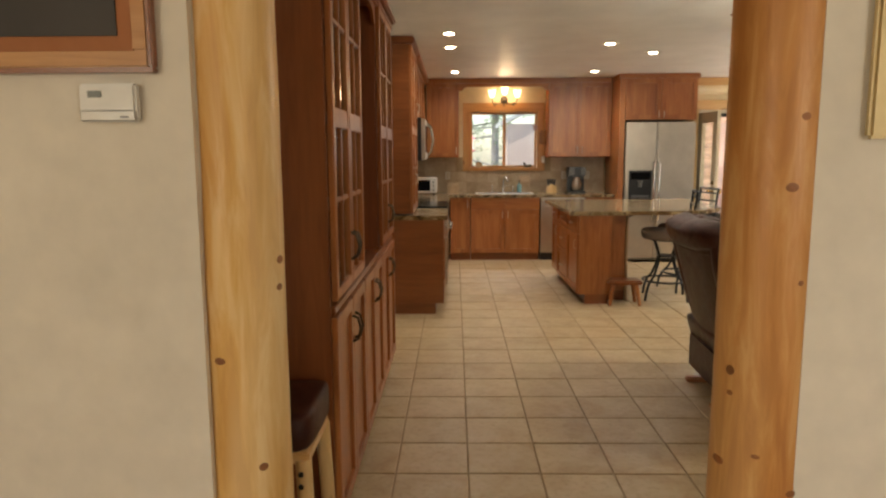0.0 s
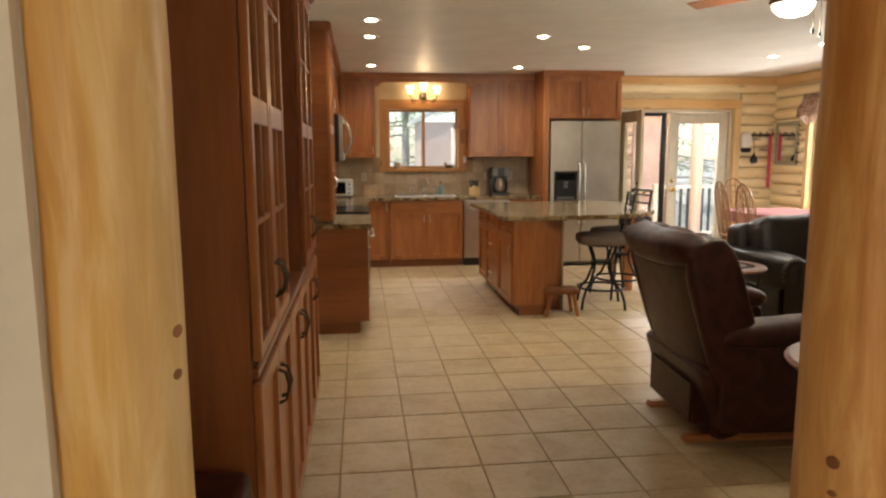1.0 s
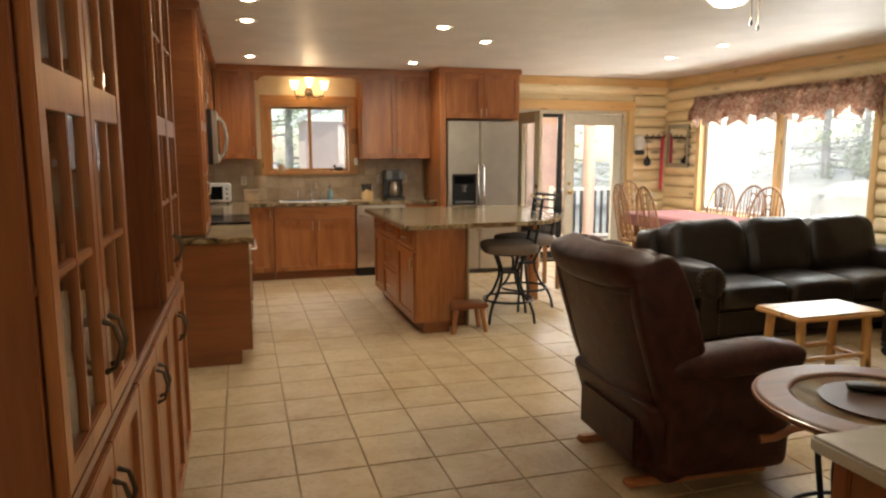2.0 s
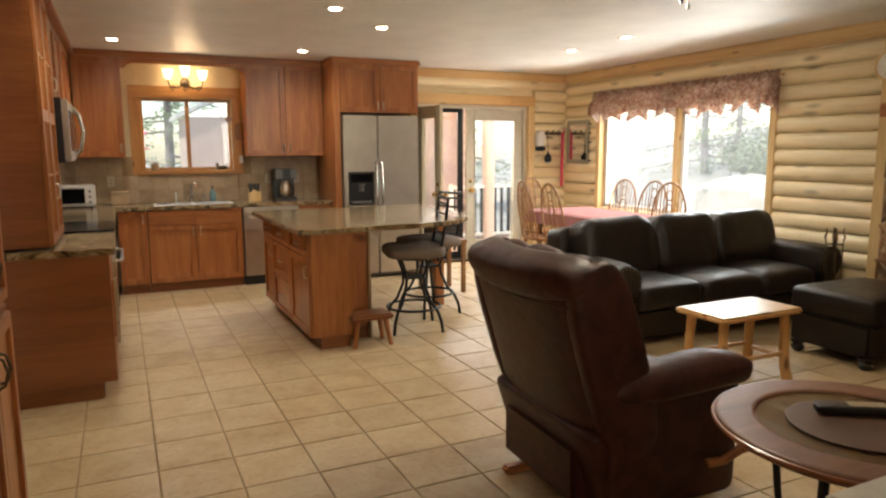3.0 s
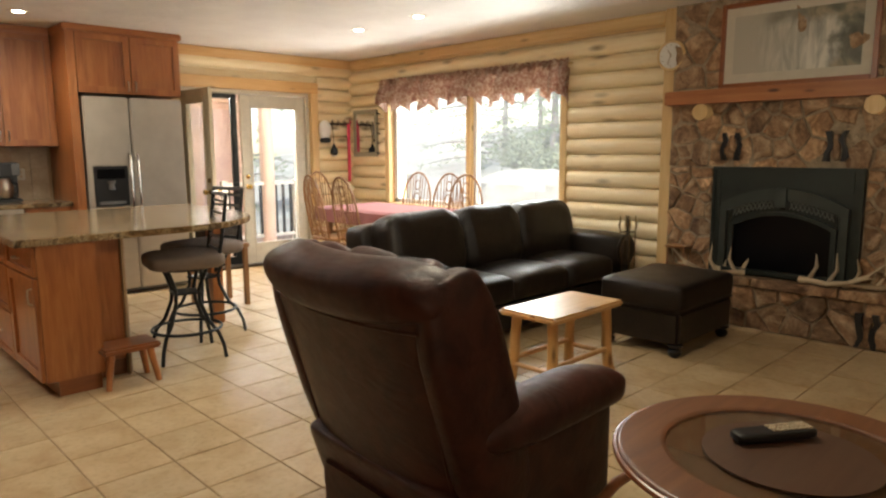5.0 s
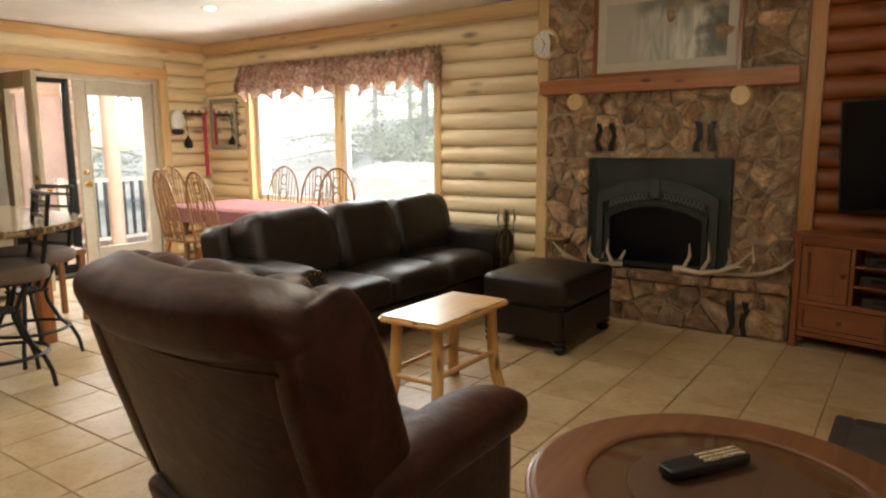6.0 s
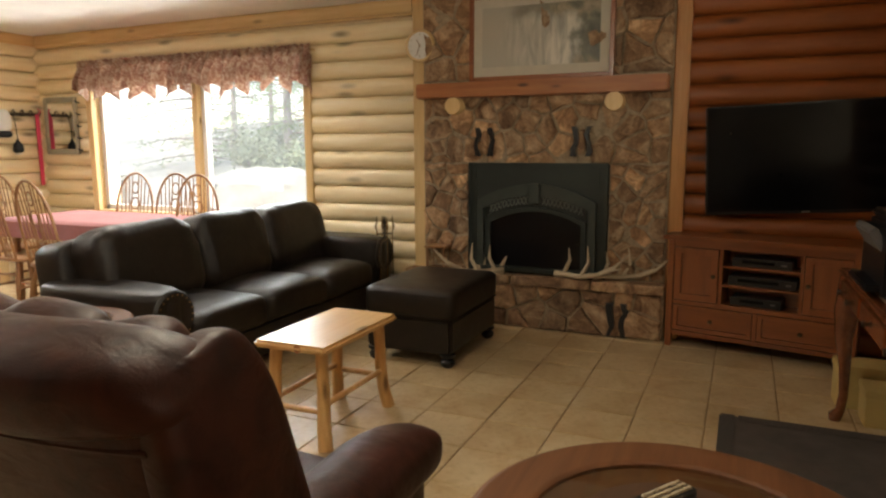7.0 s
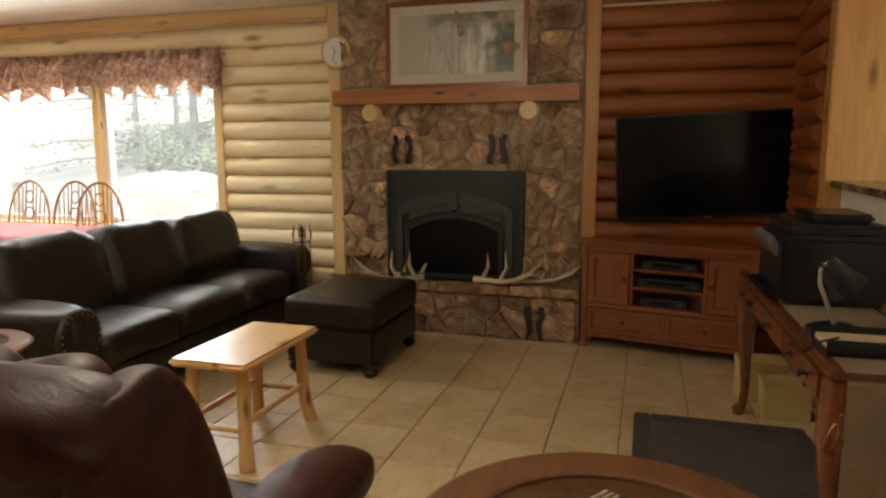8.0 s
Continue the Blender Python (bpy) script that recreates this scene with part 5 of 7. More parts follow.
# ---- pine stool ----
M_BENCH = wood("orange_pine", (0.44, 0.21, 0.06), (0.56, 0.31, 0.11), (0.66, 0.42, 0.18), "Z", 0.4, knots=0.7, coat=0.2)
ps = thing("pine_bench", "small pale pine bench with splayed bark-free legs", "bench", T((3.43, 4.81, 0)))
part("seat", boxes((-0.322, 0.365, -0.195, 0.195, 0.455, 0.492), bevel=0.014), M_PINEX, ps)
part("knot", lathe([(0.02, 0), (0.016, 0.002)], 12, T((-0.319, -0.05, 0.473)) @ R(radians(-90), 4, "Y")), M_KNOT, ps)
for a in (-1, 1):
    for b in (-1, 1):
        top, foot = Vector((0.25 * a + 0.02, 0.115 * b, 0.455)), Vector((0.295 * a + 0.02, 0.16 * b, 0.0))
        pts = [top.lerp(foot, f) + Vector((0.012 * math.sin(f * 5 + a), 0.01 * math.sin(f * 4 + b), 0)) for f in (0, 0.25, 0.5, 0.75, 1)]
        part("leg", rod(pts, [0.03, 0.028, 0.03, 0.031, 0.034], 14), M_BENCH, ps)
    part("stretcher", rod([(0.277 * a + 0.02, -0.14, 0.17), (0.277 * a + 0.02, 0.14, 0.17)], 0.014, 10), M_BENCH, ps)
for b in (-1, 1):
    part("stretcher", rod([(-0.25, 0.135 * b, 0.20), (0.29, 0.135 * b, 0.20)], 0.015, 10), M_BENCH, ps)


# ---- round glass-topped tables ----
def round_table(label, x, y, r, h):
    th = thing("end_table", label, "table", T((x, y, 0)), "round end tables")
    part("rim", lathe([(r * 0.70, h - 0.03), (r * 0.97, h - 0.035), (r, h - 0.022), (r, h - 0.008), (r * 0.992, h - 0.003), (r * 0.975, h), (r * 0.96, h + 0.0002), (r * 0.74, h + 0.0002), (r * 0.72, h), (r * 0.705, h - 0.004), (r * 0.70, h - 0.012)], 90), M_TABLERIM, th, "polished dark walnut ring")
    part("edge_bead", rod([(r * 1.002 * math.cos(a), r * 1.002 * math.sin(a), h - 0.015) for a in [2 * math.pi * k / 72 for k in range(73)]], 0.008, 8), M_HUTCHX, th)
    part("glass", lathe([(r * 0.69, h - 0.010), (r * 0.69, h - 0.004)], 72), M_TGLASS, th, "bevelled glass inset")
    part("centre_disc", lathe([(r * 0.49, h - 0.011), (r * 0.49, h - 0.0105 + 0.004)], 64, T((0, 0, 0.005))), M_TABLERIM2, th, "brown round centre under the remote")
    for k in range(3):
        a = radians(200 + 120 * k)
        c, s = math.cos(a), math.sin(a)
        prof = [(0.80, h - 0.035), (0.82, h * 0.75), (0.74, h * 0.45), (0.66, h * 0.24), (0.72, h * 0.1), (0.86, 0.03), (0.95, 0.012), (0.99, 0.03), (0.96, 0.055)]
        part("leg", rod([(r * q * c, r * q * s, z) for q, z in prof], [0.014, 0.013, 0.012, 0.012, 0.013, 0.014, 0.013, 0.012, 0.01], 10), M_IRON, th, "curved dark iron leg")
    part("lower_ring", rod([(r * 0.68 * math.cos(a), r * 0.68 * math.sin(a), h * 0.28) for a in [2 * math.pi * k / 48 for k in range(49)]], 0.008, 8), M_IRON, th)


M_TABLERIM = wood("walnut_ring", (0.09, 0.034, 0.014), (0.16, 0.06, 0.022), (0.22, 0.095, 0.04), "X", 0.42, coat=0.12)
M_TABLERIM2 = wood("walnut_disc", (0.06, 0.03, 0.018), (0.09, 0.045, 0.026), (0.11, 0.06, 0.035), "X", 0.4)
round_table("round walnut end table with a glass ring and iron legs", 1.94, 3.06, 0.40, 0.66)
round_table("round walnut end table between recliner and sofa", 2.78, 5.80, 0.28, 0.58)
rm = thing("remote_control", "black remote control with pale rubber buttons", "remote control", T((2.0, 3.12, 0.662)) @ R(radians(-33), 4, "Z"))
part("case", pillow((0.11, 0.027, 0.013), (0.35, 0.3), 32, 12, T((0, 0, 0.013)), 0, 0), M_BLACK, rm)
for i in range(9):
    for j in range(3):
        part("button", pillow((0.006, 0.005, 0.004), (0.6, 0.6), 8, 5, T((-0.01 + 0.0125 * i, -0.014 + 0.014 * j, 0.026))), M_BONE, rm)

# ---- glass-topped side table by the log post ----
gt = thing("side_table", "dark wood side table, its glass top coloured pale as if reflecting the window", "table", T((1.52, 2.42, 0)))
# whitish base colour paints the window's reflection into the glass top
part("top", boxes((-0.27, 0.27, -0.27, 0.27, 0.735, 0.777), bevel=0.008), plain("reflection_glass", (0.62, 0.60, 0.55), 0.08, vary=0.03, relief=0), gt, "glass top coloured pale for the window reflection")
part("apron", boxes((-0.22, 0.22, -0.22, -0.20, 0.6, 0.735), (-0.22, 0.22, 0.20, 0.22, 0.6, 0.735), (-0.22, -0.20, -0.2, 0.2, 0.6, 0.735), (0.20, 0.22, -0.2, 0.2, 0.6, 0.735), bevel=0.003), M_HUTCH, gt)
for a in (-1, 1):
    for b in (-1, 1):
        part("leg", boxes((0.205 * a - 0.025, 0.205 * a + 0.025, 0.205 * b - 0.025, 0.205 * b + 0.025, 0, 0.735), bevel=0.005), M_HUTCH, gt)

# ---- fireplace fittings ----
ins = thing("fireplace_insert", "dark green-black iron fireplace insert with an arched door", "fireplace", T((ST_X - 0.035, 4.39, HE_Z)) @ FACE["-x"])
IW, IH = 0.515, 0.82
for nm, box in (("side_panel", (-IW, -IW + 0.055, 0, 0.12, 0, IH)), ("side_panel", (IW - 0.055, IW, 0, 0.12, 0, IH)), ("top_panel", (-IW + 0.045, IW - 0.045, 0.002, 0.118, IH - 0.17, IH - 0.002)), ("bottom_panel", (-IW + 0.045, IW - 0.045, 0.002, 0.118, 0.002, 0.08))):
    part(nm, boxes(box, bevel=0.006), M_INSERT, ins)
part("rim", boxes((-IW - 0.012, -IW + 0.01, -0.012, 0.02, 0, IH + 0.012), (IW - 0.01, IW + 0.012, -0.012, 0.02, 0, IH + 0.012), (-IW, IW, -0.012, 0.02, IH - 0.012, IH + 0.012), bevel=0.004), M_INSERT, ins)


def arch(w, z0, spring, rise, n=20):
    pts = [(-w, z0)]
    for k in range(n + 1):
        u = -1 + 2 * k / n
        pts.append((w * u, spring + rise * (1 - u * u)))
    return pts + [(w, z0)]


def flat_ring(outer, inner, depth):
    bm = bmesh.new()
    n = len(outer)
    v = [[bm.verts.new((x, y, z)) for x, z in o] for o, y in ((outer, 0), (inner, 0), (outer, depth), (inner, depth))]
    for k in range(n - 1):
        for a, b in ((0, 1), (0, 2), (1, 3), (2, 3)):
            bm.faces.new((v[a][k], v[a][k + 1], v[b][k + 1], v[b][k]))
    for k in (0, n - 1):
        bm.faces.new((v[0][k], v[1][k], v[3][k], v[2][k]))
    bmesh.ops.recalc_face_normals(bm, faces=bm.faces[:])
    return bm


M_GREYIRON = plain("worn_grey_iron", (0.048, 0.056, 0.047), 0.5, 0.3, vary=0.2)
M_GRILLE = plain("cast_grille", (0.13, 0.145, 0.125), 0.5, 0.2, vary=0.15)
a1 = part("arch_frame", flat_ring(arch(0.45, 0.05, 0.55, 0.13), arch(0.40, 0.05, 0.49, 0.10), 0.05), M_GREYIRON, ins)
a1.location = (0, -0.025, 0)
a2 = part("door_arch", flat_ring(arch(0.38, 0.06, 0.405, 0.10), arch(0.345, 0.06, 0.385, 0.092), 0.04), M_INSERT, ins)
a2.location = (0, -0.02, 0)
part("key_block", boxes((-0.045, 0.045, -0.035, 0.01, 0.535, 0.685), bevel=0.01), M_GREYIRON, ins)
# black arched band painted in for the shade behind the lattice
va = part("vent_slot", flat_ring(arch(0.37, 0.42, 0.495, 0.095), arch(0.37, 0.42, 0.44, 0.085), 0.012), M_BLACK, ins)
va.location = (0, 0.003, 0)
for s in (-1, 1):
    bm = bmesh.new()
    for k in range(10):
        u = 0.055 + 0.03 * k
        z = 0.443 + 0.085 * (1 - (u / 0.37) ** 2)
        add_rod(bm, [(s * u, -0.006, z), (s * (u + 0.03), -0.006, z + 0.06)], 0.0045, 6)
        add_rod(bm, [(s * (u + 0.03), -0.006, z - 0.004), (s * u, -0.006, z + 0.064)], 0.0045, 6)
    part("vent_grille", bm, M_GRILLE, ins, "cast iron lattice over the vent")
part("glass_door", prism(arch(0.345, 0.06, 0.40, 0.095), -0.012, 0.004, 0.001, R(radians(90), 4, "X")), M_SCREEN, ins, "dark glass of the firebox door")
part("back_plate", boxes((-IW + 0.05, IW - 0.05, 0.013, 0.05, 0.07, IH - 0.16), bevel=0.002), M_INSERT, ins)
part("ash_lip", boxes((-0.42, 0.42, -0.04, 0.0, 0.02, 0.055), bevel=0.006), M_INSERT, ins)

mt = thing("mantel_shelf", "reddish-brown timber mantel shelf on log corbels", "mantel", Matrix())
part("beam", boxes((5.475, ST_X + 0.02, 3.48, 5.318, 1.715, 1.822), bevel=0.008), M_MANTEL, mt)
for y in (3.83, 5.02):
    part("corbel", lathe([(0.062, 0), (0.066, 0.01), (0.066, 0.15)], 24, T((5.49, y, 1.655)) @ R(radians(90), 4, "Y")), M_PINE, mt, "round pine log end")

pic = thing("framed_picture", "framed grey waterfall landscape print leaning on the mantel", "picture", T((5.535, 4.375, 1.824)) @ FACE["-x"] @ R(radians(-0.8), 4, "X"))
PW, PH = 0.53, 0.62
part("frame", boxes((-PW, -PW + 0.035, 0, 0.03, 0, PH), (PW - 0.035, PW, 0, 0.03, 0, PH), (-PW + 0.035, PW - 0.035, 0.001, 0.03, 0, 0.035), (-PW + 0.035, PW - 0.035, 0.001, 0.03, PH - 0.035, PH), bevel=0.006), M_HUTCHX, pic)


def print_mat(name):
    """A misty waterfall: pale spray on one side, falling white bands, dark green banks, brown sky."""
    m, nt, b = base(name, 0.35)
    v = coords(nt, (1, 1, 1), False)
    sep = nt.nodes.new("ShaderNodeSeparateXYZ")
    nt.links.new(v, sep.inputs[0])
    cloud = ramp(nt, noise_tex(nt, v, 6, 6, 0.6, 0.8), [(0.34, (0.05, 0.055, 0.035)), (0.5, (0.13, 0.125, 0.085)), (0.66, (0.34, 0.28, 0.19))])
    fall = ramp(nt, noise_tex(nt, coords(nt, (9, 1, 1.6), False), 1.8, 5, 0.6, 0.7), [(0.40, (0.30, 0.29, 0.25)), (0.62, (0.66, 0.62, 0.53))])

    def span(socket, lo, hi, wobble):
        mr = node(nt, "ShaderNodeMapRange", **{"From Min": lo, "From Max": hi})
        add = nt.nodes.new("ShaderNodeMath")
        add.operation = "MULTIPLY_ADD"
        add.inputs[1].default_value = wobble
        nt.links.new(noise_tex(nt, v, 4.5, 4), add.inputs[0])
        nt.links.new(socket, add.inputs[2])
        nt.links.new(add.outputs[0], mr.inputs[0])
        return mr.outputs[0]

    below = span(sep.outputs["Z"], 0.58, 0.50, 0.20)
    mist = span(sep.outputs["X"], 0.42, -0.05, 0.55)
    body = mix(nt, "MIX", below, cloud, fall)
    banks = mix(nt, "MIX", span(sep.outputs["X"], 0.42, 0.50, 0.45), body, cloud)
    nt.links.new(mix(nt, "MIX", mist, banks, (0.42, 0.38, 0.31)), b.inputs["Base Color"])
    return m


M_MAT = plain("mat_board", (0.55, 0.50, 0.40), 0.85, vary=0.03)
M_PRINT = print_mat("landscape_print")
part("mat_board", boxes((-PW + 0.03, PW - 0.03, 0.014, 0.02, 0.03, PH - 0.03), bevel=0), M_MAT, pic)
pr = part("print", bmesh.new(), M_PRINT, pic)
bm = boxes((-PW + 0.10, PW - 0.10, 0.0105, 0.013, 0.10, PH - 0.10), bevel=0)
bm.to_mesh(pr.data)
bm.free()

ck = thing("wall_clock", "small round wall clock with a pale dial and brass rim", "clock", T((5.60, 5.325, 2.12)) @ R(radians(-90), 4, "Y") @ Matrix.Diagonal((1.12, 1.12, 1.3, 1)))
part("rim", lathe([(0.085, 0), (0.105, 0.004), (0.112, 0.016), (0.104, 0.028), (0.092, 0.026), (0.09, 0.02)], 40), M_PINE, ck)
part("dial", lathe([(0.09, 0.018), (0.09, 0.021)], 40), M_WHITE, ck)
for k in range(12):
    a = radians(30 * k)
    part("hour_mark", boxes((-0.0015, 0.0015, 0.068, 0.08, 0.0215, 0.0225), bevel=0, m=R(a, 4, "Z")), M_NAIL, ck)
for a, l in ((-60, 0.045), (70, 0.065)):
    part("clock_hand", boxes((-0.0025, 0.0025, -0.01, l, 0.023, 0.0245), bevel=0, m=R(radians(a), 4, "Z")), M_NAIL, ck)


def antler(x, y, z, yaw, flip, label):
    th = thing("antler", label, "antler", T((x, y, z)) @ R(radians(yaw), 4, "Z") @ Matrix.Diagonal((1.3, 1.3, 1.3, 1)), "shed antlers on the hearth")
    s = flip
    main = [(0, 0, 0.02), (0.05, 0.02 * s, 0.025), (0.14, 0.05 * s, 0.02), (0.24, 0.05 * s, 0.035), (0.33, 0.02 * s, 0.08), (0.40, -0.01 * s, 0.15)]
    part("beam", rod(main, [0.021, 0.016, 0.015, 0.014, 0.010, 0.003], 10), M_BONE, th)
    for p, q, r in (((0.05, 0.02 * s, 0.03), (0.08, 0.0, 0.10), (0.07, -0.02 * s, 0.17)), ((0.15, 0.05 * s, 0.025), (0.19, 0.05 * s, 0.10), (0.18, 0.03 * s, 0.19)), ((0.25, 0.045 * s, 0.04), (0.31, 0.07 * s, 0.07), (0.37, 0.07 * s, 0.08))):
        part("tine", rod([p, q, r], [0.012, 0.010, 0.002], 8), M_BONE, th)
    return th


antler(5.53, 4.22, HE_Z, -86, -1, "pale shed antler lying on the stone hearth")
antler(5.52, 3.94, HE_Z, -93, 1, "pale shed antler with curved tines on the hearth")
antler(5.51, 4.62, HE_Z, 118, 1, "pale shed antler beside the lantern on the hearth")
antler(5.55, 4.86, HE_Z, -70, -1, "short pale shed antler near the fireplace door")

tl = thing("fire_tools", "brass and iron fireplace tool set on a stand", "fireplace tools", T((5.50, 5.62, 0)))
part("stand", lathe([(0.10, 0), (0.10, 0.012), (0.02, 0.03), (0.009, 0.06), (0.009, 0.70), (0.016, 0.71), (0.009, 0.73), (0.014, 0.75), (0.006, 0.80)], 20), M_BRONZE, tl)
for k in range(4):
    a = radians(45 + 90 * k)
    x, y = 0.065 * math.cos(a), 0.065 * math.sin(a)
    part("hook_arm", rod([(0, 0, 0.66), (x, y, 0.66)], 0.006, 6), M_BRONZE, tl)
    part("tool", rod([(x, y, 0.10), (x, y, 0.68), (x * 1.15, y * 1.15, 0.72), (x, y, 0.76), (x, y, 0.80)], [0.005, 0.005, 0.009, 0.007, 0.004], 8), M_NAIL, tl)
lt = thing("lantern", "small wooden lantern box on the end of the hearth", "lantern", T((5.535, 5.16, HE_Z)))
part("base", boxes((-0.07, 0.07, -0.08, 0.08, 0, 0.02), bevel=0.004), M_WINDSOR, lt)
part("roof", boxes((-0.08, 0.08, -0.09, 0.09, 0.17, 0.19), bevel=0.006), M_WINDSOR, lt)
for a in (-1, 1):
    for b in (-1, 1):
        part("post", boxes((0.06 * a - 0.008, 0.06 * a + 0.008, 0.07 * b - 0.008, 0.07 * b + 0.008, 0.02, 0.17), bevel=0.002), M_WINDSOR, lt)
part("pane", boxes((-0.058, -0.055, -0.062, 0.062, 0.02, 0.17), bevel=0), M_GLASS, lt)

# ---- television corner ----
front_dir = Vector((-0.21, -0.978))
A, B = Vector((5.455, 3.43)), Vector((5.455, 3.43)) + Vector((-0.21, -0.978)) * 1.27
ang = math.atan2(B.y - A.y, B.x - A.x)
tv_st = thing("tv_stand", "reddish pine corner television stand with drawers and open shelves", "tv stand", T((A.x, A.y, 0)) @ R(ang, 4, "Z") @ Matrix.Diagonal((1, 1, 1, 1)))
# local x runs along the front, local +y is towards the wall
W = 1.12
part("top", prism([(-0.03, -0.03), (W + 0.02, -0.03), (W + 0.02, 0.38), (0.20, 0.29), (-0.03, 0.20)], 0.735, 0.765, 0.006), M_HUTCHX, tv_st)
for x in (0.0, W - 0.04):
    part("leg", boxes((x, x + 0.04, 0, 0.04, 0, 0.735), bevel=0.004), M_HUTCH, tv_st)
part("bottom_rail", boxes((0.04, W - 0.04, 0.005, 0.03, 0.085, 0.115), bevel=0.003), M_HUTCHX, tv_st)
part("mid_rail", boxes((0.04, W - 0.04, 0.005, 0.03, 0.30, 0.325), bevel=0.003), M_HUTCHX, tv_st)
part("top_rail", boxes((0.04, W - 0.04, 0.005, 0.03, 0.69, 0.735), bevel=0.003), M_HUTCHX, tv_st)
part("body_back", boxes((0.02, W - 0.02, 0.19, 0.20, 0.1, 0.735), bevel=0.001), M_HUTCHX, tv_st)
part("side_panel", boxes((0.0, 0.02, 0.02, 0.2, 0.1, 0.735), bevel=0.002), M_HUTCH, tv_st)
part("side_panel", boxes((W - 0.02, W, 0.02, 0.2, 0.1, 0.735), bevel=0.002), M_HUTCH, tv_st)
for x in (0.33, 0.80):
    part("divider", boxes((x, x + 0.02, 0.01, 0.19, 0.325, 0.69), bevel=0.002), M_HUTCH, tv_st)
for z in (0.315, 0.445, 0.57):
    part("shelf", boxes((0.35, 0.80, 0.015, 0.19, z, z + 0.015), bevel=0.002), M_HUTCHX, tv_st)
shaker_door(tv_st, T((0.045, 0.0, 0.33)), 0.28, 0.355, M_HUTCH, M_HUTCH, handle="knob", hx=0.255, hz=0.18, rail=0.045)
shaker_door(tv_st, T((0.825, 0.0, 0.33)), 0.25, 0.355, M_HUTCH, M_HUTCH, handle="knob", hx=0.025, hz=0.18, rail=0.045)
for x, w in ((0.045, 0.50), (0.575, 0.50)):
    shaker_door(tv_st, T((x, 0.0, 0.12)), w, 0.175, M_HUTCHX, M_HUTCHX, handle="knob", rail=0.03, name="drawer_front")
part("drawer_divider", boxes((0.547, 0.573, 0.003, 0.19, 0.115, 0.30), bevel=0.003), M_HUTCH, tv_st)
MW = T((A.x, A.y, 0)) @ R(ang, 4, "Z")
for x, z, w, h, lab in ((0.40, 0.587, 0.35, 0.055, "black video recorder with a dark display on the shelf"), (0.38, 0.462, 0.40, 0.06, "black disc player on the middle shelf"), (0.40, 0.332, 0.30, 0.055, "small black set-top box on the lowest shelf")):
    dv = thing("media_player", lab, "media player", MW @ T((x, 0.03, z)), "media players in the stand")
    part("case", boxes((0, w, 0, 0.15, 0, h), bevel=0.004), M_BLACK, dv)
    part("display", boxes((0.06, w - 0.1, -0.002, 0.002, h * 0.4, h * 0.75), bevel=0), M_SCREEN, dv)
    part("button", boxes((w - 0.06, w - 0.03, -0.004, 0.002, h * 0.4, h * 0.6), bevel=0.001), M_GREYPL, dv)

tv = thing("television", "large black flat-screen television, switched off, on a wall arm", "television", T((5.50, 3.225, 1.24)) @ R(math.atan2(-1.17, 0.17), 4, "Z") @ R(radians(-2.6), 4, "Y"))
part("screen_body", boxes((0, 1.24, 0.0, 0.035, -0.345, 0.355), bevel=0.006), M_BLACK, tv)
part("screen", boxes((0.012, 1.228, -0.003, 0.001, -0.325, 0.343), bevel=0), M_SCREEN, tv)
part("logo_bar", boxes((0.57, 0.62, -0.004, 0.0, -0.338, -0.331), bevel=0), M_STEEL, tv)
part("wall_arm", boxes((0.5, 0.68, 0.035, 0.1, -0.12, 0.12), bevel=0.01), M_IRON, tv)


# ---- writing desk ----
DESK = T((2.80, 2.505, 0)) @ R(radians(1.4), 4, "Z") @ T((-2.82, -2.60, 0))


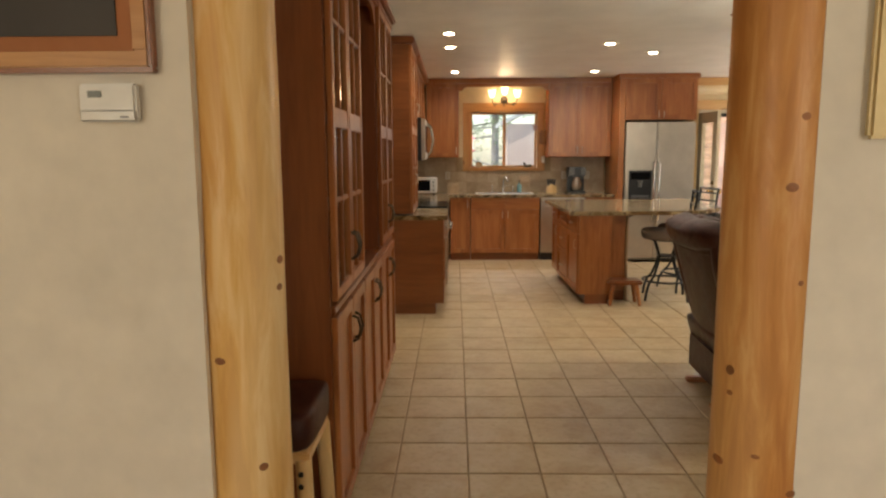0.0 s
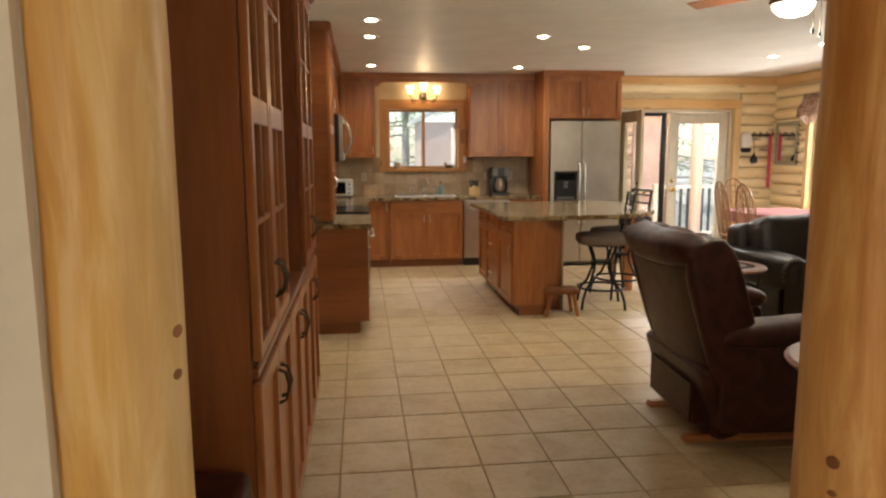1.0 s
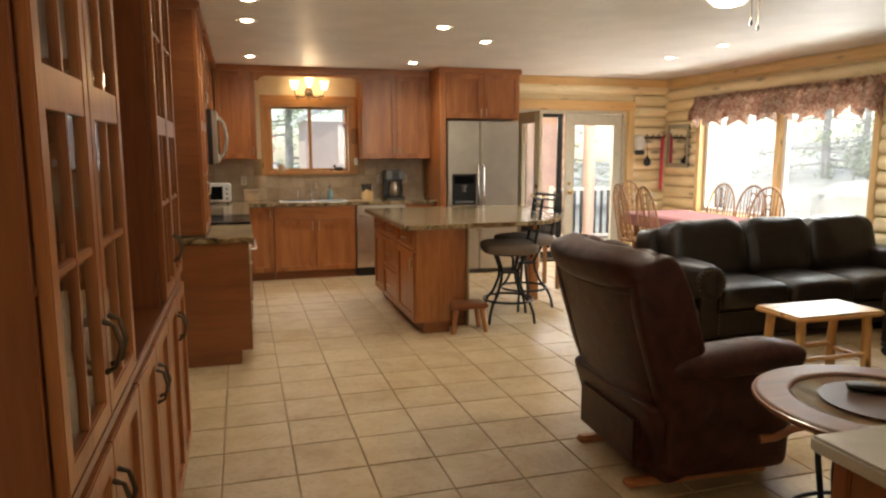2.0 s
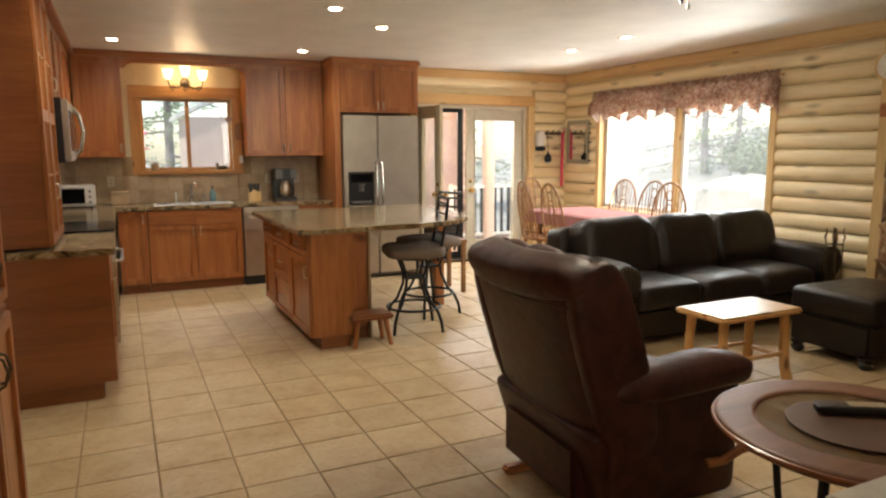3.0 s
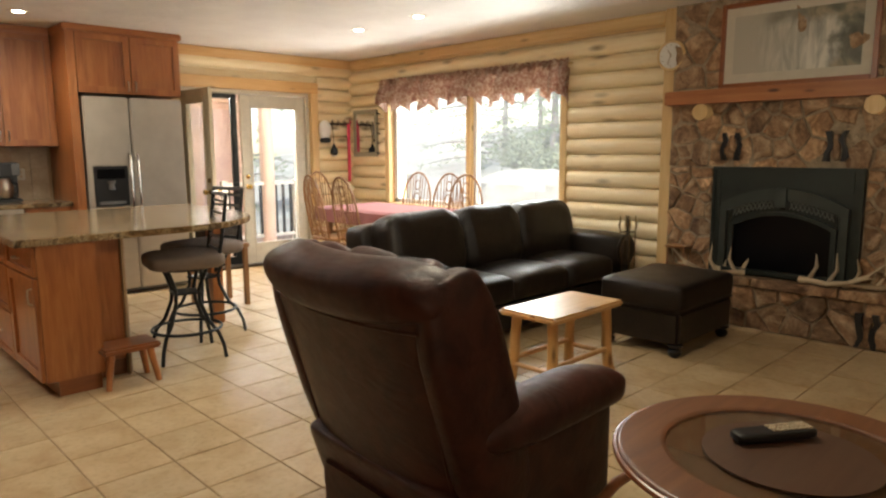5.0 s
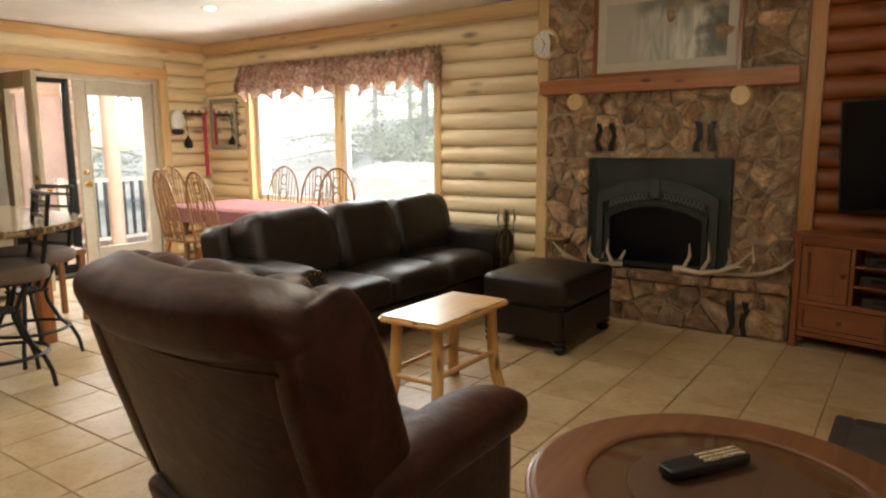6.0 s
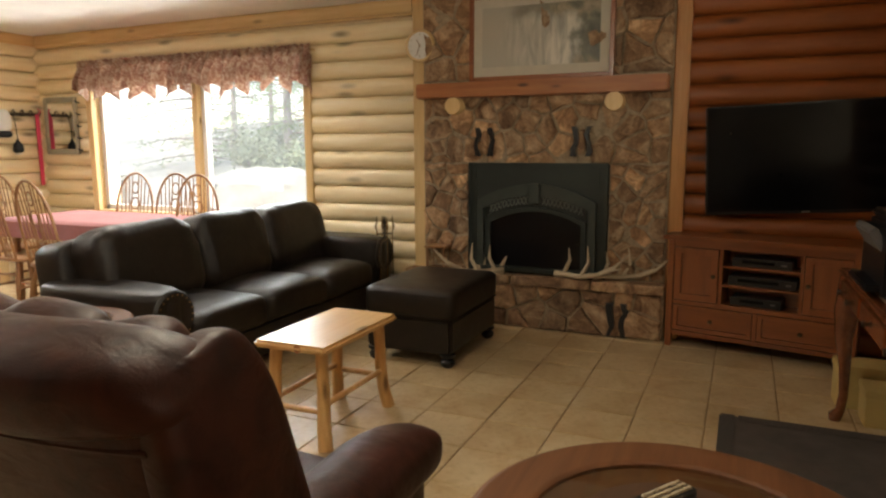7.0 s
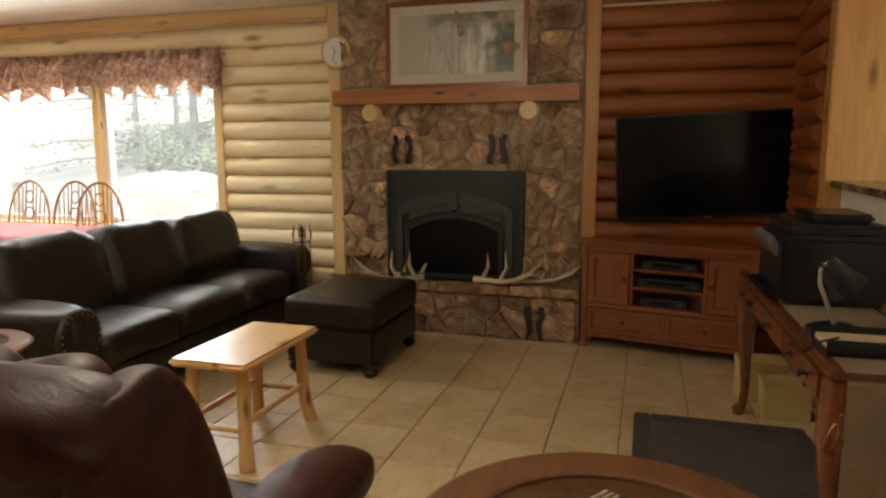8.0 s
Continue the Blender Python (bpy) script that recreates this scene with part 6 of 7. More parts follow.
def desk():
    x0, x1, y0, y1, h = 2.82, 4.50, 2.19, 2.60, 0.765
    th = thing("writing_desk", "reddish carved writing desk with cabriole legs and brass pulls", "desk", DESK)
    part("top", boxes((x0, x1, y0, y1, h - 0.028, h), bevel=0.01), M_DESK, th)
    n, ol = 40, []
    for k in range(n + 1):
        u = k / n
        low = h - 0.15 + 0.045 * math.sin(math.pi * u) ** 0.6 - 0.02 * math.cos(u * 6 * math.pi)
        ol.append((x0 + 0.07 + (x1 - x0 - 0.14) * u, low))
    part("apron", prism(ol + [(x1 - 0.07, h - 0.028), (x0 + 0.07, h - 0.028)], 0, 0.025, 0.002, T((0, y1 - 0.015, 0)) @ R(radians(90), 4, "X")), M_DESK, th)
    for a in (x0 + 0.02, x1 - 0.045):
        part("side_apron", boxes((a, a + 0.025, y0 + 0.03, y1 - 0.03, h - 0.16, h - 0.028), bevel=0.003), M_DESK, th)
    for k in range(3):
        a = x0 + 0.13 + 0.5 * k
        d = part("drawer_front", boxes((a, a + 0.46, y1 - 0.015, y1 - 0.003, h - 0.125, h - 0.04), bevel=0.003), M_DESK, th)
        for f in (0.12, 0.34) if k != 1 else (0.23,):
            part("pull", lathe([(0.016, 0), (0.006, 0.006), (0.006, 0.016), (0.014, 0.022), (0.012, 0.03)], 14, T((a + f, y1 - 0.003, h - 0.083)) @ R(radians(-90), 4, "X")), M_BRONZE, d, "small antique brass pull")
    for x, sx in ((x0 + 0.05, -1), (x1 - 0.05, 1)):
        for y, sy in ((y0 + 0.05, -1), (y1 - 0.045, 1)):
            prof = [(-0.012, h - 0.03, 0.058), (-0.008, 0.64, 0.06), (0.002, 0.56, 0.056), (0.004, 0.42, 0.04), (-0.008, 0.28, 0.026), (-0.012, 0.14, 0.021), (-0.004, 0.06, 0.022), (0.012, 0.025, 0.032), (0.014, 0.0, 0.026)]
            leg = part("leg", rod([(x + sx * o, y + sy * o, z) for o, z, r in prof], [r for o, z, r in prof], 14), M_DESK, th)
            for q in range(3):
                part("carving", pillow((0.010, 0.016, 0.05), (0.7, 0.7), 14, 9, T((x - 0.046 if sx < 0 else x + 0.046, y + (q - 1) * 0.026, 0.60 - 0.03 * abs(q - 1))) @ R(radians(18 * (q - 1)), 4, "X"), 0.1, q), M_DESK, leg)


M_DESK = wood("carved_desk_wood", (0.10, 0.028, 0.009), (0.17, 0.052, 0.017), (0.25, 0.085, 0.03), "X", 0.25, coat=0.5)
desk()
rn = thing("table_runner", "tan cloth runner lying along the desk and hanging over its end", "table runner", DESK)
bm = bmesh.new()
rows = []
for k in range(40):
    s = k / 39 * 2.1
    pts = []
    for j in range(8):
        y = 2.22 + 0.335 * j / 7
        if s < 1.64:
            p = (4.46 - s, y, 0.7665 + 0.0006 * math.sin(s * 20 + j))
        else:
            d = s - 1.64
            p = (2.812 - 0.006 * math.sin(j * 1.5) * d * 2, y, 0.7665 - d)
        pts.append(bm.verts.new(p))
    rows.append(pts)
for a, b in zip(rows, rows[1:]):
    for j in range(7):
        bm.faces.new((a[j], a[j + 1], b[j + 1], b[j]))
bmesh.ops.solidify(bm, geom=bm.faces[:], thickness=-0.002)
M_RUNNER = plain("tan_cloth", (0.56, 0.42, 0.27), 0.95, vary=0.1, scale=40, relief=0.4)
part("cloth", bm, M_RUNNER, rn)
pt = thing("printer", "black inkjet printer and scanner on the desk", "printer", DESK @ T((3.92, 2.38, 0.769)) @ Matrix.Diagonal((1.1, 1.1, 1.18, 1)))
part("body", boxes((-0.22, 0.22, -0.19, 0.17, 0.0, 0.24), bevel=0.02), M_BLACK, pt)
part("lid", boxes((-0.20, 0.21, -0.18, 0.15, 0.242, 0.275), bevel=0.012), M_BLACK, pt)
part("feeder", boxes((-0.12, 0.18, -0.15, 0.06, 0.276, 0.305), bevel=0.01), M_BLACK, pt)
part("control_panel", boxes((0.0, 0.30, -0.03, 0.0, 0, 0.08), bevel=0.006, m=T((-0.15, 0.17, 0.15)) @ R(radians(-35), 4, "X")), M_GREYPL, pt)
part("paper_tray", boxes((-0.16, 0.16, 0.14, 0.22, 0.02, 0.045), bevel=0.006), M_BLACK, pt)
part("display", boxes((-0.06, 0.04, 0.168, 0.176, 0.175, 0.21), bevel=0.001), M_SCREEN, pt)
M_NECK = plain("beige_neck", (0.34, 0.30, 0.23), 0.4)
dl = thing("desk_lamp", "black desk lamp with a curved grey neck", "desk lamp", DESK @ T((3.28, 2.47, 0.769)))
part("base", lathe([(0.09, 0), (0.09, 0.015), (0.05, 0.03)], 28), M_BLACK, dl)
part("neck", rod([(0, 0, 0.02), (-0.02, 0.03, 0.09), (-0.01, 0.06, 0.17), (0.03, 0.05, 0.215), (0.07, 0.02, 0.20)], 0.007, 10), M_NECK, dl)
part("shade", lathe([(0.024, 0), (0.036, 0.015), (0.045, 0.06), (0.068, 0.13), (0.062, 0.13), (0.03, 0.02)], 24, T((0.06, 0.02, 0.225)) @ R(radians(140), 4, "X") @ T((0, 0, -0.02))), M_BLACK, dl)
sp = thing("stapler_tray", "black wire desk tray holding papers and cables", "desk tray", DESK @ T((3.08, 2.44, 0.769)))
part("tray", boxes((-0.10, 0.10, -0.13, 0.13, 0.0, 0.012), (-0.10, -0.09, -0.13, 0.13, 0.012, 0.05), (0.09, 0.10, -0.13, 0.13, 0.012, 0.05), bevel=0.003), M_BLACK, sp)
part("papers", boxes((-0.08, 0.08, -0.12, 0.12, 0.013, 0.03), bevel=0.001), M_RUNNER, sp)
part("cable", rod([(-0.1, 0.1, 0.06), (-0.13, 0.16, 0.05), (-0.11, 0.2, 0.008), (-0.02, 0.22, 0.008), (0.06, 0.16, 0.03)], 0.004, 6), M_BLACK, sp)
M_CARD = plain("yellow_card", (0.52, 0.38, 0.13), 0.8, vary=0.12, scale=12)
for (x, y, w, d, h, lab) in ((4.74, 2.42, 0.18, 0.24, 0.22, "yellowish cardboard box on the floor under the desk"), (4.50, 2.34, 0.18, 0.22, 0.18, "low tan storage box with a lid under the desk")):
    bx = thing("storage_box", lab, "box", DESK @ T((x, y, 0)), "boxes under the desk")
    part("body", boxes((-w / 2, w / 2, -d / 2, d / 2, 0, h), bevel=0.004), M_CARD, bx)
    part("lid", boxes((-w / 2 - 0.006, w / 2 + 0.006, -d / 2 - 0.006, d / 2 + 0.006, h - 0.03, h + 0.008), bevel=0.004), M_CARD, bx)
mt2 = thing("floor_mat", "dark grey-brown woven mat with a ribbed border on the tiles", "rug", T((3.55, 2.63, 0)))


def woven(name):
    m, nt, b = base(name, 0.9)
    v = coords(nt, (1, 1, 1), False)
    wv = node(nt, "ShaderNodeTexWave", Scale=22.0, Distortion=1.0)
    wv.wave_profile = "SIN"
    nt.links.new(v, wv.inputs["Vector"])
    nt.links.new(ramp(nt, wv.outputs[0], [(0.2, (0.03, 0.024, 0.02)), (0.8, (0.085, 0.068, 0.056))]), b.inputs["Base Color"])
    bump(nt, b, wv.outputs[0], 0.6, 0.006)
    return m


M_MATT = woven("woven_mat")
part("field", pillow((0.70, 0.38, 0.009), (0.12, 0.08), 72, 8, T((0, 0, 0.009))), plain("mat_field", (0.075, 0.06, 0.05), 0.9, vary=0.2, scale=60, relief=0.5), mt2)
part("border", boxes((-0.72, 0.72, 0.33, 0.41, 0.001, 0.022), (0.63, 0.72, -0.40, 0.33, 0.001, 0.022), (-0.72, 0.63, -0.41, -0.33, 0.001, 0.022), bevel=0.008), M_MATT, mt2)

# ---- bar stools and step stool at the island ----
def bar_stool(m):
    th = thing("bar_stool", "dark iron bar stool with a brown padded seat and ladder back", "bar stool", m, "bar stools at the island")
    part("seat", pillow((0.245, 0.245, 0.055), (0.5, 0.45), 40, 14, T((0, 0, 0.66)), 0.01, 2), M_SEATPAD, th)
    part("seat_ring", rod([(0.17 * math.cos(a), 0.17 * math.sin(a), 0.605) for a in [2 * math.pi * k / 32 for k in range(33)]], 0.009, 8), M_IRON, th)
    part("swivel_plate", boxes((-0.09, 0.09, -0.09, 0.09, 0.43, 0.445), bevel=0.004), M_IRON, th)
    for k in range(4):
        a = radians(45 + 90 * k)
        c, s = math.cos(a), math.sin(a)
        prof = [(0.17, 0.60), (0.13, 0.52), (0.10, 0.45), (0.11, 0.37), (0.17, 0.24), (0.235, 0.17), (0.27, 0.09), (0.285, 0.0)]
        part("leg", rod([(r * c, r * s, z) for r, z in prof], 0.0125, 8), M_IRON, th)
    part("foot_ring", rod([(0.222 * math.cos(a), 0.222 * math.sin(a), 0.19) for a in [2 * math.pi * k / 40 for k in range(41)]], 0.011, 8), M_IRON, th)
    for s in (-1, 1):
        part("back_post", rod([(0.17, 0.155 * s, 0.58), (0.205, 0.16 * s, 0.72), (0.235, 0.165 * s, 0.90), (0.26, 0.165 * s, 1.09)], 0.0125, 8), M_IRON, th)
    for k, z in enumerate((0.72, 0.80, 0.88, 0.96, 1.04)):
        x = 0.205 + 0.055 * (z - 0.72) / 0.36
        part("back_slat", boxes((x - 0.003, x + 0.003, -0.16, 0.16, z - 0.009, z + 0.009), bevel=0.002), M_STEELSLAT, th)
    part("top_rail", boxes((0.245, 0.275, -0.175, 0.175, 1.075, 1.10), bevel=0.006), M_STEELSLAT, th)
    return th


M_STEELSLAT = plain("grey_iron", (0.16, 0.165, 0.165), 0.35, 0.8, vary=0.1)
bs = bar_stool(T((2.16, 6.97, 0)) @ R(radians(-12), 4, "Z"))
copy_thing(bs, T((2.50, 7.42, 0)) @ R(radians(12), 4, "Z"))

ss = thing("step_stool", "small dark reddish wooden step stool on the tiles", "step stool", T((1.665, 6.69, 0)))
part("seat", boxes((-0.165, 0.165, -0.115, 0.115, 0.205, 0.245), bevel=0.012), M_HUTCHX, ss)
for a in (-1, 1):
    for b in (-1, 1):
        part("leg", rod([(0.11 * a, 0.07 * b, 0.21), (0.145 * a, 0.095 * b, 0)], [0.022, 0.017], 10), M_CHERRY, ss)


# ---- dining table and windsor chairs ----
dt = thing("dining_table", "oak dining table with turned legs beside the window", "table", T((4.98, 8.10, 0)))
part("tabletop", boxes((-0.42, 0.42, -0.90, 0.90, 0.715, 0.745), bevel=0.01), M_WINDSOR, dt)
part("apron", boxes((-0.34, 0.34, -0.80, -0.78, 0.62, 0.715), (-0.34, 0.34, 0.78, 0.80, 0.62, 0.715), (-0.34, -0.32, -0.78, 0.78, 0.62, 0.715), (0.32, 0.34, -0.78, 0.78, 0.62, 0.715), bevel=0.003), M_WINDSOR, dt)
for a in (-1, 1):
    for b in (-1, 1):
        part("leg", lathe([(0.02, 0), (0.03, 0.08), (0.022, 0.2), (0.036, 0.42), (0.026, 0.5), (0.04, 0.6), (0.04, 0.715)], 16, T((0.32 * a, 0.78 * b, 0))), M_WINDSOR, dt)
tc = thing("tablecloth", "dusty rose tablecloth draped over the dining table", "tablecloth", T((4.98, 8.10, 0)))
M_CLOTH = plain("rose_cloth", (0.27, 0.10, 0.095), 0.9, vary=0.1, scale=24, relief=0.3)
bm = bmesh.new()
NX, NY = 26, 44
gridv = []
for i in range(NX + 1):
    row = []
    for j in range(NY + 1):
        u, v = -0.58 + 1.16 * i / NX, -1.06 + 2.12 * j / NY
        dx, dy = max(0, abs(u) - 0.425), max(0, abs(v) - 0.905)
        d = max(dx, dy)
        x, y = max(-0.43, min(0.43, u)), max(-0.91, min(0.91, v))
        wav = 0.012 * math.sin(v * 22) * dx * 6 + 0.0
        wav2 = 0.012 * math.sin(u * 22) * dy * 6
        row.append(bm.verts.new((x + math.copysign(dx * 0.12, u) + wav, y + math.copysign(dy * 0.12, v) + wav2, 0.752 - d)))
    gridv.append(row)
for i in range(NX):
    for j in range(NY):
        bm.faces.new((gridv[i][j], gridv[i + 1][j], gridv[i + 1][j + 1], gridv[i][j + 1]))
part("cloth", bm, M_CLOTH, tc)


def windsor(m):
    """Bow-back chair that faces local -x; its back stands at local +x."""
    th = thing("windsor_chair", "brown bow-back windsor chair with a pierced centre splat", "chair", m, "chairs round the dining table")
    part("seat", pillow((0.21, 0.215, 0.022), (0.5, 0.55), 36, 10, T((0, 0, 0.445)), 0, 0, lambda q: q - Vector((0, 0, 0.012 * (1 - (q.x / 0.21) ** 2)))), M_WINDSOR, th)
    for a in (-1, 1):
        for b in (-1, 1):
            part("leg", rod([(0.13 * a, 0.14 * b, 0.435), (0.165 * a, 0.175 * b, 0.28), (0.20 * a, 0.21 * b, 0.0)], [0.014, 0.021, 0.012], 10), M_WINDSOR, th)
    part("stretcher", rod([(-0.17, -0.17, 0.2), (0.17, -0.17, 0.2)], 0.01, 8), M_WINDSOR, th)
    part("stretcher", rod([(-0.17, 0.17, 0.2), (0.17, 0.17, 0.2)], 0.01, 8), M_WINDSOR, th)
    part("stretcher", rod([(0, -0.17, 0.2), (0, 0.17, 0.2)], 0.01, 8), M_WINDSOR, th)
    tilt = T((0.165, 0, 0.455)) @ R(radians(11), 4, "Y")
    bow = []
    for k in range(25):
        a = math.pi * k / 24
        bow.append(Vector((0, 0.205 * math.cos(a) * (0.86 + 0.14 * math.sin(a)), 0.17 * min(1, math.sin(a) * 3.0) + 0.50 * math.sin(a) ** 0.9)))
    part("bow", rod([tilt @ p for p in bow], 0.0115, 8), M_WINDSOR, th)
    for y in (-0.135, -0.095, -0.06, 0.06, 0.095, 0.135):
        z = 0.65 * math.sqrt(max(0.05, 1 - (y / 0.21) ** 2)) ** 0.9
        part("spindle", rod([tilt @ Vector((0, y * 0.85, 0)), tilt @ Vector((0, y, z))], 0.0055, 6), M_WINDSOR, th)
    for k, z in enumerate((0.10, 0.24, 0.38, 0.53)):
        ring = [tilt @ Vector((0, (0.030 if k != 2 else 0.042) * math.cos(q), z + 0.055 * math.sin(q))) for q in [2 * math.pi * i / 16 for i in range(17)]]
        part("splat_ring", rod(ring, 0.0065, 6), M_WINDSOR, th)
    part("splat_rail", rod([tilt @ Vector((0, -0.035, 0)), tilt @ Vector((0, -0.03, 0.65))], 0.0055, 6), M_WINDSOR, th)
    part("splat_rail", rod([tilt @ Vector((0, 0.035, 0)), tilt @ Vector((0, 0.03, 0.65))], 0.0055, 6), M_WINDSOR, th)
    return th


wc = windsor(T((5.25, 8.24, 0)) @ R(radians(20), 4, "Z"))
for x, y, a in ((5.27, 7.74, 22), (5.16, 7.30, 34), (4.53, 8.62, 176), (4.44, 7.98, 184), (4.92, 9.20, 92)):
    copy_thing(wc, T((x, y, 0)) @ R(radians(a), 4, "Z"))

# ---- hooks and mirror in the corner ----
hk = thing("coat_hooks", "dark iron hook rail on the log wall", "coat rack", T((5.47, DOORWALL - 0.062, 1.70)))
part("rail", boxes((-0.16, 0.16, -0.012, 0, -0.015, 0.015), bevel=0.004), M_BRONZE, hk)
for k in range(4):
    x = -0.14 + 0.093 * k
    part("hook", rod([(x, 0, 0), (x, -0.05, -0.02), (x, -0.07, 0.01), (x, -0.065, 0.04)], 0.006, 8), M_BRONZE, hk)
    part("scroll", rod([(x, -0.01, 0.0), (x + 0.03, -0.012, 0.045), (x + 0.05, -0.012, 0.02)], 0.005, 6), M_BRONZE, hk)
ht = thing("baseball_cap", "pale cap with a dark brim hanging on the door trim", "cap", T((5.22, DOORWALL - 0.11, 1.62)))
part("crown", pillow((0.075, 0.06, 0.12), (0.8, 0.8), 24, 14, T((0, 0, 0.0)), 0.03, 1), M_WHITE, ht)
part("brim", pillow((0.07, 0.055, 0.035), (0.7, 0.8), 20, 10, T((0.0, -0.01, -0.125))), M_IRON, ht)
ln = thing("hanging_lamp", "small dark metal lantern hanging from a hook", "lantern", T((5.34, DOORWALL - 0.13, 1.36)))
part("body", lathe([(0.03, -0.05), (0.05, -0.03), (0.045, 0.03), (0.02, 0.06), (0.008, 0.09)], 18), M_IRON, ln)
part("glass", lathe([(0.035, -0.055), (0.03, -0.068)], 18), M_WHITE, ln)
part("chain", rod([(0, 0, 0.09), (-0.005, 0.0, 0.2), (0, 0.03, 0.32)], 0.004, 6), M_IRON, ln)
M_PINK = plain("pink_nylon", (0.62, 0.05, 0.11), 0.6, vary=0.1)
lea = thing("dog_lead", "bright pink nylon lead hanging from the hook rail", "dog lead", T((5.58, DOORWALL - 0.115, 0)))
part("strap", boxes((-0.022, 0.022, -0.012, 0.004, 0.97, 1.70), bevel=0.004), M_PINK, lea)
part("strap", boxes((-0.03, 0.0, -0.022, -0.012, 1.02, 1.68), bevel=0.004), M_PINK, lea)
part("loop", rod([(0, -0.02, 1.69), (0.02, -0.03, 1.73), (0, -0.02, 1.76)], 0.007, 8), M_PINK, lea)
mi = thing("wall_mirror", "framed mirror with coat hooks on the log wall", "mirror", T((RIGHT - 0.062, 9.72, 1.29)) @ FACE["-x"])
part("frame", boxes((0, 0.055, -0.02, 0, 0, 0.58), (0.435, 0.49, -0.02, 0, 0, 0.58), (0.055, 0.435, -0.019, 0, 0, 0.055), (0.055, 0.435, -0.019, 0, 0.525, 0.58), bevel=0.006), plain("grey_washed_wood", (0.34, 0.31, 0.22), 0.6, vary=0.15), mi)
part("mirror_glass", boxes((0.05, 0.44, -0.012, -0.004, 0.05, 0.53), bevel=0), M_MIRROR, mi)
for k in range(5):
    part("peg", rod([(0.515, 0.0, 0.04 + 0.12 * k), (0.515, -0.04, 0.045 + 0.12 * k), (0.515, -0.045, 0.06 + 0.12 * k)], 0.008, 6), M_IRON, mi)

# ---- things on the kitchen counters ----
C = 0.913
to = thing("toaster_oven", "white toaster oven with a dark glass door", "toaster oven", T((-0.42, 9.72, C)))
part("body", boxes((-0.19, 0.19, -0.14, 0.16, 0.02, 0.23), bevel=0.012), M_WHITE, to)
part("door_glass", boxes((-0.16, 0.10, -0.148, -0.138, 0.05, 0.20), bevel=0.003), M_SCREEN, to)
part("handle", rod([(-0.14, -0.15, 0.20), (-0.13, -0.17, 0.20), (0.07, -0.17, 0.20), (0.08, -0.15, 0.20)], 0.006, 8), M_CHROME, to)
for k in range(3):
    part("knob", lathe([(0.013, 0), (0.011, 0.014)], 12, T((0.145, -0.14, 0.06 + 0.055 * k)) @ R(radians(90), 4, "X")), M_GREYPL, to)
for a in (-1, 1):
    part("foot", boxes((0.15 * a - 0.015, 0.15 * a + 0.015, -0.12, 0.13, 0, 0.02), bevel=0.003), M_BLACK, to)
bb = thing("bread_box", "small painted canister box in the counter corner", "canister", T((0.0, 9.85, C)))
part("body", boxes((-0.085, 0.085, -0.06, 0.06, 0, 0.12), bevel=0.012), plain("cream_glaze", (0.48, 0.34, 0.2), 0.4, vary=0.3, scale=30), bb)
part("lid", boxes((-0.088, 0.088, -0.063, 0.063, 0.121, 0.145), bevel=0.01), M_RUNNER, bb)
kb = thing("knife_block", "pale wooden knife block with black-handled knives", "knife block", T((1.40, 9.82, C)))
part("block", prism([(-0.07, 0), (0.06, 0), (0.06, 0.10), (-0.02, 0.13), (-0.07, 0.08)], -0.05, 0.05, 0.004, R(radians(90), 4, "X")), M_PINE, kb)
for i in range(4):
    for j in range(2):
        part("knife_handle", boxes((-0.008, 0.008, -0.006, 0.006, 0, 0.10), bevel=0.003, m=T((-0.045 + 0.025 * i, -0.03 + 0.05 * j, 0.10)) @ R(radians(-12 + 6 * i), 4, "Y")), M_BLACK, kb)
cm = thing("coffee_maker", "black and steel coffee maker with a carafe", "coffee maker", T((1.74, 9.83, C)))
part("base", boxes((-0.12, 0.12, -0.12, 0.12, 0, 0.035), bevel=0.008), M_BLACK, cm)
part("tower", boxes((-0.12, 0.12, 0.02, 0.12, 0.035, 0.36), bevel=0.01), M_BLACK, cm)
part("head", boxes((-0.12, 0.12, -0.11, 0.12, 0.24, 0.365), bevel=0.015), M_BLACK, cm)
for a, b in ((-0.115, -0.04), (0.05, 0.115)):
    part("head_trim", boxes((a, b, -0.115, -0.10, 0.25, 0.355), bevel=0.004), M_GREYPL, cm)
part("carafe", lathe([(0.05, 0), (0.066, 0.03), (0.066, 0.11), (0.045, 0.16), (0.05, 0.18)], 24, T((0, -0.045, 0.04))), M_STEEL, cm)
part("carafe_handle", rod([(0.045, -0.09, 0.19), (0.08, -0.13, 0.17), (0.08, -0.13, 0.1), (0.05, -0.1, 0.07)], 0.009, 8), M_BLACK, cm)
sb = thing("soap_bottle", "clear blue soap bottle with a dark pump", "soap bottle", T((0.95, 9.94, C)))
part("bottle", lathe([(0.032, 0), (0.035, 0.01), (0.035, 0.10), (0.014, 0.13), (0.014, 0.145)], 20), plain("blue_soap", (0.22, 0.38, 0.42), 0.15, vary=0.05), sb)
part("pump", rod([(0, 0, 0.145), (0, 0, 0.185), (0, -0.04, 0.185)], [0.008, 0.007, 0.005], 8), M_BLACK, sb)
st = thing("soap_dispenser", "slim chrome soap dispenser at the sink", "soap dispenser", T((0.86, 9.97, C)))
part("body", lathe([(0.018, 0), (0.012, 0.02), (0.012, 0.09), (0.006, 0.1)], 16), M_CHROME, st)
cc = thing("cooking_canister", "yellow and clear jar on the counter by the range", "jar", T((-0.50, 7.06, C + 0.012)))
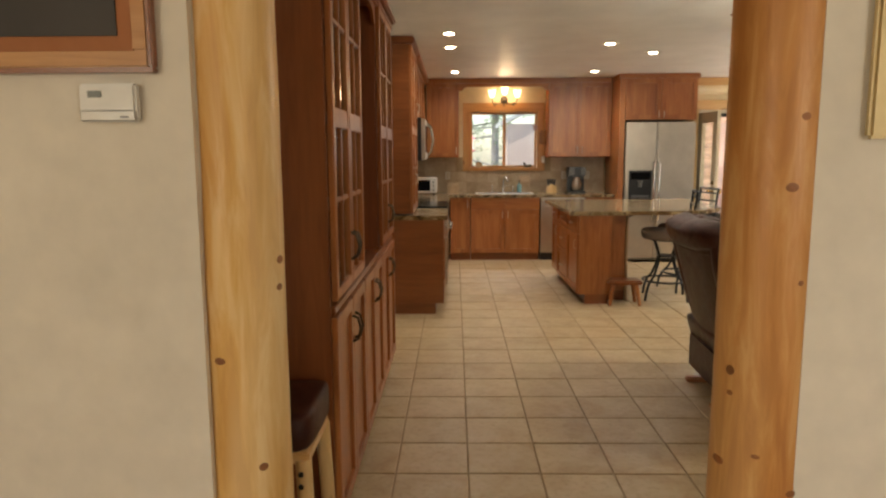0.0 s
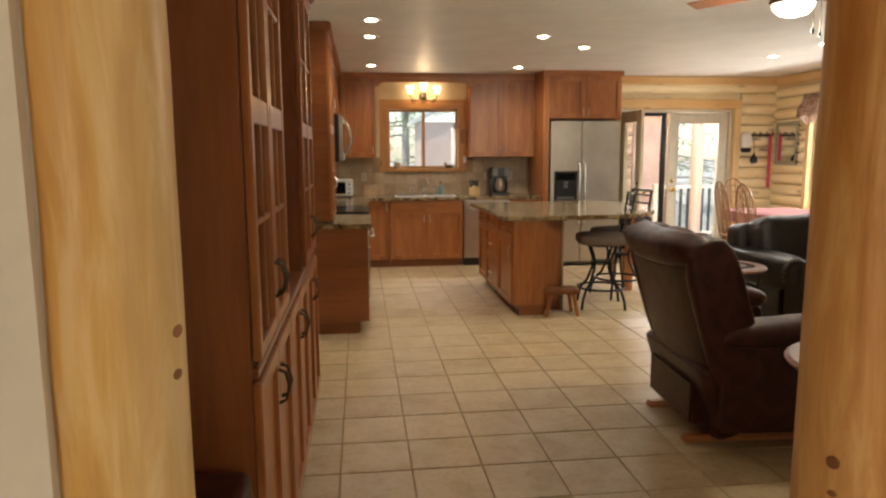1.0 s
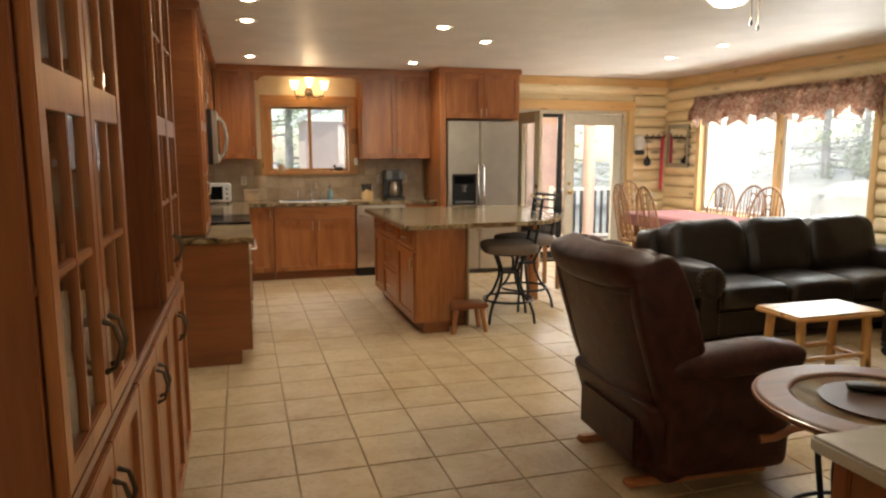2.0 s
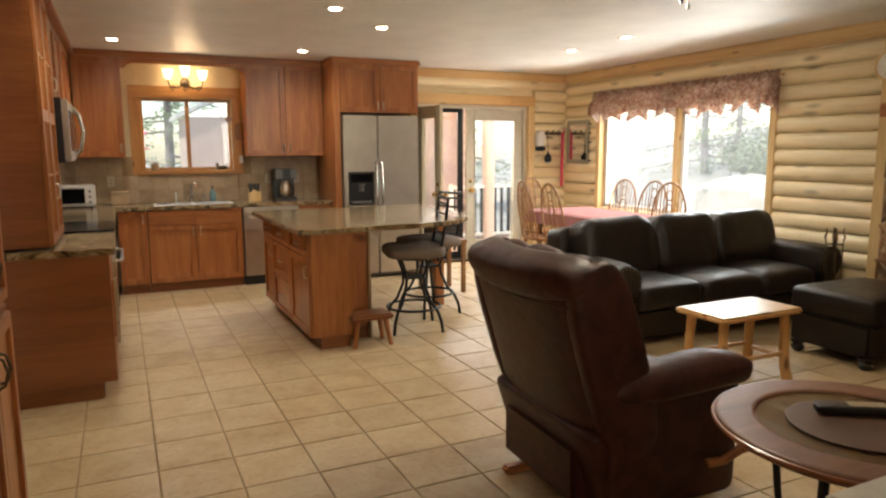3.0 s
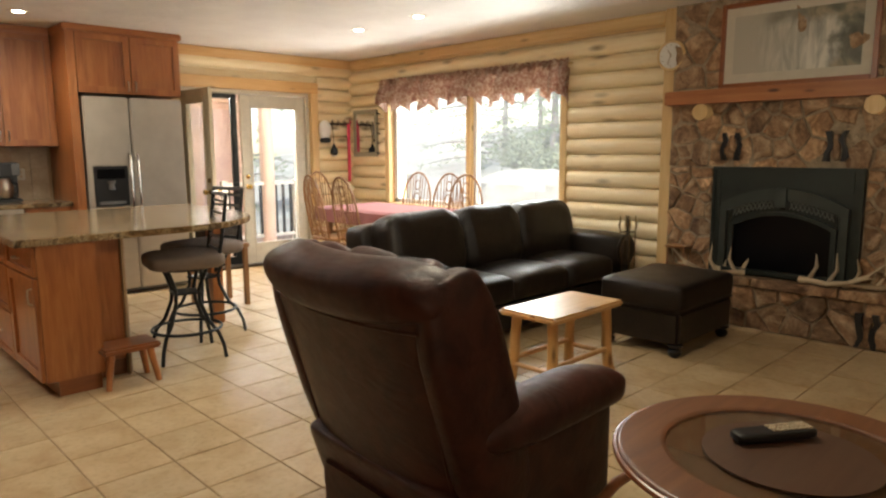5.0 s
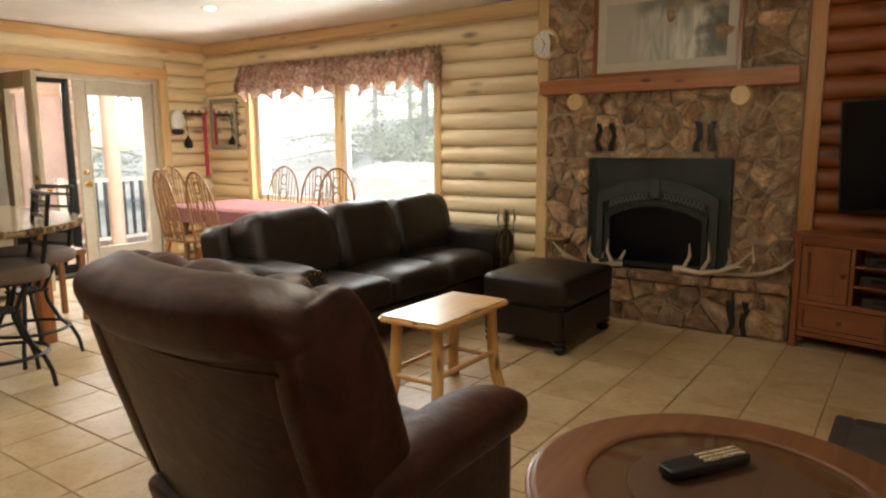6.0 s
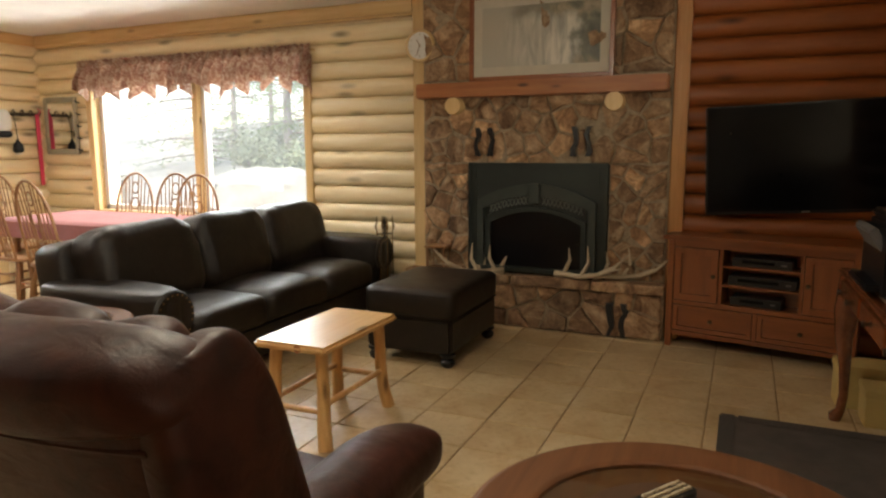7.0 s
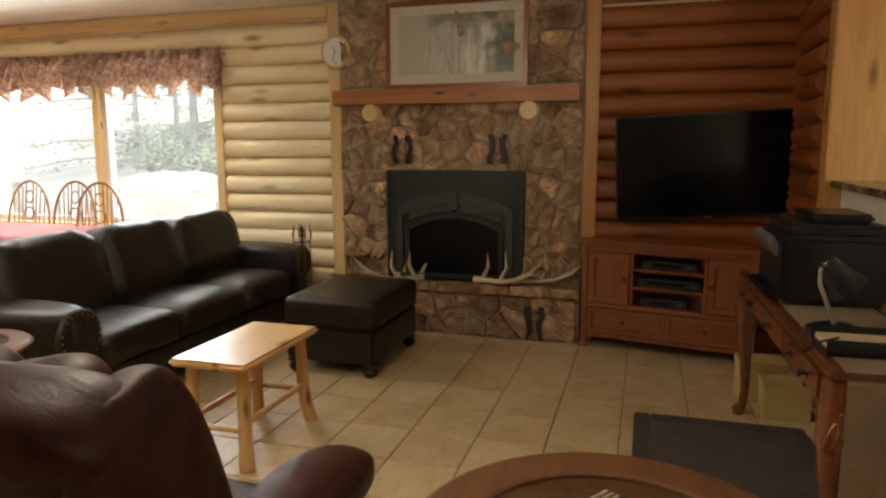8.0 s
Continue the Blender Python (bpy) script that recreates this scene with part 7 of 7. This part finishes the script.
part("jar", lathe([(0.04, -0.012), (0.045, 0.0), (0.045, 0.11), (0.035, 0.12)], 20), plain("yellow_jar", (0.6, 0.36, 0.06), 0.3), cc)
part("lid", lathe([(0.037, 0.121), (0.037, 0.14), (0.01, 0.15)], 20), M_WHITE, cc)
pl = thing("potted_plant", "tiny potted plant on the window sill", "plant", T((0.37, BACK - 0.02, WZ0)))
part("pot", lathe([(0.035, 0), (0.045, 0.06), (0.047, 0.075), (0.04, 0.075)], 18), plain("clay_pot", (0.42, 0.3, 0.18), 0.7), pl)
bm = bmesh.new()
rng = random.Random(5)
for _ in range(60):
    a, r, z = rng.uniform(0, 6.28), rng.uniform(0.005, 0.045), rng.uniform(0.075, 0.15)
    c = Vector((r * math.cos(a), r * math.sin(a), z))
    d = Vector((math.cos(a), math.sin(a), rng.uniform(-0.3, 0.8))).normalized() * 0.022
    s = d.cross(Vector((0, 0, 1))).normalized() * 0.007
    bm.faces.new([bm.verts.new(p) for p in (c - d * 0.3, c + d * 0.3 + s, c + d, c + d * 0.3 - s)])
M_LEAF = plain("leaf_green", (0.06, 0.11, 0.03), 0.6, vary=0.3)
part("leaves", bm, M_LEAF, pl)
dk = thing("duck_figure", "small dark carved duck on the window sill", "figurine", T((1.08, BACK - 0.02, WZ0)))
part("body", pillow((0.06, 0.025, 0.025), (0.8, 0.9), 20, 12, T((0, 0, 0.025))), M_BRONZE, dk)
part("head", pillow((0.018, 0.014, 0.02), (0.8, 0.8), 14, 8, T((-0.05, 0, 0.06))), M_BRONZE, dk)
hb = thing("hanging_plaque", "oval brown wooden plaque and heart on the window trim", "wall decoration", T((1.29, BACK - 0.035, 1.70)))
part("plaque", pillow((0.055, 0.010, 0.10), (0.5, 0.5), 28, 14), M_WINDSOR, hb)
part("heart", pillow((0.035, 0.008, 0.04), (0.9, 0.7), 18, 10, T((-0.115, 0.0, 0.14)) @ R(radians(30), 4, "Y")), plain("pink_heart", (0.55, 0.36, 0.33), 0.6), hb)
part("switch", boxes((-0.015, 0.03, -0.004, 0.01, -0.36, -0.27), bevel=0.004), M_WHITE, hb)
for x in (1.60, 1.93, -0.08):
    ou = thing("power_outlet", "beige power outlet on the tile backsplash", "outlet", T((x, BACK - 0.02, 1.16)), "power outlets")
    part("plate", boxes((-0.035, 0.035, -0.004, 0.004, -0.055, 0.055), bevel=0.003), M_CREAMPAINT, ou)
    for z in (-0.02, 0.02):
        part("socket", boxes((-0.012, 0.012, -0.006, -0.003, z - 0.012, z + 0.012), bevel=0.002), M_RUNNER, ou)
bk = thing("wicker_basket", "brown wicker basket on a low stand behind the island", "basket", T((3.02, 8.25, 0.0)))
part("stand", boxes((-0.2, 0.2, -0.2, 0.2, 0.52, 0.56), (-0.19, -0.15, -0.19, -0.15, 0, 0.52), (0.15, 0.19, -0.19, -0.15, 0, 0.52), (-0.19, -0.15, 0.15, 0.19, 0, 0.52), (0.15, 0.19, 0.15, 0.19, 0, 0.52), bevel=0.004), M_WINDSOR, bk)
part("basket", boxes((-0.15, 0.15, -0.15, 0.15, 0.562, 0.76), bevel=0.03), woven("wicker"), bk)

# ---- hall wall: picture and thermostat ----
hp = thing("framed_painting", "dark painting in a wide rust mat and wood frame", "picture", T((-0.685, NEAR - 0.032, 1.655)))
part("frame", boxes((-0.9, 0.0, 0, 0.03, 0, 0.012), (-0.012, 0.0, 0, 0.03, 0.012, 0.75), (-0.9, -0.012, 0, 0.03, 0.738, 0.75), bevel=0.003), M_HUTCHX, hp)
part("inner_frame", boxes((-0.9, -0.012, 0.004, 0.028, 0.012, 0.05), (-0.05, -0.012, 0.004, 0.028, 0.05, 0.738), bevel=0.004), wood("oak_frame", (0.30, 0.12, 0.03), (0.46, 0.21, 0.06), (0.56, 0.30, 0.10), "X", 0.4), hp)
part("mat_board", boxes((-0.9, -0.05, 0.012, 0.026, 0.05, 0.738), bevel=0), plain("rust_mat", (0.38, 0.15, 0.06), 0.9, vary=0.04), hp)
part("canvas", boxes((-0.9, -0.085, 0.008, 0.014, 0.085, 0.70), bevel=0), plain("dark_canvas", (0.022, 0.013, 0.007), 0.5, vary=0.6, scale=12), hp)
ts = thing("thermostat", "white rectangular wall thermostat with a small display", "thermostat", T((-0.80, NEAR - 0.002, 1.585)))
part("case", boxes((-0.068, 0.068, -0.03, 0.0, -0.045, 0.045), bevel=0.006), M_WHITE, ts)
part("display", boxes((-0.046, -0.012, -0.032, -0.028, 0.012, 0.028), bevel=0.001), plain("lcd", (0.07, 0.075, 0.05), 0.3), ts)
part("cover", boxes((-0.066, 0.066, -0.032, -0.028, -0.043, -0.018), bevel=0.002), M_WHITE, ts)
part("mark", boxes((0.03, 0.05, -0.033, -0.03, -0.036, -0.032), bevel=0), M_GREYPL, ts)
hp2 = thing("gilt_frame", "pale gilt picture frame on the hall wall", "picture", T((1.0, NEAR - 0.03, 1.49)))
part("frame", boxes((0, 0.05, 0, 0.028, 0, 0.8), (0.05, 0.6, 0.001, 0.028, 0, 0.05), (0.05, 0.6, 0.001, 0.028, 0.75, 0.8), (0.55, 0.6, 0, 0.028, 0.05, 0.75), bevel=0.008), plain("gilt", (0.52, 0.40, 0.2), 0.45, 0.3, vary=0.2), hp2)
part("print", boxes((0.05, 0.55, 0.012, 0.02, 0.05, 0.75), bevel=0), M_MAT, hp2)

# ---- ceiling lights ----
M_LENS = glow("lit_lens", (1.0, 0.86, 0.62), 14.0)
SPOTS = [(-0.02, 6.22), (-0.02, 6.98), (0.03, 8.98), (1.51, 6.84), (2.09, 7.43), (1.80, 9.02), (4.36, 7.88), (4.33, 7.0)]
first = None
for k, (x, y) in enumerate(SPOTS):
    if first is None:
        first = thing("recessed_light", "lit round recessed ceiling light with a white trim", "ceiling light", T((x, y, CEIL)), "recessed ceiling lights")
        part("trim", lathe([(0.040, -0.002), (0.060, -0.004), (0.078, -0.006), (0.085, 0.0)], 32), M_WHITE, first)
        part("lens", lathe([(0.040, -0.008), (0.044, -0.003)], 28), M_LENS, first)
    else:
        copy_thing(first, T((x, y, CEIL)))
    lamp("recessed_lamp", "SPOT", look((x, y, CEIL - 0.02), (x, y + 0.001, 0)), DOWN * (1, 1, 1.2, 1, 1, 1.2, 2.0, 5.0)[k], (1, 0.94, 0.84), radius=0.06 if k < 6 else 0.3, spot=radians(160))

ch = thing("vanity_light", "bronze three-lamp wall light with glowing glass shades", "wall light", T((0.73, BACK - 0.004, 2.23)) @ Matrix.Diagonal((1.05, 1.05, 1.2, 1)))
part("plate", lathe([(0.05, 0), (0.05, 0.012), (0.02, 0.02)], 24, R(radians(90), 4, "X")), M_BRONZE, ch)
M_SHADE = glow("lit_glass_shade", (1.0, 0.78, 0.46), 1.5)
for k, dx in enumerate((-0.17, 0.0, 0.17)):
    part("arm", rod([(0, -0.015, 0), (dx * 0.4, -0.07, -0.05), (dx * 0.9, -0.11, -0.055), (dx, -0.12, -0.0), (dx, -0.12, 0.02)], 0.007, 8), M_BRONZE, ch)
    part("scroll", rod([(dx * 0.75 + 0.03 * math.cos(a) * (1 - a / 9), -0.09, -0.06 + 0.03 * math.sin(a) * (1 - a / 9)) for a in [0.6 * q for q in range(11)]], 0.005, 6), M_BRONZE, ch)
    part("shade", lathe([(0.022, 0), (0.04, 0.03), (0.048, 0.07), (0.055, 0.085), (0.05, 0.085)], 24, T((dx, -0.12, 0.02 + (0.03 if k == 1 else 0)))), M_SHADE, ch, "frosted glass bell shade, lit")
lamp("vanity_lamp", "POINT", T((0.73, BACK - 0.20, 2.30)), BULB * 1.2, (1, 0.7, 0.4), radius=0.08)

fan = thing("ceiling_fan", "dark bladed ceiling fan with a lit frosted bowl", "ceiling fan", T((2.17, 4.24, CEIL)))
part("canopy", lathe([(0.03, -0.10), (0.06, -0.06), (0.07, 0.0)], 24), M_BRONZE, fan)
part("motor", lathe([(0.07, -0.205), (0.115, -0.19), (0.12, -0.13), (0.06, -0.10)], 32), M_BRONZE, fan)
part("light_ring", lathe([(0.112, -0.25), (0.122, -0.235), (0.115, -0.215), (0.07, -0.205)], 32), M_BRONZE, fan)
M_BOWL = glow("lit_bowl", (1.0, 0.87, 0.66), 1.6)
part("bowl", lathe([(0.025, -0.315), (0.07, -0.303), (0.10, -0.275), (0.108, -0.25)], 32), M_BOWL, fan, "frosted glass bowl, lit")
for k in range(4):
    a = radians(122 + 90 * k)
    bl = part("blade", boxes((0.11, 0.60, -0.06, 0.06, -0.003, 0.003), bevel=0.003, m=R(a, 4, "Z") @ T((0, 0, -0.165)) @ R(radians(10), 4, "X")), M_HUTCHX, fan)
for dx, z in ((0.05, -0.40), (0.09, -0.42)):
    part("pull_chain", rod([(dx, -0.10, -0.25), (dx, -0.10, z)], 0.0025, 6), M_BRONZE, fan)
    part("pull_end", lathe([(0.004, 0), (0.009, 0.012), (0.004, 0.03)], 10, T((dx, -0.10, z - 0.02))), M_IRON, fan)
lamp("fan_lamp", "POINT", T((2.17, 4.24, CEIL - 0.40)), BULB * 8.5, (1, 0.90, 0.70), radius=0.1)

# ---- outside ----
gv = boxes((-60, 120, -60, 120, -0.5, -0.35), bevel=0)
M_GROUND = plain("dry_pale_ground", (0.43, 0.41, 0.36), 0.95, vary=0.25, scale=2, relief=0.5)
struct("ground", gv, M_GROUND, "pale dry forest ground sloping from the house", "ground")
bm = bmesh.new()
bmesh.ops.create_grid(bm, x_segments=40, y_segments=40, size=1)
for v in bm.verts:
    x, y = 9.5 + (v.co.x + 1) * 20, 8 + v.co.y * 30
    v.co = Vector((x, y, -0.36 + 0.10 * (x - 9.5) + 0.4 * noise.noise(Vector((x * 0.2, y * 0.2, 0)))))
struct("hillside", bm, M_GROUND, "pale sunlit slope rising beyond the window", "ground")
struct("deck", boxes((2.6, 9.0, DOORWALL + 0.22, 13.0, -0.3, -0.03), bevel=0.01), wood("deck_wood", (0.2, 0.13, 0.09), (0.3, 0.2, 0.14), (0.4, 0.28, 0.2), "X", 0.7), "weathered wooden porch deck", "deck")
M_SIDING = wood("rose_log_siding", (0.56, 0.40, 0.33), (0.64, 0.47, 0.39), (0.70, 0.54, 0.46), "Y", 0.6)
# out-of-view roof slab, added to keep direct sun off the porch siding
struct("porch_roof", boxes((2.6, 9.0, DOORWALL + 0.25, 13.0, 2.62, 2.74), bevel=0.01), M_SIDING, "unseen porch roof over the door that shades the siding", "roof")
sd = struct("porch_wall", boxes((2.75, 2.95, DOORWALL + 0.3, 12.6, -0.3, 2.6), bevel=0), M_SIDING, "pinkish log siding of the porch wall", "wall")
for k in range(14):
    part("board", rod([(2.88, DOORWALL + 0.3, -0.05 + 0.19 * k), (2.88, 12.6, -0.05 + 0.19 * k)], 0.105, 16), M_SIDING, sd)
sw = struct("porch_end_wall", boxes((2.75, 5.58, 12.6, 12.8, -0.3, 2.6), bevel=0), M_SIDING, "pinkish log siding with a closed mauve door", "wall")
for k in range(14):
    part("board", rod([(3.0, 12.67, -0.05 + 0.19 * k), (5.58, 12.67, -0.05 + 0.19 * k)], 0.105, 16), M_SIDING, sw)
struct("porch_door", boxes((4.72, 5.40, 12.50, 12.56, -0.03, 2.0), bevel=0.01), plain("mauve_paint", (0.50, 0.38, 0.36), 0.5), "closed mauve outer door on the porch", "door")
pp = thing("porch_post", "pink-toned peeled log post carrying the porch beam", "post", T((5.61, 11.9, -0.03)))
part("post", rod([(0, 0, 0), (0.01, 0, 1.2), (0, 0, 2.45)], [0.11, 0.105, 0.10], 18), M_SIDING, pp)
part("beam", rod([(-2.6, 0, 2.53), (3.3, 0, 2.53)], 0.12, 16), M_SIDING, pp)
rl = thing("porch_railing", "white painted railing with square balusters on the porch", "railing", T((4.9, 11.9, -0.03)))
part("top_rail", boxes((0, 3.6, -0.045, 0.045, 0.88, 0.93), bevel=0.006), M_WHITE, rl)
part("bottom_rail", boxes((0, 3.6, -0.03, 0.03, 0.08, 0.13), bevel=0.004), M_WHITE, rl)
for k in range(28):
    part("baluster", boxes((0.05 + 0.13 * k, 0.085 + 0.13 * k, -0.02, 0.02, 0.13, 0.88), bevel=0.002), M_IRON, rl)
for x in (0.0, 1.2, 2.4, 3.6):
    part("post", boxes((x - 0.045, x + 0.045, -0.045, 0.045, 0.0, 0.96), bevel=0.006), M_WHITE, rl)
M_BARK = plain("bark", (0.30, 0.26, 0.23), 0.95, vary=0.35, scale=14, relief=1.0)
M_FOL = plain("pine_foliage", (0.20, 0.25, 0.15), 0.7, vary=0.35, scale=3)
nt = M_FOL.node_tree
leafy, blend = node(nt, "ShaderNodeBsdfTranslucent", Color=(0.30, 0.38, 0.14, 1)), node(nt, "ShaderNodeMixShader", Fac=0.45)
nt.links.new(nt.nodes["Principled BSDF"].outputs[0], blend.inputs[1])
nt.links.new(leafy.outputs[0], blend.inputs[2])
nt.links.new(blend.outputs[0], nt.nodes["Material Output"].inputs[0])


def tree(x, y, z, h, seed, spread=1.6):
    """A conifer: tapered trunk, drooping limbs, and sprays of small needles with gaps."""
    rng = random.Random(seed)
    th = thing("pine_tree", "tall pine tree with sparse drooping branches", "tree", T((x, y, z)), "pines round the house")
    part("trunk", rod([(0.04 * h * 0.1 * math.sin(k), 0.03 * math.cos(k * 2), h * k / 6) for k in range(7)], [0.13 * (1 - k / 6.6) * h / 8 for k in range(7)], 10), M_BARK, th)
    limbs, leaves = bmesh.new(), bmesh.new()
    for k in range(34):
        f = rng.uniform(0.05, 0.97)
        a, ln = rng.uniform(0, 6.28), spread * (1.1 - f) * rng.uniform(0.6, 1.15)
        p0 = Vector((0, 0, h * f))
        p1 = p0 + Vector((ln * math.cos(a), ln * math.sin(a), -0.22 * ln + rng.uniform(-0.1, 0.3)))
        add_rod(limbs, [p0, p0.lerp(p1, 0.5) + Vector((0, 0, 0.08)), p1], [0.035, 0.022, 0.008], 5)
        for _ in range(95):
            c = p0.lerp(p1, rng.uniform(0.25, 1.05)) + Vector((rng.gauss(0, 0.16), rng.gauss(0, 0.16), rng.gauss(-0.03, 0.10)))
            d = Vector((rng.gauss(0, 1), rng.gauss(0, 1), rng.gauss(-0.2, 0.5))).normalized() * rng.uniform(0.06, 0.13)
            s = d.cross(Vector((rng.gauss(0, 1), rng.gauss(0, 1), 1))).normalized() * 0.02
            leaves.faces.new([leaves.verts.new(q) for q in (c - d * 0.5, c + s, c + d, c - s)])
    part("limbs", limbs, M_BARK, th)
    part("crown", leaves, M_FOL, th, flat=True)
    return th


t1 = tree(0.25, 20.5, -0.36, 10, 1, 2.6)
t2 = tree(21.5, 10.4, 0.84, 9, 2, 3.0)
for k, (x, y) in enumerate(((-2.0, 22), (1.4, 24), (3.2, 23.5), (-0.9, 26), (7.5, 19), (9.5, 21), (5.6, 24), (8.4, 26))):
    copy_thing(t1 if k % 2 else t2, T((x, y, -0.36)) @ R(k * 1.3, 4, "Z"))
for k, (x, y) in enumerate(((27, 11.4), (18.5, 14.6), (25, 14.2), (23, 6.8), (21, 18), (30, 17), (26, 20), (31, 9), (34, 13), (19, 20), (29, 24), (24, 23), (36, 19), (38, 24), (33, 28), (40, 15), (35, 10.5), (28, 8.6))):
    copy_thing(t2 if k % 2 else t1, T((x, y, -0.36 + 0.10 * (x - 9.5))) @ R(k * 1.7, 4, "Z"))
def shrub(m, seed, w, h):
    """A loose bush of bent stems and many small leaves."""
    rng = random.Random(seed)
    th = thing("shrub", "pale grey-green bush on the sunlit slope", "shrub", m, "shrubs beyond the window")
    stems, leaves = bmesh.new(), bmesh.new()
    for _ in range(26):
        a, r = rng.uniform(0, 6.28), w * rng.uniform(0.2, 1.0)
        tip = Vector((r * math.cos(a), r * math.sin(a), h * rng.uniform(0.45, 1.0)))
        add_rod(stems, [(0, 0, -0.1), tip * 0.5 + Vector((0, 0, 0.1)), tip], [0.02, 0.012, 0.005], 5)
        for _ in range(70):
            c = tip * rng.uniform(0.35, 1.05) + Vector((rng.gauss(0, 0.12), rng.gauss(0, 0.12), rng.gauss(0, 0.10)))
            d = Vector((rng.gauss(0, 1), rng.gauss(0, 1), rng.gauss(0.2, 0.6))).normalized() * rng.uniform(0.05, 0.10)
            q = d.cross(Vector((rng.gauss(0, 1), rng.gauss(0, 1), 1))).normalized() * 0.035
            leaves.faces.new([leaves.verts.new(p) for p in (c - d * 0.6, c + q, c + d, c - q)])
    part("stems", stems, M_BARK, th)
    part("leaves", leaves, M_SHRUB, th, flat=True)
    return th


M_SHRUB = plain("sage_leaves", (0.34, 0.37, 0.24), 0.8, vary=0.3, scale=3)
s1 = shrub(T((15.0, 12.6, 0.1)), 3, 1.0, 1.3)
for k, (x, y) in enumerate(((17.5, 10.2), (16.2, 14.8), (19.0, 12.4), (20.5, 15.6), (18.2, 17.4), (22.0, 9.4), (21.0, 13.0), (23.5, 12.0), (24.0, 17.0), (19.6, 8.4), (26.0, 15.2), (25.4, 10.0), (22.5, 19.5))):
    copy_thing(s1, T((x, y, -0.36 + 0.10 * (x - 9.5))) @ R(k * 2.1, 4, "Z") @ Matrix.Scale(0.8 + 0.09 * (k % 5), 4))
M_ROCK = plain("pale_granite_rock", (0.56, 0.52, 0.46), 0.9, vary=0.2, scale=6, relief=0.8)
for x, y, r in ((13.6, 13.2, 1.1), (16.6, 12.0, 0.7), (15.2, 9.6, 0.55)):
    rk = thing("boulder", "pale rounded granite boulder on the slope", "boulder", T((x, y, -0.36 + 0.10 * (x - 9.5))), "boulders beyond the window")
    part("rock", pillow((r, r * 1.3, r * 0.75), (0.8, 0.85), 30, 18, None, 0.16, x), M_ROCK, rk)
ab = thing("bird_feeder", "small red and white bird feeder outside the window", "bird feeder", T((0.30, 11.4, 1.62)))
part("roof", lathe([(0.07, 0), (0.01, 0.04)], 16, T((0, 0, 0.09))), M_PINK, ab)
part("tube", lathe([(0.03, -0.09), (0.03, 0.09)], 16), M_WHITE, ab)
part("tray", lathe([(0.02, -0.12), (0.075, -0.10), (0.075, -0.09)], 16), M_PINK, ab)
part("hanger", rod([(0, 0, 0.13), (0, 0, 0.25), (-0.12, 0, 0.32), (-0.25, 0, 0.25), (-0.26, 0, -1.97)], 0.008, 8), M_IRON, ab)
sh = thing("shed_roof", "pale metal roof of an outbuilding among the trees", "shed", T((2.6, 19.0, 0.1)))
part("roof", prism([(-1.4, 2.1), (0.0, 2.75), (1.4, 2.1), (1.4, 2.2), (0.0, 2.85), (-1.4, 2.2)], -1.0, 1.0, 0.01, R(radians(90), 4, "X")), M_WHITE, sh)
part("wall", boxes((-1.2, 1.2, -0.9, 0.9, 0, 2.15), bevel=0.01), M_SIDING, sh)
splash_tiles()
lay_tiles()
